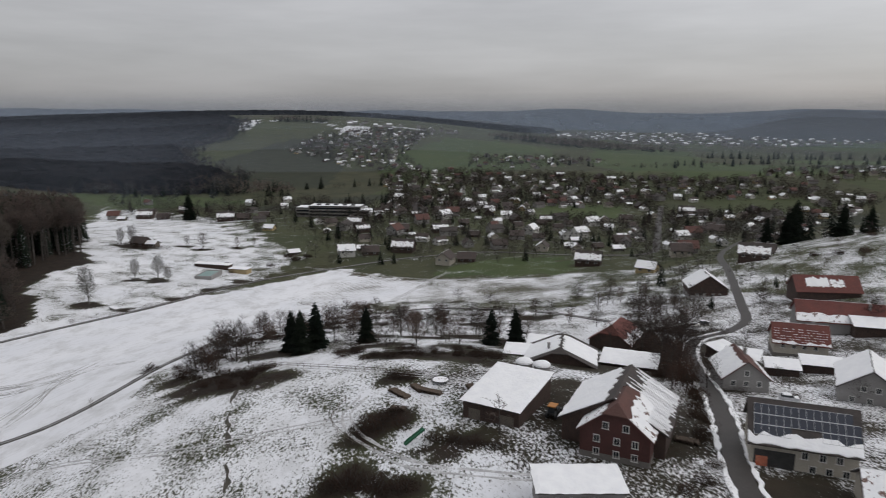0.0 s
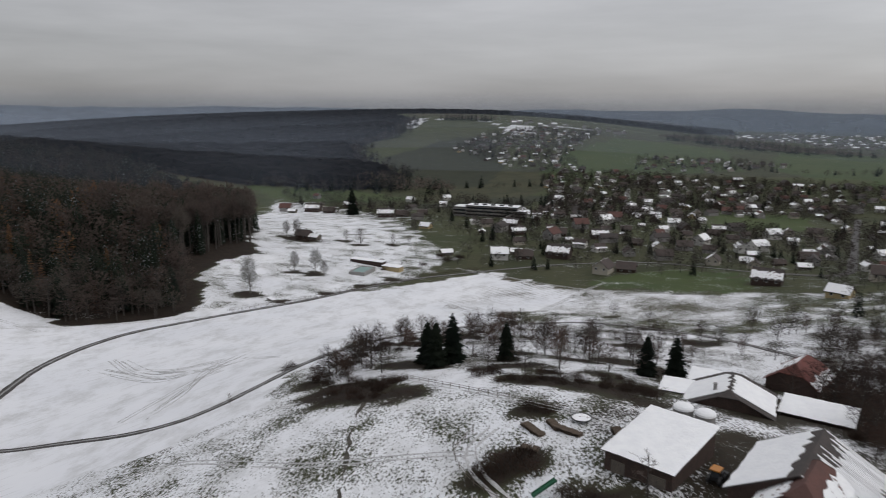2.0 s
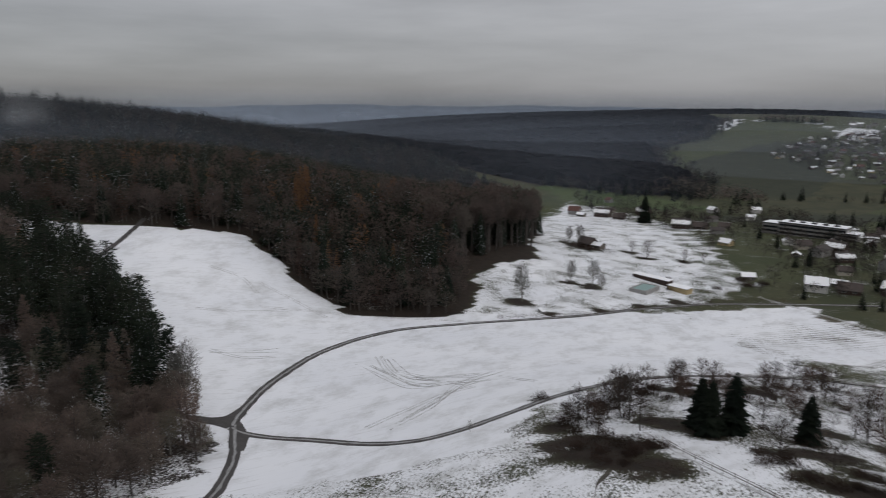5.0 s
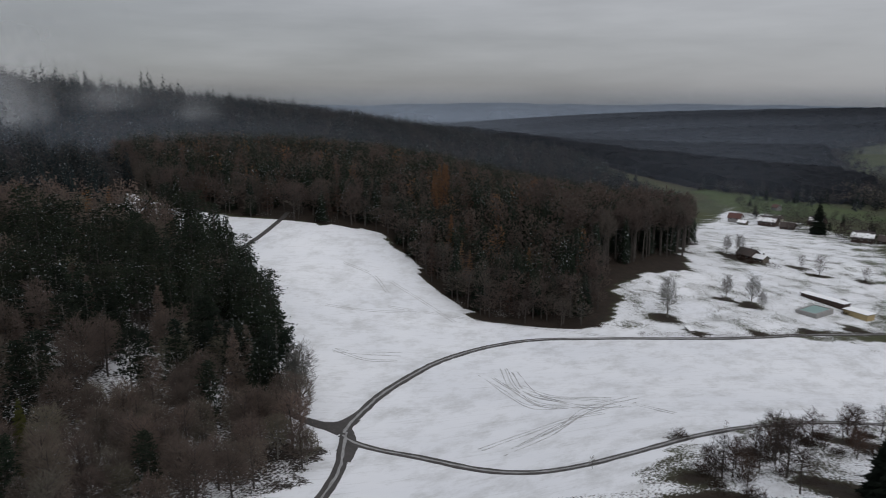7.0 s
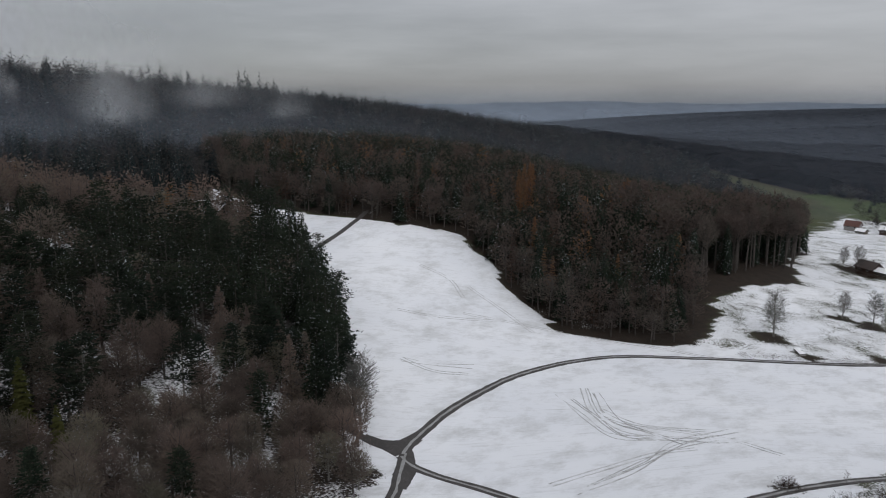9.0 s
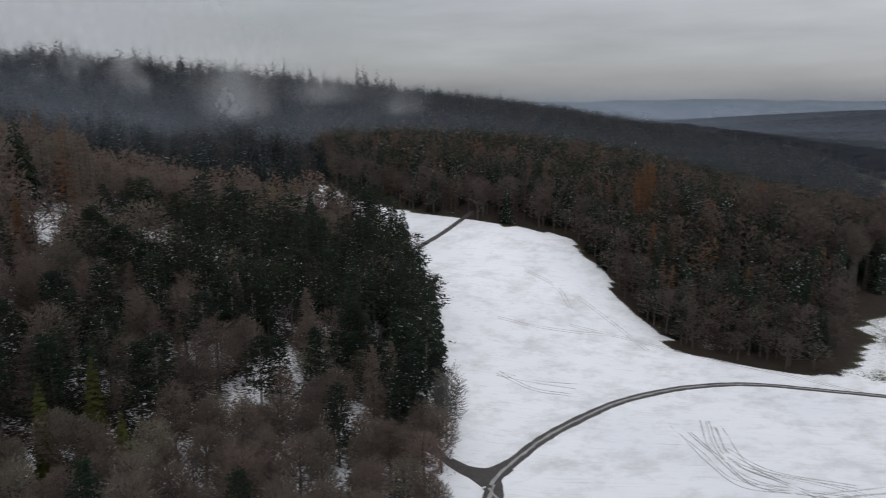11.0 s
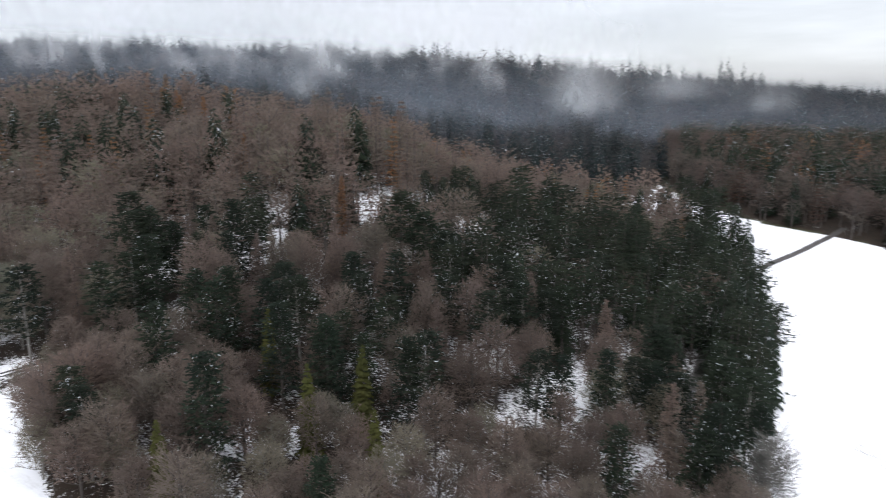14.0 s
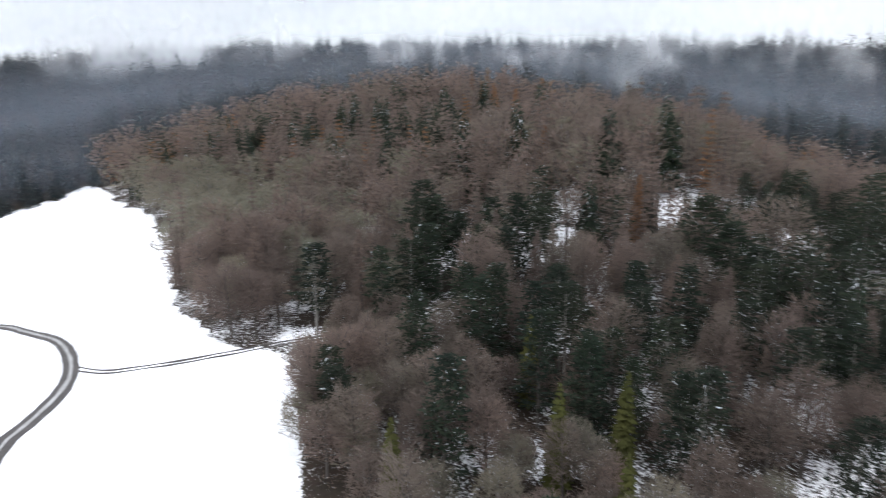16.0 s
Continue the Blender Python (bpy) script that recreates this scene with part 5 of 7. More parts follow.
# single trees and bushes in the fields and on the knoll
random.seed(78)
for kind, places in (
    ("birch", ((-189, 357, 1.45), (-188, 411, 0.95), (-176, 416, 1.15), (-168, 411, 0.75), (-236, 517, 1.1), (-243, 513, 0.95))),
    ("hornbeam", ((-183, 518, 1.05), (-199, 528, 0.7), (-160, 529, 0.7), (-150, 540, 0.5), (-8, 197, 0.78), (5, 202, 0.68), (2, 216, 0.65), (15, 262, 0.55), (52, 205, 0.8), (68, 246, 0.75))),
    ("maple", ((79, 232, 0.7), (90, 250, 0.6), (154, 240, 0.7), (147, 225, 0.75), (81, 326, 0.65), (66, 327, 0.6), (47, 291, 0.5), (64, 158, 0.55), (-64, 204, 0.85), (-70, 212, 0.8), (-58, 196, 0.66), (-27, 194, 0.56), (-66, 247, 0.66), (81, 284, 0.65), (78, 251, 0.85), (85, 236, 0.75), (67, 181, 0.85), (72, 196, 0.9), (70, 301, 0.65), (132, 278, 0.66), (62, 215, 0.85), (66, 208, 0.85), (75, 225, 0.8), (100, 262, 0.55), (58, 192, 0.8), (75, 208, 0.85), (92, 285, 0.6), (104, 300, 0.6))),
    ("hornbeam", ((94, 258, 0.6), (137, 286, 0.5), (205, 330, 0.6), (99, 286, 0.5), (84, 316, 0.6), (95, 318, 0.6), (41, 301, 0.45), (52, 273, 0.5), (66, 190, 0.6), (62, 170, 0.6), (-74, 222, 0.65), (-60, 232, 0.6), (-52, 247, 0.66), (-40, 255, 0.68), (-34, 243, 0.66), (-22, 262, 0.66), (-10, 239, 0.72), (-46, 268, 0.56), (58, 170, 0.6), (60, 188, 0.7), (34, 262, 0.5), (-68, 234, 0.55), (-30, 272, 0.55), (64, 175, 0.7), (57, 160, 0.5))),
    ("fruit", ((-16, 185, 1.1), (23, 322, 1.2), (8, 354, 1.1), (41, 294, 1.2), (-18, 323, 0.9), (-3, 310, 0.9), (31, 300, 0.8), (55, 285, 1.0), (-52, 313, 0.9), (-36, 296, 1.0), (-20, 287, 0.9), (0, 275, 1.0), (18, 292, 0.9), (62, 268, 1.1), (28, 240, 1.0), (96, 150, 0.9), (118, 168, 0.9), (44, 318, 0.8), (64, 322, 0.9), (98, 232, 0.8), (104, 226, 0.8))),
    ("sapling", ((-101, 186, 0.62), (-98, 220, 0.5), (11, 125, 1.5), (-92, 232, 0.6), (88, 240, 0.8), (-20, 200, 1.2), (14, 205, 1.3))),
    ("spruce_wide", ((-43, 199, 0.83), (-39, 204, 0.9), (-47, 205, 0.8), (-24, 208, 0.72), (24, 217, 0.75), (-267, 722, 1.75), (15, 206, 0.72), (228, 445, 1.5), (234, 452, 1.7), (222, 440, 1.3), (262, 448, 1.4), (286, 456, 1.2), (205, 432, 1.2))),
    ("golden_spruce", ((-154, 49, 0.95), (-178, 66, 1.0), (-188, 74, 1.05), (-172, 80, 0.9), (-196, 52, 1.0))),
    ("birch", ((-189, 155.5, 1.5), (-193, 156, 1.2))),
    ("pine", ((-163, 29, 0.75), (-160, 33, 0.7))),
    ("lichen", ((-158, 40, 0.75),)),
    ("bush", ((-98, 219, 1.0), (2, 123, 0.9), (-11, 136, 1.2), (-14, 132, 1.4), (-8, 131, 1.1), (-17, 130, 1.1), (-17, 113, 1.6), (-12, 110, 1.4), (-21, 112, 1.3), (-7, 109, 1.2), (-11, 158, 1.0), (-8, 156, 0.8), (-77, 196, 1.0), (-80, 203, 1.0), (-72, 190, 0.9), (-86, 212, 0.8), (-30, 190, 0.8), (-25, 191, 0.9), (-140, 447, 1.2), (-150, 470, 1.0), (-120, 470, 1.3), (48, 112, 0.8), (44, 106, 0.9), (40, 103, 0.8), (100, 246, 0.9), (6, 121, 0.9), (10, 120, 0.7), (-2, 124, 0.8))),
    ("thicket", ((-58, 184, 0.9), (-64, 189, 0.9), (-53, 179, 0.8), (-70, 197, 0.9), (-66, 206, 0.8), (-60, 178, 0.7), (-66, 180, 0.7), (-52, 173, 0.6), (-12, 191, 0.6), (-9, 190, 0.6), (-3, 187, 0.6), (4, 189, 0.6), (10, 186, 0.6), (8, 192, 0.5), (-60, 240, 0.8), (-48, 252, 0.9), (-36, 262, 0.8), (-24, 270, 0.8), (-114, 500, 1.4), (-107, 490, 1.5), (-100, 500, 1.3), (-230, 508, 0.9), (-222, 506, 0.8), (-184, 515, 0.6), (-160, 527, 0.6), (250, 372, 1.2), (240, 380, 1.1), (262, 366, 1.1), (215, 345, 1.2), (222, 335, 1.0), (235, 350, 1.3), (248, 342, 1.2), (228, 328, 1.1), (256, 356, 1.2), (206, 352, 1.1), (198, 362, 1.0), (270, 350, 1.2), (13, 180, 0.7))),
):
    for x, y, s in places:
        plant(kind, x, y, s)
# the belt of trees and scrub behind the knoll, and the dark rows beside the street
rng = random.Random(15)
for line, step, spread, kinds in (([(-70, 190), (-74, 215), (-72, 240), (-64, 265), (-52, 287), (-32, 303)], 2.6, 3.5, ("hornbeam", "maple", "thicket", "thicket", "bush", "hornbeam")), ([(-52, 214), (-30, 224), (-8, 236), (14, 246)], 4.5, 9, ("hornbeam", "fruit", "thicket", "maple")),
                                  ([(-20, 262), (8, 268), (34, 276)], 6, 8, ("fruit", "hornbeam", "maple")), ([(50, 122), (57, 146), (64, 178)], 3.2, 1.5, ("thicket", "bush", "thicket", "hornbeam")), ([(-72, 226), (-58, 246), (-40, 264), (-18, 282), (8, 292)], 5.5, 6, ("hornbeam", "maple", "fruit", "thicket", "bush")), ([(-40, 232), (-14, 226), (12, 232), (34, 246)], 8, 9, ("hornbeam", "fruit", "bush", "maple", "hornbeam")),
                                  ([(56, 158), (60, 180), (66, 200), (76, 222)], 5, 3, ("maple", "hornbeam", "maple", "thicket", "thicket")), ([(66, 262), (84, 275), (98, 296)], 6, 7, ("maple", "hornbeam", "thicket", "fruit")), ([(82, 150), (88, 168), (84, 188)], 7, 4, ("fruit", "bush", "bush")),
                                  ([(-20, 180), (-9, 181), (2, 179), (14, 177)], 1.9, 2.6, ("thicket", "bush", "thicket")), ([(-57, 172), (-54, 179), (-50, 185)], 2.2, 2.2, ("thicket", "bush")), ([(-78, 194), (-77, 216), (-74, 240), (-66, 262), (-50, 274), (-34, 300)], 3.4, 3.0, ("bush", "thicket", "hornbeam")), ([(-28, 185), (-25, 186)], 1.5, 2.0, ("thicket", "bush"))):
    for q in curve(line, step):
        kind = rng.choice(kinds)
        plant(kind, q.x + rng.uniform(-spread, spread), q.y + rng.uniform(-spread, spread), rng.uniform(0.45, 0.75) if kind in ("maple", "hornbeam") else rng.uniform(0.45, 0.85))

for x, y in scatter([(50, 148), (62, 148), (82, 222), (98, 242), (86, 264), (66, 236), (55, 190)], 4.6, 91, lambda x, y: off_lane(x, y, (STREET,), 3.6)):
    if math.hypot(x - 51.5, y - 181) > 9 and math.hypot(x - 58.5, y - 224) > 10 and math.hypot(x - 97, y - 256) > 6:
        kind = rng.choice(("thicket", "bush", "thicket", "hornbeam"))
        plant(kind, x, y, rng.uniform(0.35, 0.6) if kind == "hornbeam" else rng.uniform(0.5, 1.1))

# ---- buildings ----
def window_meshes(w, h):
    f, p = Geo(), Geo()
    f.box(0, 0, h / 2 - 0.06, w, 0.14, 0.12).box(0, 0, -h / 2 + 0.06, w + 0.16, 0.2, 0.12)
    f.box(-w / 2 + 0.06, 0, 0, 0.12, 0.14, h - 0.24).box(w / 2 - 0.06, 0, 0, 0.12, 0.14, h - 0.24).box(0, 0, 0, 0.07, 0.12, h - 0.24)
    p.box(0, 0.02, 0, w - 0.2, 0.05, h - 0.2)
    return f.mesh("window_frame", WHITE_PAINT), p.mesh("pane", GLASS)


WINDOW = window_meshes(1.15, 1.45)


def glazed_window(w, h):
    """Frame and pane in one mesh, for windows seen from far off."""
    g = Geo().box(0, 0, h / 2, w, 0.14, 0.16).box(0, 0, -h / 2, w, 0.14, 0.16).box(-w / 2, 0, 0, 0.16, 0.14, h).box(w / 2, 0, 0, 0.16, 0.14, h).box(0, 0.02, 0, w, 0.05, h)
    m = g.mesh("window", WHITE_PAINT)
    m.materials.append(GLASS)
    for f in list(m.polygons)[-6:]:
        f.material_index = 1
    return m


WINDOW_FAR = glazed_window(1.5, 1.6)


def add_window(parent, x, y, z, turn, meshes=WINDOW):
    """A framed window whose outer face looks along local -y, turned by degrees."""
    f = part("window", meshes[0], None, parent, "white-framed window")
    if len(meshes) == 1:
        f.matrix_basis = pose(x, y, z, 0, 0, turn)
        return f
    f.matrix_basis = pose(x, y, z, 0, 0, turn)
    part("pane", meshes[1], None, f)
    return f


def slope_snow(L, run, rise, z0, y0, side, rng, lo=0.0, hi=1.0, thick=0.16, n=14):
    """A snow sheet on one roof slope, with wavy upper and lower edges. lo, hi: the share of the slope from eave to ridge."""
    g = Geo()
    low, top = [], []
    for i in range(n + 1):
        u = -L / 2 + L * i / n
        a, b = lo + rng.uniform(-0.015, 0.03), hi - rng.uniform(0, 0.03)
        if 0 < lo:
            a += rng.uniform(-0.06, 0.08)
        if hi < 1:
            b += rng.uniform(-0.08, 0.08)
        for dst, k in ((low, a), (top, b)):
            dst.append((u, side * (y0 + run * (1 - k)), z0 + rise * k))
    rows = [low, top]
    up = [[(x, y, z + thick) for x, y, z in r] for r in rows]
    v = low + top + up[0] + up[1]
    m = n + 1
    f = []
    for i in range(n):
        f += [(2 * m + i, 2 * m + i + 1, 3 * m + i + 1, 3 * m + i), (i, i + 1, 2 * m + i + 1, 2 * m + i), (m + i, 3 * m + i, 3 * m + i + 1, m + i + 1)]
    f += [(0, 2 * m, 3 * m, m), (n, m + n, 3 * m + n, 2 * m + n)]
    return g.add(v, f)


def house(name, x, y, ridge_dir, L, W, eave, top, wall, roof, snow=((0, 1), (0, 1)), windows=(), label="", category="house", group="", over=0.7, hip=0.0, chimneys=(), base=None, patchy=False, seed=1, z=None, glazed=False):
    """A gabled building. The ridge runs along local x (ridge_dir in degrees); side 0 is local -y. snow: per side None or (from, to) up the slope."""
    rng = random.Random(seed)
    a = radians(ridge_dir)
    cs = [(x + u * L / 2 * math.cos(a) - v * W / 2 * math.sin(a), y + u * L / 2 * math.sin(a) + v * W / 2 * math.cos(a)) for u in (-1, 1) for v in (-1, 1)]
    z0 = float(np.mean([ground(*c) for c in cs])) if z is None else z
    ob = thing(name, pose(x, y, z0, 0, 0, ridge_dir), label, category, group)
    g = Geo()
    prof = [(-W / 2, -3.0), (W / 2, -3.0), (W / 2, eave), (0, top), (-W / 2, eave)]
    hipz = eave + (top - eave) * (1 - hip)
    if hip:
        k = W / 2 * hip
        prof = [(-W / 2, -3.0), (W / 2, -3.0), (W / 2, eave), (k, hipz), (-k, hipz), (-W / 2, eave)]
    g.prism([(-L / 2, v, w) for v, w in prof], [(L / 2, v, w) for v, w in prof])
    part("wall", g, wall, ob)
    if base:
        part("plinth", Geo().box(0, 0, -1.0, L + 0.12, W + 0.12, 4.4), base, ob, "stone plinth")
    pitch = (top - eave) / (W / 2)
    run, LL = W / 2 + over, L + 2 * over
    rise, ze = pitch * run, eave - pitch * over
    cut = hip * run * 0.9
    for side in (-1, 1):
        g = Geo()
        t = 0.22
        lo = [(-LL / 2, side * run, ze), (LL / 2, side * run, ze)]
        hi = [(LL / 2 - cut, 0, ze + rise), (-LL / 2 + cut, 0, ze + rise)]
        if hip:
            kz = ze + rise * (1 - hip)
            ring = [lo[0], lo[1], (LL / 2, side * run * hip, kz), hi[0], hi[1], (-LL / 2, side * run * hip, kz)]
        else:
            ring = lo + hi
        if side > 0:
            ring = ring[::-1]
        g.prism(ring, [(p, q, r + t) for p, q, r in ring])
        slope = part("roof", g, roof, ob)
        sn = snow[0 if side < 0 else 1]
        if sn:
            inset = 0.12 + (cut if hip and sn[1] > 1 - hip else 0)
            s = slope_snow(LL - 2 * inset, run - 0.05, rise * (run - 0.05) / run, ze + t + 0.01 + rise * 0.05 / run, 0.02, side, rng, sn[0], sn[1])
            part("snow_cover", s, SNOW_PATCHY if patchy else SNOW, slope, "wet snow lying on the roof")
    if hip:
        for e in (-1, 1):
            kz = ze + rise * (1 - hip)
            ring = [(e * LL / 2, -run * hip, kz + 0.1), (e * LL / 2, run * hip, kz + 0.1), (e * (LL / 2 - cut), 0, ze + rise + 0.1)]
            part("hip_roof", Geo().prism(ring, [(p, q, r + 0.2) for p, q, r in ring]), roof, ob)
    for u, v in chimneys:
        zc = eave + pitch * (W / 2 - abs(v))
        c = part("chimney", Geo().box(u, v, zc + 0.6, 0.7, 0.7, 2.4).box(u, v, zc + 1.85, 0.9, 0.9, 0.14), PLASTER_GREY, ob, "short chimney")
    for face, u, w in windows:
        if face in ("west", "east"):
            s = -1 if face == "west" else 1
            add_window(ob, s * (L / 2 + 0.03), u, w, -90 if s < 0 else 90, (WINDOW_FAR,) if glazed else WINDOW)
        else:
            s = -1 if face == "south" else 1
            add_window(ob, u, s * (W / 2 + 0.03), w, 0 if s < 0 else 180, (WINDOW_FAR,) if glazed else WINDOW)
    return ob


# the red-brown farmhouse and the great barn behind it, one roof axis
AX, RIDGE_A = (0.42, 0.907), 65.0
rows = [("west", v, w) for v, w in ((-3.6, 1.5), (-0.4, 1.5), (3.2, 1.5), (-3.6, 4.0), (-0.4, 4.0), (3.2, 4.0), (-1.9, 6.7), (1.7, 6.7))]
farm = house("farmhouse", 30.5 + 5.4 * AX[0], 113.8 + 5.4 * AX[1], RIDGE_A, 11.0, 12.4, 5.6, 10.6, WOOD_RED, TILE_OLD, ((0.0, 0.68), (0.0, 0.67)), rows, "red-brown shingled farmhouse with half-hipped tile roof", hip=0.31, base=STONE, patchy=True, seed=3, z=30.0)
barn = house("great_barn", 34.9, 126.3, RIDGE_A, 17.5, 19.0, 4.9, 10.2, WOOD_DARK, TILE_DARK, (None, (0.0, 0.86)), (), "large barn with snow sliding off its dark roof", "barn", hip=0.0, patchy=False, seed=4, z=30.0)


def snow_stripes(parent, L, run, rise, z0, side, count, mat):
    """Narrow strips of snow left in the ribs of a metal roof."""
    rng = random.Random(8)
    for i in range(count):
        u = -L / 2 + L * (i + 0.5) / count
        a, b = rng.uniform(0.0, 0.12), rng.uniform(0.62, 0.99)
        w = L / count * rng.uniform(0.4, 0.85)
        q = [(u - w / 2, side * run * (1 - a), z0 + rise * a), (u + w / 2, side * run * (1 - a), z0 + rise * a), (u + w / 2, side * run * (1 - b), z0 + rise * b), (u - w / 2, side * run * (1 - b), z0 + rise * b)]
        if side > 0:
            q = q[::-1]
        part("snow_strip", Geo().prism(q, [(x, y, z + 0.1) for x, y, z in q]), mat, parent)


snow_stripes(barn, 18.6, 10.2, 5.69, 4.9 - 0.39 + 0.24, -1, 36, SNOW)


def lean_to(name, x, y, turn, L, W, z_front, z_back, wall, label, mat=None, over=0.6, z=None, category="shed", lumps=0, doors=()):
    """A building with one sloping roof, higher at the back, under a thick even sheet of snow."""
    z0 = ground(x, y) if z is None else z
    ob = thing(name, pose(x, y, z0, 0, 0, turn), label, category)
    prof = [(-W / 2, -3.0), (W / 2, -3.0), (W / 2, z_back), (-W / 2, z_front)]
    part("wall", Geo().prism([(-L / 2, v, w) for v, w in prof], [(L / 2, v, w) for v, w in prof]), wall, ob)
    k = (z_back - z_front) / W
    LL, a, b = L / 2 + over, -W / 2 - over, W / 2 + over
    za, zb = z_front - k * over, z_back + k * over
    ring = [(-LL, a, za), (LL, a, za), (LL, b, zb), (-LL, b, zb)]
    r = part("roof", Geo().prism(ring, [(p, q, s + 0.2) for p, q, s in ring]), mat or TILE_DARK, ob)
    rng, n = random.Random(len(name) * 7 + int(x)), 16
    g = Geo()
    rows = []
    for j in range(7):
        v = a + (b - a) * j / 6
        rows.append([(-LL + 2 * LL * i / n + (rng.uniform(-0.1, 0.1) if i in (0, n) else 0), v + (rng.uniform(-0.15, 0.12) if j in (0, 6) else 0), za + (zb - za) * j / 6 + 0.2 + (0.02 if i in (0, n) or j in (0, 6) else 0.2 + rng.uniform(-0.03, 0.03))) for i in range(n + 1)])
    g.add([p for q in rows for p in q], [(j * (n + 1) + i, j * (n + 1) + i + 1, (j + 1) * (n + 1) + i + 1, (j + 1) * (n + 1) + i) for j in range(6) for i in range(n)])
    part("snow_cover", g, SNOW, r, "thick even sheet of snow")
    for u, w, hh, mt in doors:
        part("door", Geo().box(u, -W / 2 - 0.04, hh / 2, w, 0.12, hh), mt, ob)
    return ob


store = lean_to("hay_barn", 13.8, 137.5, -29.5, 12.4, 17.4, 4.0, 6.0, WOOD_DARK, "dark timber barn under a thick sheet of snow", z=29.4, category="barn", doors=((-3.6, 2.6, 2.6, WOOD_GREY), (3.6, 3.0, 2.6, WOOD_GREY), (0.4, 1.2, 2.2, WOOD_DARK)))
lean_to("garage", 21.5, 101.0, 0, 13.4, 7.0, 4.3, 4.8, PLASTER_GREY, "low garage with flat snowy roof", z=29.4, category="garage")
lean_to("garage_annex", 20.0, 94.5, 0, 9.0, 4.5, 2.9, 3.2, PLASTER_GREY, "low annex with snowy roof", z=29.4, category="shed")
house("brown_farmhouse", 32.6, 181.5, 77, 15.0, 18.5, 3.6, 7.8, WOOD_DARK, TILE_DARK, ((0, 0.93), (0, 0.93)), [("west", v, 2.2) for v in (-5, -3.2, 3, 5)], "dark timber farmhouse with low snowy gable roof", chimneys=((-3.5, 3.2),), seed=6, z=21.4, hip=0.24)
lean_to("snowy_shed", 22.5, 187.0, -13, 9.0, 7.0, 2.6, 3.2, WOOD_DARK, "low dark shed with snow on its roof", z=22.0)
lean_to("long_shed", 51.5, 181.0, -22, 14.5, 8.0, 3.0, 4.2, WOOD_DARK, "long dark shed under snow", z=20.8)
lean_to("cart_shed", 33.0, 204.0, -16, 13.0, 7.0, 3.0, 4.2, WOOD_DARK, "dark cart shed under snow", z=17.6)
house("red_roofed_farm", 58.5, 224.0, 60, 15.0, 13.5, 4.2, 9.2, WOOD_DARK, TILE_RED, ((0.0, 0.35), (0.0, 1.0)), (), "dark farmhouse with red tile roof half under snow", hip=0.46, patchy=True, seed=7)
house("timber_house", 123.0, 315.0, 82, 15.0, 17.0, 4.6, 10.4, WOOD_DARK, TILE_BROWN, ((0, 0.98), (0, 0.98)), [("west", v, 1.6) for v in (-5, -2, 2, 5)], "dark timber house with steep snowy gable roof", seed=8, base=PLASTER_GREY)
def roof_patch(ob, u0, length, W, eave, top, side, lo, hi, seed, over=0.7, mat=None):
    """A separate sheet of snow on part of a gabled roof, between u0 and u0 + length along the ridge."""
    pitch, run = (top - eave) / (W / 2), W / 2 + over
    g = slope_snow(length, run - 0.05, pitch * (run - 0.05), eave - pitch * over + 0.24, 0.02, side, random.Random(seed), lo, hi)
    g.v = [(p[0] + u0 + length / 2, p[1], p[2]) for p in g.v]
    part("snow_patch", g, mat or SNOW, ob, "patch of snow left on the tiles")


def snow_dots(ob, L, W, eave, top, side, rows, cols, seed, over=0.7):
    """Rows of small snow lumps caught behind the snow guards of a tile roof."""
    rng, g = random.Random(seed), Geo()
    pitch, run = (top - eave) / (W / 2), W / 2 + over
    for j in range(rows):
        for i in range(cols):
            if rng.random() < 0.72:
                u, k = -L / 2 + L * (i + 0.5) / cols, 0.12 + 0.7 * j / rows
                y, z = side * run * (1 - k), eave - pitch * over + pitch * run * k + 0.26
                g.box(u + rng.uniform(-0.1, 0.1), y, z, rng.uniform(0.3, 0.6), rng.uniform(0.25, 0.45), 0.1)
    part("snow_dots", g, SNOW, ob, "rows of small snow lumps")


long_house = house("long_red_house", 160.0, 282.0, -7, 25.0, 12.0, 4.2, 9.4, WOOD_DARK, TILE_RED, (None, None), (), "long farmhouse with red tile roof and snow patch", seed=9)
roof_patch(long_house, -8.5, 9.0, 12.0, 4.2, 9.4, -1, 0.28, 0.82, 91)
roof_patch(long_house, 1.0, 5.5, 12.0, 4.2, 9.4, -1, 0.3, 0.7, 92, mat=SNOW_PATCHY)
house("red_barn", 137.0, 231.0, -17, 27.0, 14.0, 4.8, 10.0, PLASTER_GREY, TILE_RED, ((0.0, 0.35), (0, 1)), (), "barn with long red tile roof, snow along the eave", patchy=True, seed=10, chimneys=((9, -2.0),))
lean_to("barn_annex", 146.0, 219.0, -17, 19.0, 7.0, 3.2, 4.6, WOOD_DARK, "low barn annex under smooth snow")
cottage = house("red_cottage", 110.5, 205.5, -18, 15.0, 11.0, 4.8, 9.2, PLASTER, TILE_RED, ((0.0, 0.1), (0, 1)), [("south", u, 3.6) for u in (-5, -2, 1, 4)], "cream house with red tile roof and dots of snow", chimneys=((4, 1.5),), patchy=True, seed=11, base=STONE)
snow_dots(cottage, 15.0, 11.0, 4.8, 9.2, -1, 6, 18, 93)
house("grey_gable_house", 74.0, 163.5, 82, 12.5, 10.6, 4.4, 8.6, PLASTER_GREY, TILE_OLD, ((0.0, 0.3), (0.0, 0.85)), [("west", v, w) for v, w in ((-3, 3.0), (0, 3.0), (3, 3.0), (0, 5.6))], "grey gabled house with brown roof and sliding snow", patchy=False, seed=12, chimneys=((2, -1.5),))
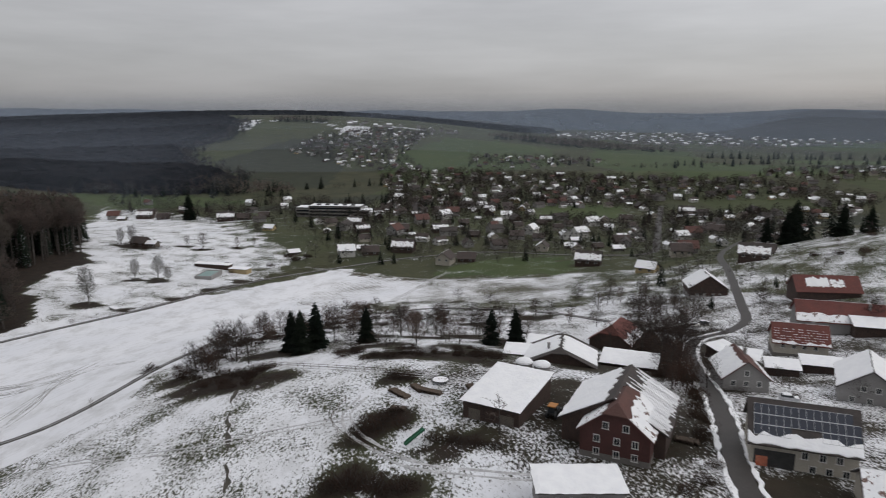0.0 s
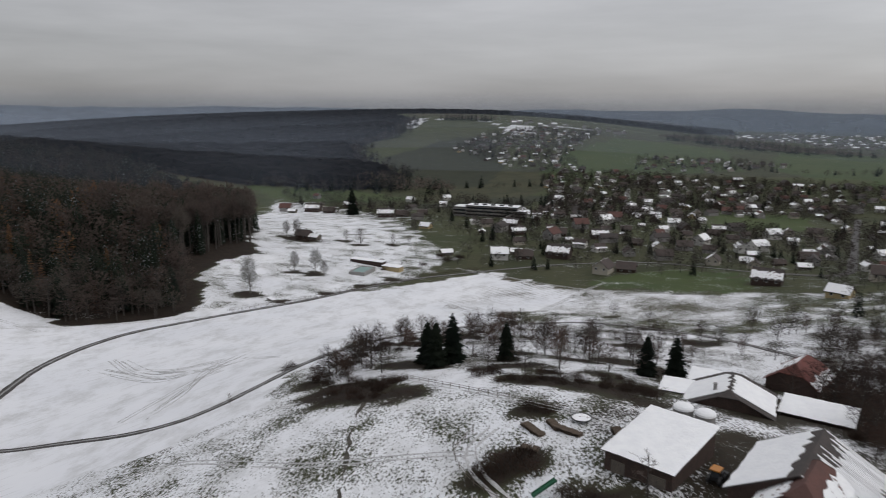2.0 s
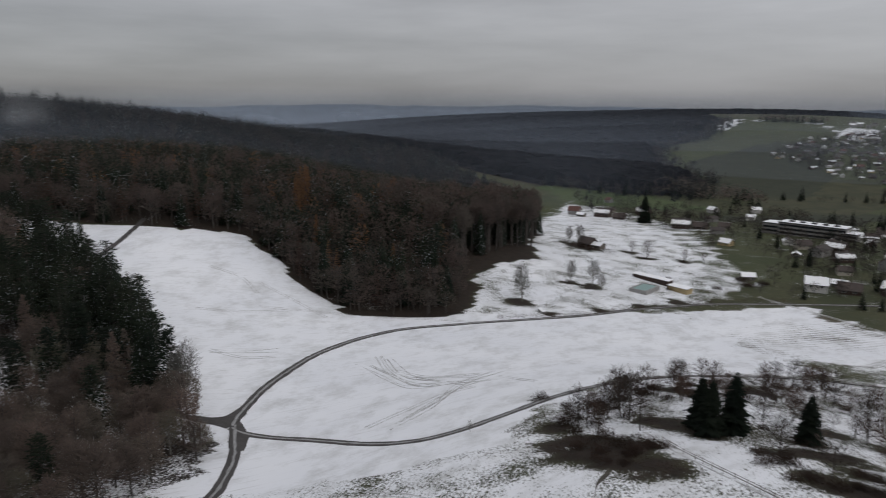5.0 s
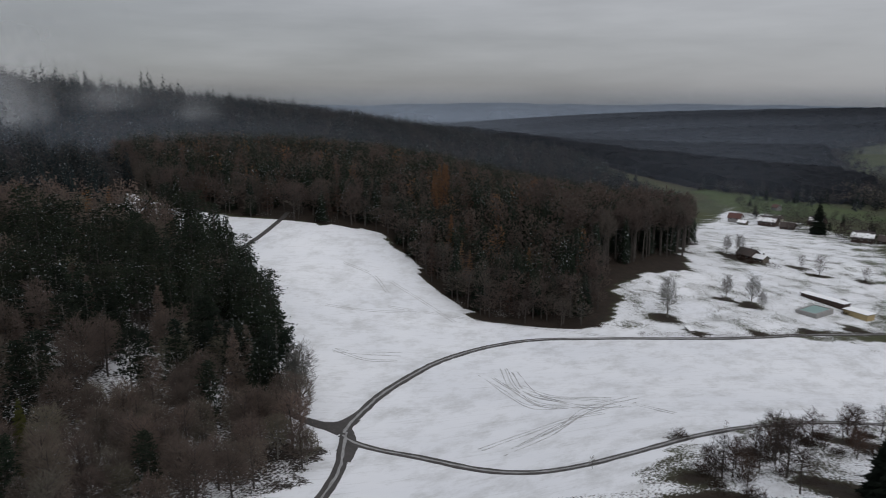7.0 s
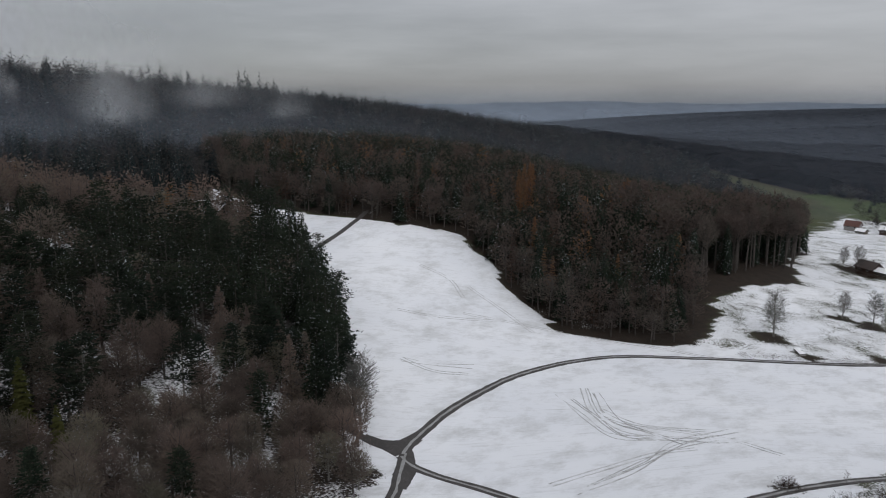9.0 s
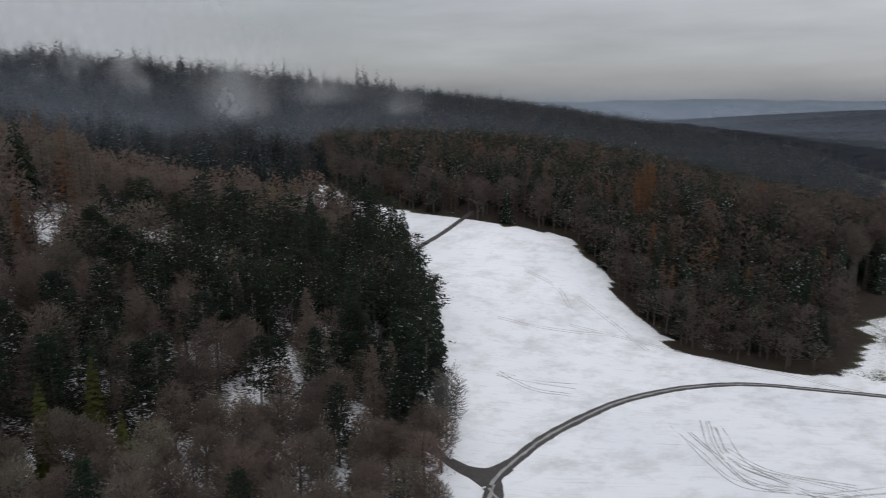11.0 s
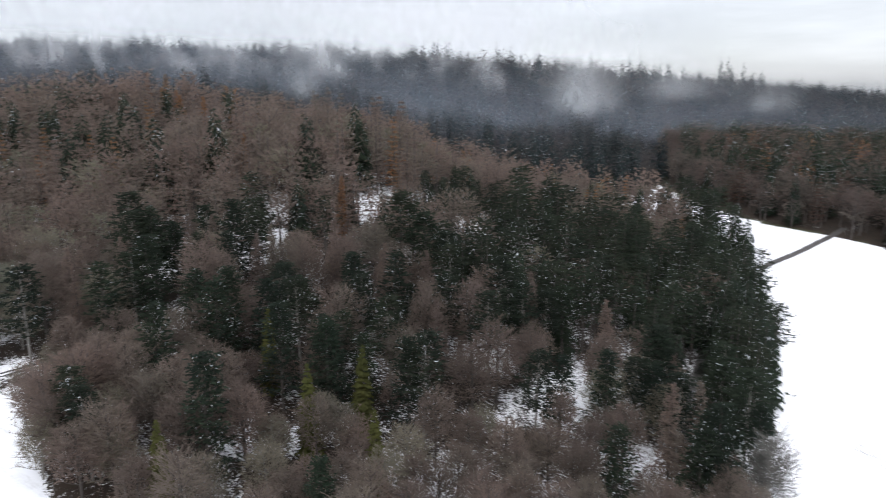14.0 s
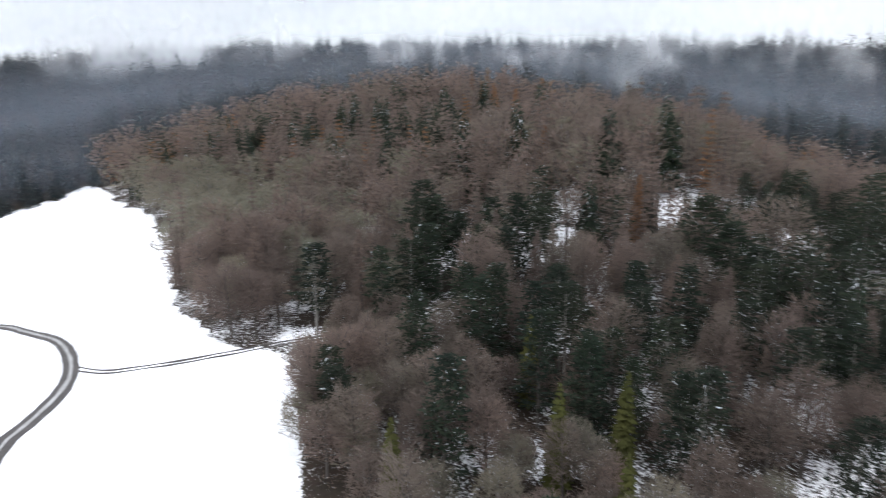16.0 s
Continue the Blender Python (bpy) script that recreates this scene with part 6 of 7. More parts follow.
house("snowy_house", 101.5, 155.5, 62, 16.0, 13.0, 4.4, 8.8, PLASTER_GREY, TILE_DARK, ((0, 1), (0, 1)), [("west", v, w) for v, w in ((-4, 1.6), (0, 1.6), (3.6, 1.6), (-1.5, 4.4), (1.5, 4.4))], "grey house with thick snow on a wide gable roof", seed=13)
lean_to("garden_shed", 92.0, 178.0, -18, 8.0, 5.5, 2.6, 3.4, WOOD_DARK, "small garden shed under snow")
lean_to("tool_shed", 104.0, 180.0, -18, 10.0, 5.5, 2.6, 3.4, WOOD_DARK, "small tool shed under snow")
lean_to("bike_shed", 88.0, 193.0, -30, 9.0, 6.0, 2.8, 3.8, WOOD_DARK, "low wooden shed under snow")
lean_to("wood_store", 87.0, 205.0, 30, 8.0, 6.0, 2.8, 3.8, WOOD_DARK, "low wood store under snow")
lean_to("animal_shed", 148.0, 203.0, -14, 11.0, 6.0, 2.6, 3.4, WOOD_DARK, "animal shed under snow")
house("corner_house", 72.0, 98.0, -20, 12.0, 9.0, 3.2, 6.0, PLASTER, TILE_DARK, ((0, 1), (0, 1)), (), "small house with thin snow on its tiles", patchy=True, seed=14)

# the solar house: panels on the slope that faces the camera's start
solar = house("solar_house", 65.0, 117.0, -20, 17.0, 12.5, 5.2, 10.6, PLASTER, TILE_DARK, ((0.0, 0.24), (0, 1)), [("south", u, w) for u, w in ((1.6, 1.2), (4.2, 1.2), (6.8, 1.2), (0.2, 3.6), (3.0, 3.6), (5.6, 3.6))], "cream farmhouse with solar panels and snow at the eave", seed=15, z=29.0)
pitch = (10.6 - 5.2) / 6.25
for i in range(14):
    for j in range(3):
        if j == 0 and 4 < i < 9 or j == 2 and i > 12:
            continue
        u, d = -8.1 + 1.22 * (i + 0.5), 1.0 + 1.55 * (2 - j) + 0.75
        zc = 10.6 - pitch * d + 0.36
        ang = math.degrees(math.atan(pitch))
        panel = part("solar_panel", Geo().box(0, 0, 0, 1.18, 1.98, 0.06), PANEL, solar, "dark blue solar panel")
        panel.matrix_basis = pose(u, -d, zc, ang, 0, 0)
        fr = part("frame", Geo().box(0, 0.99, 0.03, 1.2, 0.07, 0.05).box(0, -0.99, 0.03, 1.2, 0.07, 0.05).box(-0.6, 0, 0.03, 0.05, 2.0, 0.05), ALU, panel)
# flat dark sheet on the wall, standing in for the shaded bay opening
part("carport", Geo().box(-4.6, -6.3, 1.9, 6.6, 0.2, 3.6), METAL_DARK, solar, "dark panel standing in for the shade of an open shed bay")
part("banner", Geo().box(-6.6, -6.5, 1.6, 1.9, 0.06, 1.9), BANNER_RED, solar, "faded red and white banner")


# ---- round silos behind the hay barn, wood stacks, fence ----
def silo(x, y, r, h):
    ob = thing("silo", pose(x, y, ground(x, y)), "round grey silo capped with a dome of snow", "silo", "silos behind the barn")
    n = 18
    ring = lambda rr, z: [(rr * math.cos(i * 2 * math.pi / n), rr * math.sin(i * 2 * math.pi / n), z) for i in range(n)]
    part("body", Geo().prism(ring(r, -1.0), ring(r, h)), CONCRETE, ob)
    g = Geo()
    steps = [(r * 1.04, h), (r * 1.0, h + 0.35), (r * 0.8, h + 0.7), (r * 0.45, h + 0.92), (0.05, h + 1.0)]
    g.add([p for rr, z in steps for p in ring(rr, z)], [(k * n + i, k * n + (i + 1) % n, (k + 1) * n + (i + 1) % n, (k + 1) * n + i) for k in range(len(steps) - 1) for i in range(n)])
    part("snow_cap", g, SNOW, ob, "dome of snow")


silo(18.6, 150.2, 1.9, 5.6)
silo(22.4, 148.2, 1.9, 5.6)


def wood_stack(x, y, turn, L, rows, seed):
    """Logs piled in rows, a little snow on top."""
    rng = random.Random(seed)
    ob = thing("wood_stack", pose(x, y, ground(x, y), 0, 0, turn), "low stack of weathered logs beside the farm", "wood stack", "wood stacks by the farm")
    log = Geo().tube((-0.9, 0, 0), (0.9, 0, 0), 0.2, 0.19, 7).mesh("log", LOG)
    for j in range(rows):
        for i in range(int(L / 0.42) - j):
            o = part("log", log, None, ob)
            o.matrix_basis = pose(rng.uniform(-0.1, 0.1), -L / 2 + 0.42 * i + 0.21 * j, 0.18 + 0.36 * j, 0, 0, rng.uniform(-9, 9))


for i, (x, y, turn, L) in enumerate(((-10, 147, 40, 7), (-6, 149.5, 30, 5), (-3, 146.5, 60, 6), (6.5, 147.5, 15, 5), (-10, 139, 80, 4), (46, 122, 65, 5))):
    wood_stack(x, y, turn, L, 2, 40 + i)


def fence(points, step=3.0):
    ob = thing("fence", pose(points[0][0], points[0][1], ground(*points[0])), "weathered wooden pasture fence along a path", "fence", "pasture fences")
    base = Vector((points[0][0], points[0][1], ground(*points[0])))
    post = Geo().box(0, 0, 0.45, 0.12, 0.12, 1.7).mesh("post", WOOD_GREY)
    line = [Vector((q.x, q.y, ground(q.x, q.y))) - base for q in curve(points, step)]
    for q in line:
        part("post", post, None, ob).location = q
    for a, b in zip(line, line[1:]):
        for h in (0.6, 1.1):
            part("rail", Geo().tube(a + Vector((0, 0, h)), b + Vector((0, 0, h)), 0.05, 0.05, 4), WOOD_GREY, ob)


fence([(-50, 189), (-40, 180), (-20, 166), (-3, 157)])
fence([(-22, 147), (-24, 138), (-18, 127), (-8, 119)])
fence([(60, 150), (66, 174), (76, 206)])
fence([(53, 98), (60, 97), (68, 93)])

# ---- the village ----
def village_house(seed, L, W, eave, top, wall, roof, snow, label, patchy=False, base=None):
    cols = 3 if L > 12 else 2
    win = [("south", -L / 2 + L * (i + 0.5) / cols, eave - 1.2) for i in range(cols)] + [("west", v, eave - 1.2) for v in (-W / 4, W / 4)]
    return house("house", 0, 0, 0, L, W, eave, top, wall, roof, snow, win, label, "house", "houses of the village", 0.8, 0, ((L * 0.15, 0.8),), base, patchy, seed, z=0.0, glazed=True)


KINDS = [
    (21, 12, 10, 5.2, 9.0, PLASTER_WHITE, TILE_DARK, ((0, 0.95), (0, 0.7)), "white village house with snow on a dark roof"),
    (22, 13, 10.5, 5.0, 9.0, PLASTER, TILE_BROWN, (None, (0, 1)), "cream village house with brown roof half under snow"),
    (23, 11, 9.5, 4.0, 7.6, PLASTER_WHITE, TILE_BROWN, ((0.0, 0.3), (0.0, 0.6)), "white village house with brown roof and patches of snow", True),
    (24, 16, 12, 4.6, 9.8, WOOD_DARK, TILE_DARK, ((0.1, 0.7), None), "dark timber farmhouse with snow on one roof side", True),
    (25, 12, 10, 5.2, 9.2, PLASTER_GREY, TILE_OLD, (None, (0, 0.5)), "grey village house with red tile roof"),
    (26, 11, 9, 3.4, 6.6, PLASTER_YELLOW, TILE_BROWN, ((0, 1), (0, 1)), "small yellow house with snowy roof"),
    (27, 18, 11, 6.0, 9.6, PLASTER_GREY, TILE_DARK, (None, None), "grey block with dark tile roof"),
    (28, 12, 9, 3.0, 6.6, WOOD_DARK, TILE_BROWN, (None, (0, 1)), "low dark wooden house with snow at the back"),
    (29, 8, 6.5, 2.6, 4.4, WOOD_GREY, TILE_DARK, ((0, 1), (0, 1)), "small shed or garage under snow"),
    (30, 13, 10, 4.6, 8.6, PLASTER_GREY, TILE_BROWN, (None, None), "grey village house with bare brown roof"),
]
PROTOS = [village_house(*k) for k in KINDS]
used = set()


def settle(kind, x, y, turn):
    """A village house of one of the kinds, standing level on the ground."""
    m = pose(x, y, ground(x, y) - 0.1, 0, 0, turn)
    if kind in used:
        return copy_thing(PROTOS[kind], m)
    used.add(kind)
    PROTOS[kind].matrix_world = m
    return PROTOS[kind]


FAR_HOUSES = {}


def settle_far(kind, x, y, turn):
    """A house of the upper village, too far off to be told apart: walls, roof slopes and snow, gathered by material."""
    seed, L, W, eave, top, wall, roof, snow = KINDS[kind][:8]
    rng, k = random.Random(seed + int(x)), random.Random(int(7 * x + y)).uniform(0.58, 0.82)
    m = pose(x, y, ground(x, y) - 0.1, 0, 0, turn) @ Matrix.Diagonal((k, k, k, 1))
    place = lambda g: Geo().add([m @ Vector(p) for p in g.v], g.f)
    prof = [(-W / 2, -3.0), (W / 2, -3.0), (W / 2, eave), (0, top), (-W / 2, eave)]
    pieces = [(wall, Geo().prism([(-L / 2, v, w) for v, w in prof], [(L / 2, v, w) for v, w in prof]))]
    pitch, run = (top - eave) / (W / 2), W / 2 + 0.8
    ze, rise = eave - pitch * 0.8, pitch * run
    for i, side in enumerate((-1, 1)):
        ring = [(-L / 2 - 0.8, side * run, ze), (L / 2 + 0.8, side * run, ze), (L / 2 + 0.8, 0, ze + rise), (-L / 2 - 0.8, 0, ze + rise)][::-side]
        pieces.append((roof, Geo().prism(ring, [(p, q, r + 0.22) for p, q, r in ring])))
        if snow[i] and rng.random() < 0.75:
            pieces.append((SNOW_PATCHY if rng.random() < 0.4 else SNOW, slope_snow(L + 1.3, run - 0.05, rise, ze + 0.25, 0.02, side, rng, snow[i][0], snow[i][1], n=4)))
    for mt, g in pieces:
        g = place(g)
        FAR_HOUSES.setdefault(mt, Geo()).add(g.v, g.f)


taken = []
for kind, x, y, turn in ((5, 121, 400, -35), (3, 96, 446, -20), (0, -72, 506, 12), (8, -62, 524, 5), (7, -55, 512, 10), (3, -30, 520, -12), (1, 2, 478, 70), (7, 17, 484, -8), (0, 76, 590, 60), (0, 115, 574, 30), (8, 97, 520, 0), (8, 106, 545, 10), (0, 141, 650, 20),
                         (7, 140, 534, 5), (1, 157, 448, -10), (4, 165, 458, -10), (3, 178, 388, -25), (7, 190, 402, -30), (3, 268, 756, -10), (0, 1, 676, 40), (4, -41, 586, 60), (7, -36, 600, 0), (3, -221, 698, 10), (7, -205, 704, 0), (4, -353, 736, 10), (8, -340, 726, 0), (3, -322, 742, 5), (7, -300, 735, 12),
                         (7, -232, 522, -15), (8, -222, 520, -12), (8, -112, 508, 30), (4, -20, 640, 20), (4, 10, 700, 10), (4, 205, 560, -8), (1, 230, 575, -20), (8, 128, 497, 5)):
    settle(kind, x, y, turn)
    taken.append((x, y))
VILLAGE = [(-120, 590), (-75, 535), (-20, 545), (30, 520), (90, 490), (165, 470), (225, 450), (330, 620), (520, 800), (450, 1000), (220, 1150), (20, 1250), (-110, 1180), (-80, 1000), (-60, 800), (-90, 680)]
VILLAGE_HILL = [(-60, 1180), (-190, 1300), (-330, 1480), (-300, 1760), (-180, 1950), (-20, 1960), (-60, 1700), (-80, 1450), (-30, 1250)]
VILLAGE_EAST = [(440, 900), (620, 960), (760, 1150), (600, 1200), (470, 1060)]
GARDENS_WEST = [(-420, 850), (-330, 740), (-215, 670), (-150, 560), (-110, 590), (-80, 690), (-70, 800), (-150, 900)]
VILLAGE_NORTH = [(40, 1300), (160, 1260), (330, 1400), (260, 1500), (60, 1480)]
GREENS = [[(90, 690), (210, 690), (230, 800), (100, 800)], [(240, 760), (420, 760), (430, 830), (260, 850)], [(-60, 660), (-5, 660), (0, 690), (-60, 690)]]
rng = random.Random(9)
plots = []
for poly, spacing in ((VILLAGE, 24), (VILLAGE_HILL, 27), (VILLAGE_EAST, 36), (VILLAGE_NORTH, 32), (GARDENS_WEST, 62)):
    for x, y in scatter(poly, spacing, 81, lambda x, y: not any(inside(np.array([x]), np.array([y]), q)[0] for q in GREENS) and off_lane(x, y, (STREET_VILLAGE, STREET, LANE_UPPER), 7.0)):
        if any(math.hypot(x - a, y - b) < 16 for a, b in taken) or rng.random() < 0.1:
            continue
        plots.append((rng.choice((0, 0, 1, 1, 2, 2, 2, 3, 4, 4, 5, 6, 6, 7, 7, 8, 8, 8, 9, 9)), x, y, rng.choice((8, -12, 80, 100, 30)) + rng.uniform(-9, 9)))
        taken.append((x, y))
plots.sort(key=lambda p: math.hypot(p[1], p[2]))
for i, (kind, x, y, turn) in enumerate(plots):
    if i < 240:
        ob = settle(kind, x, y, turn)
        k = rng.uniform(0.62, 0.88)
        ob.scale = (k, k, k)
    else:
        settle_far(kind, x, y, turn)
upper = Geo()
shades, index = list(FAR_HOUSES), []
for i, mt in enumerate(shades):
    upper.add(FAR_HOUSES[mt].v, FAR_HOUSES[mt].f)
    index += [i] * len(FAR_HOUSES[mt].f)
village = tagged(new("upper_village", upper.mesh("upper_village", shades[0])), "distant village houses with dark tile roofs and patches of snow", "houses", "", "stuff")
for mt in shades[1:]:
    village.data.materials.append(mt)
village.data.polygons.foreach_set("material_index", index)

# the town far out on the plain and the hamlet on the ridge, joined
HAMLET = Geo()
rng = random.Random(19)
for x, y in scatter([(350, 2500), (1100, 2350), (1900, 2600), (1600, 3300), (700, 3200)], 46, 82) + scatter([(-260, 1980), (60, 2000), (40, 2100), (-300, 2110)], 38, 83) + scatter([(1100, 1500), (1700, 1450), (1750, 1600), (1150, 1640)], 44, 84):
    if rng.random() < 0.3:
        continue
    z, a, L, W, h = ground(x, y), rng.choice((0.2, 1.7)), rng.uniform(10, 22), rng.uniform(9, 13), rng.uniform(5, 8)
    c, s = math.cos(a), math.sin(a)
    ring = [(-L / 2, -W / 2, -4), (-L / 2, W / 2, -4), (-L / 2, W / 2, h), (-L / 2, 0, h + 3.5), (-L / 2, -W / 2, h)]
    put = lambda p: (x + p[0] * c - p[1] * s, y + p[0] * s + p[1] * c, z + p[2])
    HAMLET.prism([put(p) for p in ring], [put((-p[0], p[1], p[2])) for p in ring])
town = tagged(new("distant_town", HAMLET.mesh("distant_town", PLASTER_GREY)), "distant town of pale houses on the plain", "houses", "", "stuff")
town.data.materials.append(SNOW)
town.data.materials.append(TILE_DARK)
for i, p in enumerate(town.data.polygons):
    if p.normal.z > 0.3:
        p.material_index = 1 + (i // 7) % 2

# garden and street trees
rng = random.Random(29)
spots = []
for poly, spacing in ((VILLAGE, 8.6), (VILLAGE_HILL, 12), (VILLAGE_EAST, 16), (VILLAGE_NORTH, 14), (GARDENS_WEST, 14), ([(-110, 480), (60, 470), (100, 490), (30, 530), (-100, 560)], 13), ([(95, 262), (160, 300), (215, 420), (120, 430), (70, 320)], 15), ([(120, 420), (220, 430), (180, 470), (110, 470)], 13)):
    for x, y in scatter(poly, spacing, 85, lambda x, y: not any(inside(np.array([x]), np.array([y]), q)[0] for q in GREENS[:2]) and off_lane(x, y, (STREET_VILLAGE, STREET, LANE_UPPER))):
        if any(math.hypot(x - a, y - b) < 9 for a, b in taken):
            continue
        u = rng.random()
        k = (1 if y < 640 else rng.choice((0, 5))) if u < 0.7 else 2 if u < 0.78 else 7
        s = rng.uniform(0.45, 0.95) if k != 2 else rng.uniform(0.28, 0.6)
        spots.append((k, x, y, s, s * 1.1) if k != 7 else (k, x, y, rng.uniform(0.5, 1.2), rng.uniform(0.7, 1.5)))
# belts of trees: below the school, along the brook, on the crest of the east slope and across the plain
for line, step, size in (([(-330, 800), (-200, 790), (-60, 850), (20, 900)], 9, 0.7), ([(-420, 880), (-250, 1000), (-100, 1080)], 11, 0.75), ([(215, 470), (262, 452), (330, 470), (420, 520)], 6, 0.8), ([(340, 1250), (600, 1330), (1000, 1300), (1500, 1250)], 14, 0.8),
                         ([(200, 1330), (420, 1240), (600, 1290)], 14, 0.7), ([(600, 1700), (1100, 1750), (1900, 1700)], 16, 1.0), ([(-260, 780), (-120, 730), (0, 780)], 9, 0.55), ([(230, 700), (420, 780)], 12, 0.5), ([(-90, 640), (-60, 760), (-70, 900)], 10, 0.6)):
    for q in curve(line, step):
        k = rng.choice((0, 1, 2, 2)) if size > 0.72 else rng.choice((0, 1, 5, 2))
        s = size * rng.uniform(0.6, 1.15)
        spots.append((k, q.x + rng.uniform(-7, 7), q.y + rng.uniform(-7, 7), s, s * 1.1))
V_MODELS = [MIDDLE["garden"], MIDDLE["orchard"], *M_MODELS[2:5], MIDDLE["garden"], *M_MODELS[6:]]
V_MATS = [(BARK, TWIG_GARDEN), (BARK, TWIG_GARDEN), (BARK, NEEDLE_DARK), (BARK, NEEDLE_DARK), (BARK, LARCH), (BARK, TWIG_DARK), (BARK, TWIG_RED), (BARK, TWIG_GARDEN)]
wood_stuff("village_trees", V_MODELS, spots, V_MATS, "bare garden trees, conifers and hedges between the houses")
spots = [(rng.choice((0, 0, 1)), x, y, rng.uniform(0.7, 1.1), rng.uniform(0.9, 1.4)) for x, y in
         scatter([(-500, 2020), (-480, 2120), (-330, 2110), (-340, 2040)], 13, 86) + scatter([(120, 2000), (420, 1900), (700, 2050), (500, 2250), (200, 2200)], 15, 87) + scatter([(-360, 950), (-200, 930), (-240, 1040), (-380, 1050)], 13, 88)]
wood_stuff("copses", [DISTANT["round"], DISTANT["cone"]], spots, [(BARK, TWIG), (BARK, NEEDLE_DARK)], "dark copses on the far slopes")

# ---- the school, the pool and the hedges ----
def school():
    ob = thing("school_building", pose(-113, 706, ground(-113, 706), 0, 0, -7), "long three-storey school with dark facade and snowy flat roof", "school")
    for u, w, h, v in ((4, 54, 10.5, 0), (-30, 16, 8.0, 4), (34, 12, 7.0, -2)):
        body = part("wall", Geo().box(u, v, h / 2 - 2, w, 17, h + 4), PLASTER_GREY, ob)
        part("parapet", Geo().box(u, v, h + 0.35, w + 0.8, 17.8, 0.7), METAL_DARK, ob)
        part("snow_cover", Geo().box(u, v, h + 0.85, w - 1.0, 16.2, 0.3), SNOW, ob, "flat sheet of snow")
        for k in range(int(h // 3.4)):
            part("window_band", Geo().box(u, v - 8.55, 2.0 + 3.4 * k, w - 1.5, 0.16, 1.7), GLASS, ob, "dark ribbon of windows")
    for i in range(5):
        part("skylight", Geo().box(-14 + 9 * i, -2, 11.9, 4.0, 3.0, 1.4), METAL_DARK, ob)


school()


def pool():
    ob = thing("outdoor_pool", pose(-151, 434, ground(-151, 434) + 0.7, 0, 0, 85), "outdoor swimming pool with pale green water", "pool")
    part("rim", Geo().box(0, 4.9, 0.05, 17.4, 1.2, 2.9).box(0, -4.9, 0.05, 17.4, 1.2, 2.9).box(-8.2, 0, 0.05, 1.2, 8.6, 2.9).box(8.2, 0, 0.05, 1.2, 8.6, 2.9), CONCRETE, ob)
    part("water", Geo().box(0, 0, 1.1, 15.4, 8.7, 0.4), POOL_COVER, ob)
    lean_to("changing_block", -156, 459, -14, 26, 5.0, 2.7, 2.9, WOOD_DARK, "low dark changing block with snowy flat roof", z=ground(-156, 459))
    lean_to("pool_house", -135, 449, -14, 13, 6.0, 2.9, 3.1, PLASTER_YELLOW, "low pale yellow pool house with snowy roof", z=ground(-135, 449))


pool()
rng = random.Random(39)
hedge = []
for line, step, wide in (([(48, 118), (54, 134), (60, 156), (65, 180)], 1.8, 0.5), ([(64, 128), (70, 152), (80, 190)], 2.2, 0.45), ([(-182, 322), (-163, 345), (-148, 370), (-134, 402), (-118, 430), (-100, 452), (-80, 468)], 2.4, 0.7), ([(-250, 515), (-228, 508), (-205, 507)], 2.6, 1.0), ([(-12, 161), (2, 155), (10, 157), (8, 170)], 1.6, 0.4), ([(40, 268), (0, 306), (-30, 318)], 4.5, 0.5), ([(40, 118), (46, 108), (44, 100)], 2.0, 0.45),
                         ([(-66, 236), (-52, 258), (-36, 276), (-20, 290)], 2.6, 0.75), ([(-84, 208), (-76, 196), (-70, 186)], 2.2, 0.6), ([(64, 140), (60, 122), (58, 112)], 2.4, 0.35), ([(68, 152), (76, 190), (84, 210)], 2.4, 0.45), ([(56, 150), (62, 176), (70, 206), (82, 230)], 2.2, 0.6),
                         ([(150, 300), (200, 350), (230, 392), (262, 400)], 3.4, 0.6)):
    for q in curve(line, step):
        for _ in range(2):
            s = wide * rng.uniform(0.6, 1.2)
            hedge.append((0, q.x + rng.uniform(-2, 2), q.y + rng.uniform(-2, 2), s, s))
wood_stuff("hedges", [COARSE["bush"]], hedge, [(BARK, SHRUB)], "dark bare hedges and brambles along lanes and banks", "hedge")

scrub = []
for bx, by, br in bare_spots():
    if by < 340:
        for _ in range(int(0.3 * br * br) + 2):
            a, k = rng.uniform(0, 6.28), math.sqrt(rng.random()) * 0.85
            s = rng.uniform(0.22, 0.62)
            scrub.append((0, bx + br * k * math.cos(a), by + br * k * math.sin(a) / 1.3, s, s * rng.uniform(0.8, 1.5)))
wood_stuff("scrub", [COARSE["bush"]], scrub, [(BARK, SHRUB)], "low dark brambles and dead stalks on thawed ground", "scrub")

# ---- small things on the farm ----
def trampoline():
    ob = thing("trampoline", pose(-0.6, 152.3, ground(-0.6, 152.3)), "round trampoline with snow on its mat", "trampoline")
    ring = [(2.1 * math.cos(i * math.pi / 10), 2.1 * math.sin(i * math.pi / 10)) for i in range(20)]
    part("mat", Geo().prism([(0.88 * a, 0.88 * b, 0.8) for a, b in ring], [(0.88 * a, 0.88 * b, 0.86) for a, b in ring]), SNOW_PATCHY, ob, "mat dusted with snow")
    g = Geo()
    for (a, b), (c, d) in zip(ring, ring[1:] + ring[:1]):
        g.tube((a, b, 0.82), (c, d, 0.82), 0.14, 0.14, 4)
    part("rim", g, METAL_DARK, ob)
    for i in range(0, 20, 4):
        part("leg", Geo().tube((*ring[i], 0.8), (*ring[i], -0.2), 0.05, 0.05, 4), METAL_DARK, ob)


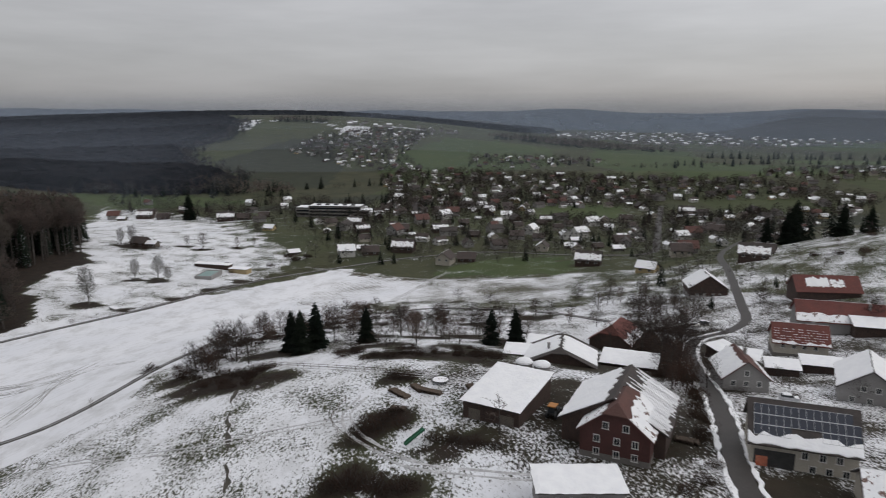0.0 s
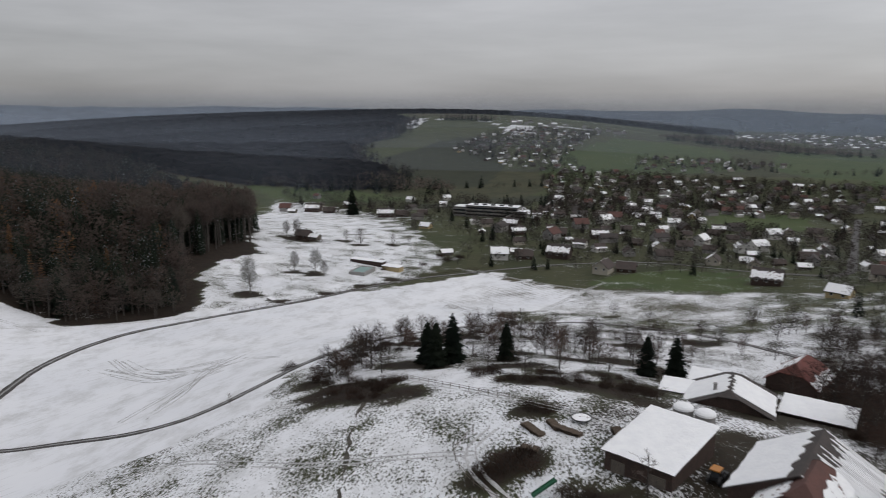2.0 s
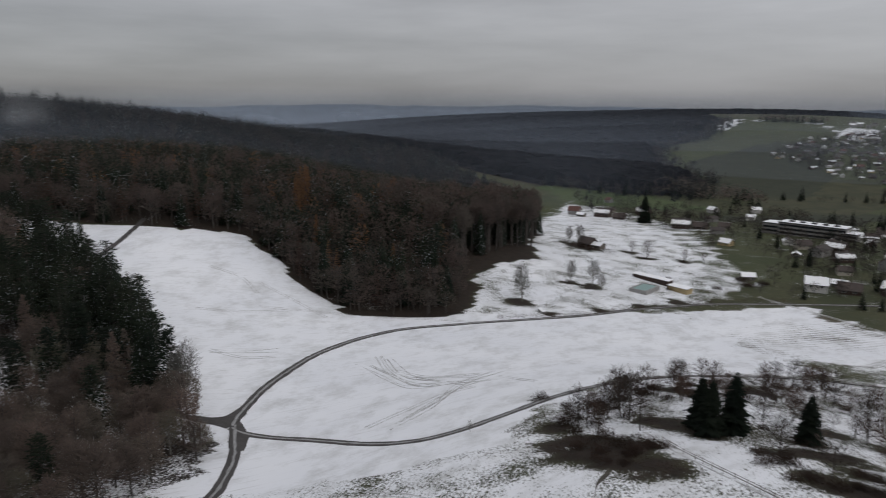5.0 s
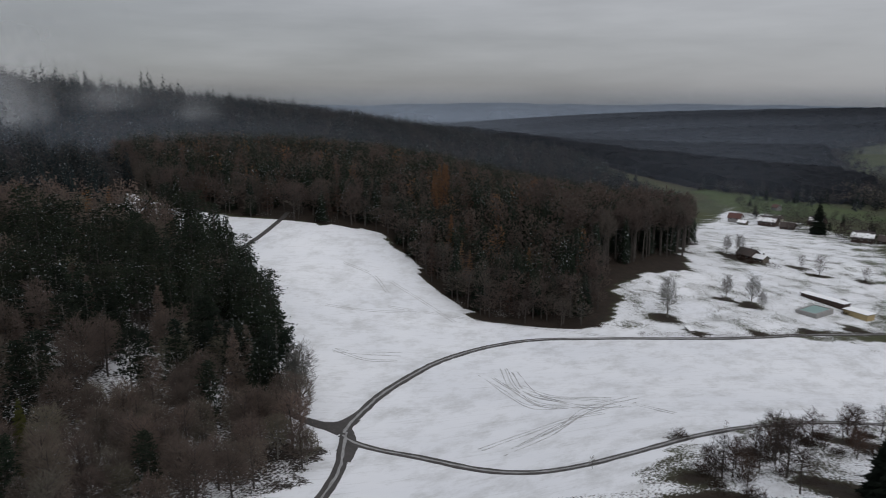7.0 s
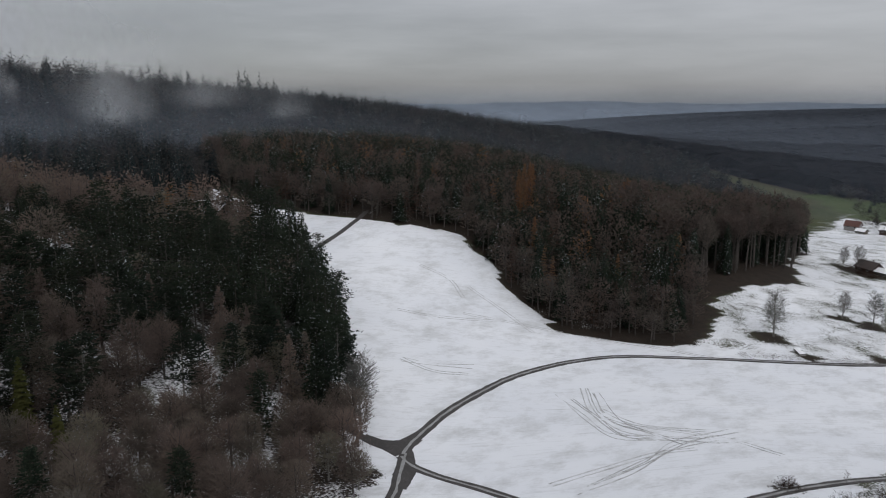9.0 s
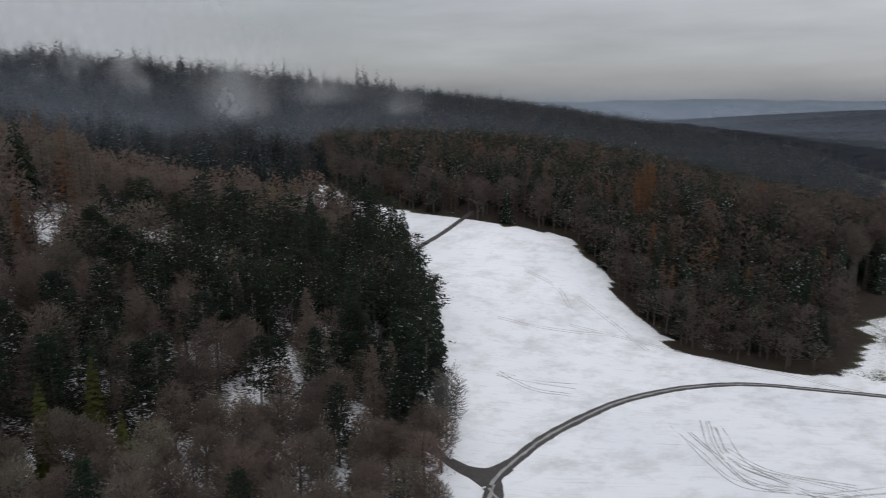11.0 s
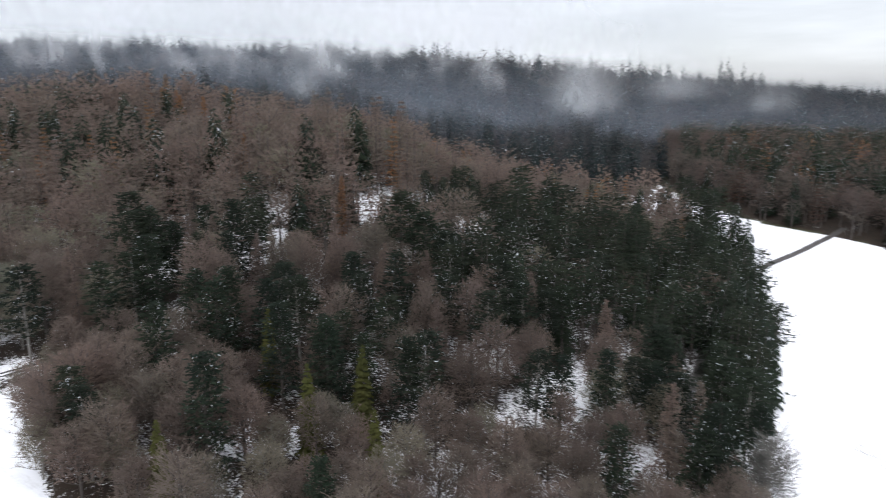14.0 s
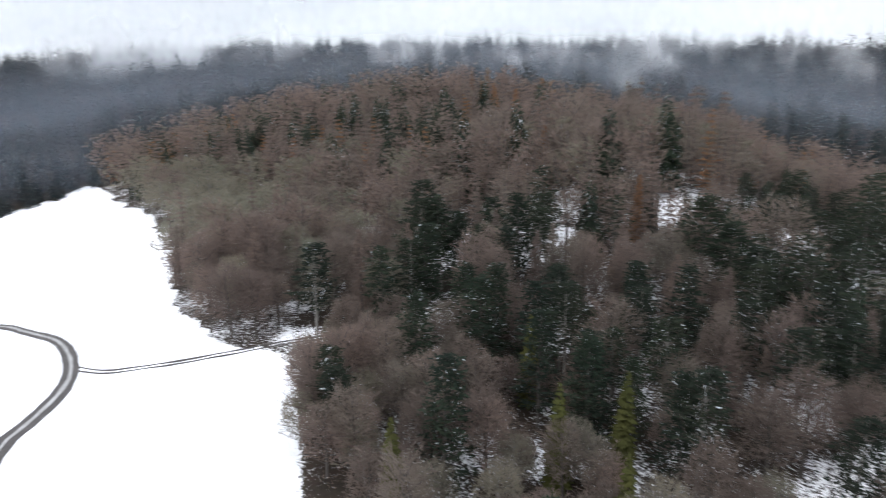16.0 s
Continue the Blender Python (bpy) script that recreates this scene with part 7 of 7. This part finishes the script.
def tractor():
    ob = thing("loader_tractor", pose(22.5, 132.0, ground(22.5, 132.0), 0, 0, 62), "orange farm loader parked between the barns", "tractor")
    part("body", Geo().box(0.9, 0, 1.1, 2.4, 1.3, 0.9).box(-0.4, 0, 1.0, 1.2, 1.5, 0.7), METAL_DARK, ob)
    part("cab", Geo().prism([(-1.2, -0.75, 1.3), (0.3, -0.75, 1.3), (0.3, 0.75, 1.3), (-1.2, 0.75, 1.3)], [(-1.0, -0.65, 2.6), (0.15, -0.65, 2.6), (0.15, 0.65, 2.6), (-1.0, 0.65, 2.6)]), GLASS, ob)
    part("cab_roof", Geo().box(-0.42, 0, 2.72, 2.0, 1.7, 0.22), ORANGE, ob, "orange cab roof")
    for x, y, r in ((-0.9, -0.95, 0.8), (-0.9, 0.95, 0.8), (1.5, -0.85, 0.55), (1.5, 0.85, 0.55)):
        part("wheel", Geo().tube((x, y - 0.22, r), (x, y + 0.22, r), r, r, 14), METAL_DARK, ob)
    part("bucket", Geo().box(2.9, 0, 0.5, 0.9, 1.9, 0.7), METAL_DARK, ob)


def slide():
    ob = thing("green_slide", pose(-5.5, 124.0, ground(-5.5, 124.0), 0, 0, 35), "green garden slide on a thawed bank", "slide")
    part("chute", Geo().prism([(-2.2, -0.4, 0.2), (2.2, -0.4, 2.2), (2.2, 0.4, 2.2), (-2.2, 0.4, 0.2)], [(-2.2, -0.4, 0.4), (2.2, -0.4, 2.4), (2.2, 0.4, 2.4), (-2.2, 0.4, 0.4)]), GREEN_NET, ob)
    for y in (-0.4, 0.4):
        part("side", Geo().prism([(-2.2, y, 0.3), (2.2, y, 2.3), (2.2, y + 0.06, 2.3), (-2.2, y + 0.06, 0.3)], [(-2.2, y, 0.7), (2.2, y, 2.7), (2.2, y + 0.06, 2.7), (-2.2, y + 0.06, 0.7)]), GREEN_NET, ob)
        part("leg", Geo().tube((2.1, y, -0.3), (2.1, y, 2.3), 0.05, 0.05, 4), METAL_DARK, ob)


def parked_car(x, y, turn, paint, label):
    ob = thing("parked_car", pose(x, y, ground(x, y) + 0.2, 0, 0, turn), label, "car", "cars parked by the street")
    lower = [(-2.1, 0.35), (2.1, 0.35), (2.15, 0.75), (1.2, 0.95), (-2.0, 0.98), (-2.15, 0.7)]
    part("body", Geo().prism([(u, -0.86, w) for u, w in lower], [(u, 0.86, w) for u, w in lower]), paint, ob)
    upper = [(-1.85, 0.96), (1.05, 0.96), (0.35, 1.45), (-1.35, 1.47)]
    part("cabin", Geo().prism([(u, -0.76, w) for u, w in upper], [(u, 0.76, w) for u, w in upper]), GLASS, ob, "dark glazed cabin")
    part("snow_cover", Geo().box(-0.5, 0, 1.54, 1.9, 1.5, 0.15).box(1.55, 0, 0.96, 0.95, 1.5, 0.1), SNOW, ob, "wet snow on roof and bonnet")
    for u in (-1.3, 1.35):
        for v in (-0.78, 0.78):
            part("wheel", Geo().tube((u, v - 0.1, 0.31), (u, v + 0.1, 0.31), 0.32, 0.32, 12), METAL_DARK, ob)


for x, y, turn, paint, label in ((97, 256, 25, WHITE_PAINT, "white parked car with snow on its roof"), (101.5, 258, 20, METAL_DARK, "dark parked car with snow on its roof"), (85, 177, 70, METAL_DARK, "dark parked car dusted with snow beside a house"), (80, 150, -20, ALU, "silver parked car under snow in a yard")):
    parked_car(x, y, turn, paint, label)
trampoline()
tractor()
slide()
lean_to("snowy_slab", -172, 349, -38, 7.0, 2.2, 0.6, 0.7, CONCRETE, "low concrete bunker by the lane under snow", z=ground(-172, 349), over=0.1)

# ---- low cloud on the hills, and tinted sheets that imitate distance haze ----
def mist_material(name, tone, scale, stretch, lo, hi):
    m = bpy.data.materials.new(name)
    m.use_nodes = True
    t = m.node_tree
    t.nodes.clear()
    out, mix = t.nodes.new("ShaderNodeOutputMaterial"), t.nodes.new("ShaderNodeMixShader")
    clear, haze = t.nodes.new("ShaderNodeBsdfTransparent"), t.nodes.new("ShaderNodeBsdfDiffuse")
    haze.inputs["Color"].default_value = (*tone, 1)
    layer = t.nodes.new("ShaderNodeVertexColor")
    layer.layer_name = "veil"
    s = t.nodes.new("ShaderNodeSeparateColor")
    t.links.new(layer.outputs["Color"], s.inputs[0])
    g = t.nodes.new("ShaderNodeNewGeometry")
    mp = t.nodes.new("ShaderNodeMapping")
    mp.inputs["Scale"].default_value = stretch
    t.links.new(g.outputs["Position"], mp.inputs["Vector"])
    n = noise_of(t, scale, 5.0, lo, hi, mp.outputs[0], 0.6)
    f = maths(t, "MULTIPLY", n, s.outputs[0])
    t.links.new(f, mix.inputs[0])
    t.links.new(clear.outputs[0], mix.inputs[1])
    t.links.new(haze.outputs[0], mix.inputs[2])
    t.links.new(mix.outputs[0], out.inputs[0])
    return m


def mist_bank(name, cx, cy, radius, az0, az1, levels, mat, label, wobble=0.0, follow=False, seed=0.0):
    """A thin curved see-through sheet, for low cloud or to imitate haze. levels: (height, density) from the bottom up;
    follow: heights are above the ground.
    """
    n, rows = 90, []
    for i in range(n + 1):
        a = radians(az0 + (az1 - az0) * i / n)
        r = radius * (1 + wobble * noise.noise((seed + 3.0 * a, 0.7, 0)))
        x, y = cx - math.sin(a) * r, cy + math.cos(a) * r
        g = ground(x, y) if follow else 0.0
        end = min(1.0, 6.0 * i / n, 6.0 * (n - i) / n)
        rows.append([((x, y, g + h), d * end) for h, d in levels])
    k = len(levels)
    geo = Geo().add([p for r in rows for p, _ in r], [(k * i + j, k * i + j + 1, k * i + j + k + 1, k * i + j + k) for i in range(n) for j in range(k - 1)])
    ob = tagged(new(name, geo.mesh(name, mat)), label, "mist", "", "stuff")
    c = ob.data.color_attributes.new("veil", "FLOAT_COLOR", "POINT")
    c.data.foreach_set("color", [v for r in rows for _, d in r for v in (d, d, d, 1)])
    for p in ob.data.polygons:
        p.use_smooth = True
    ob.visible_shadow = False
    return ob


def wisp(x, y, wide, low, high, dense, mat, label, lean=0.0):
    """A shred of cloud rising out of the wood: a curved veil, thinning towards its rims."""
    geo, veil = Geo(), []
    away = Vector((x + 50, y - 95)).normalized()
    side = Vector((-away.y, away.x))
    z0, nu, nv = ground(x, y), 24, 14
    for j in range(nv + 1):
        h = j / nv
        for i in range(nu + 1):
            u = 2 * i / nu - 1
            q = Vector((x, y)) + side * (u * wide * (0.75 + 0.5 * h) + lean * h * h) + away * (0.25 * wide * u * u)
            geo.v.append((q.x, q.y, z0 + low + (high - low) * h))
            veil.append(dense * max(0.0, 1 - u * u) ** 1.5 * min(1.0, 4 * h) * (1 - h) ** 0.9)
    geo.f = [(j * (nu + 1) + i, j * (nu + 1) + i + 1, (j + 1) * (nu + 1) + i + 1, (j + 1) * (nu + 1) + i) for j in range(nv) for i in range(nu)]
    ob = tagged(new("cloud_shred", geo.mesh("cloud_shred", mat)), label, "mist", "", "stuff")
    ob.data.color_attributes.new("veil", "FLOAT_COLOR", "POINT").data.foreach_set("color", [v for d in veil for v in (d, d, d, 1)])
    ob.visible_shadow = False


# blue-grey tint of the sheets that imitate distance haze
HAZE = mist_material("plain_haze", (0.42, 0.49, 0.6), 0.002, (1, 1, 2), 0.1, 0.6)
CLOUD = mist_material("low_cloud", (0.8, 0.82, 0.85), 0.011, (1, 1, 0.5), 0.47, 0.72)
CLOUD_BASE = mist_material("cloud_base", (0.72, 0.75, 0.79), 0.006, (1, 1, 0.6), 0.2, 0.6)
# added see-through sheets, one behind another, build up the haze with distance
mist_bank("mist_bank", 0, 0, 1250, -60, 95, ((-60, 0.13), (-10, 0.14), (25, 0.14), (80, 0.0)), HAZE, "tinted sheet imitating thin haze over the village")
mist_bank("mist_bank", 0, 0, 1550, -20, 95, ((-60, 0.15), (0, 0.15), (35, 0.15), (90, 0.0)), HAZE, "tinted sheet imitating thin haze before the wooded ridge")
mist_bank("mist_bank", 0, 0, 860, 14, 95, ((-60, 0.12), (0, 0.12), (30, 0.12), (80, 0.0)), HAZE, "tinted sheet imitating thin haze at the foot of the ridge")
mist_bank("mist_bank", 0, 0, 2300, -60, 80, ((-60, 0.14), (20, 0.14), (60, 0.1), (110, 0.0)), HAZE, "tinted sheet imitating thin haze over the plain")
mist_bank("mist_bank", 0, 0, 1900, -60, 95, ((-60, 0.16), (0, 0.16), (45, 0.12), (100, 0.0)), HAZE, "tinted sheet imitating thin haze over the plain")
mist_bank("mist_bank", 0, 0, 2700, -60, 80, ((-60, 0.3), (20, 0.3), (70, 0.2), (130, 0.0)), HAZE, "tinted sheet imitating haze over the plain")
mist_bank("mist_bank", 0, 0, 3500, -75, 95, ((-60, 0.55), (30, 0.5), (80, 0.3), (170, 0.0)), HAZE, "tinted sheet imitating thick haze before the far hills")
# two more added sheets, to lighten the hillside wood like distance haze
for r, d, s, az in ((440, 0.12, 2.0, 82), (560, 0.18, 3.3, 52)):
    mist_bank("low_cloud", -60, 100, r, az, 180, ((0, d), (20, d), (34, 0.8 * d), (70, 0.0)), HAZE, "tinted sheet imitating thin haze before the hillside wood", 0.05, True, s)
mist_bank("low_cloud", -60, 100, 700, 77, 172, ((0, 0.0), (12, 0.25), (26, 0.9), (46, 0.9), (85, 0.0)), CLOUD, "shreds of low cloud drifting over the wooded crest", 0.08, True, 4.0)
mist_bank("low_cloud", -60, 100, 1150, 74, 176, ((0, 0.0), (18, 0.3), (38, 0.9), (90, 1.0), (160, 0.0)), CLOUD_BASE, "low cloud hiding the hilltops", 0.05, True, 6.0)
SHRED = mist_material("cloud_shred", (0.66, 0.69, 0.72), 0.03, (1, 1, 0.6), 0.25, 0.7)
wisp(-690, 160, 40, 10, 70, 0.95, SHRED, "pale plume of mist rising from the wood", 18)
wisp(-548, -47, 17, 8, 46, 0.6, SHRED, "thin shred of mist on the slope", -6)
wisp(-800, 352, 48, 14, 60, 0.5, SHRED, "faint plume of mist above the crest", 10)
wisp(-770, 258, 62, 26, 80, 0.5, SHRED, "mist trailing over the tree tops", 22)
wisp(-868, -95, 120, 10, 74, 0.8, SHRED, "low cloud on the crest", 30)
wisp(-520, -480, 100, 10, 70, 0.7, SHRED, "low cloud on the crest", 20)
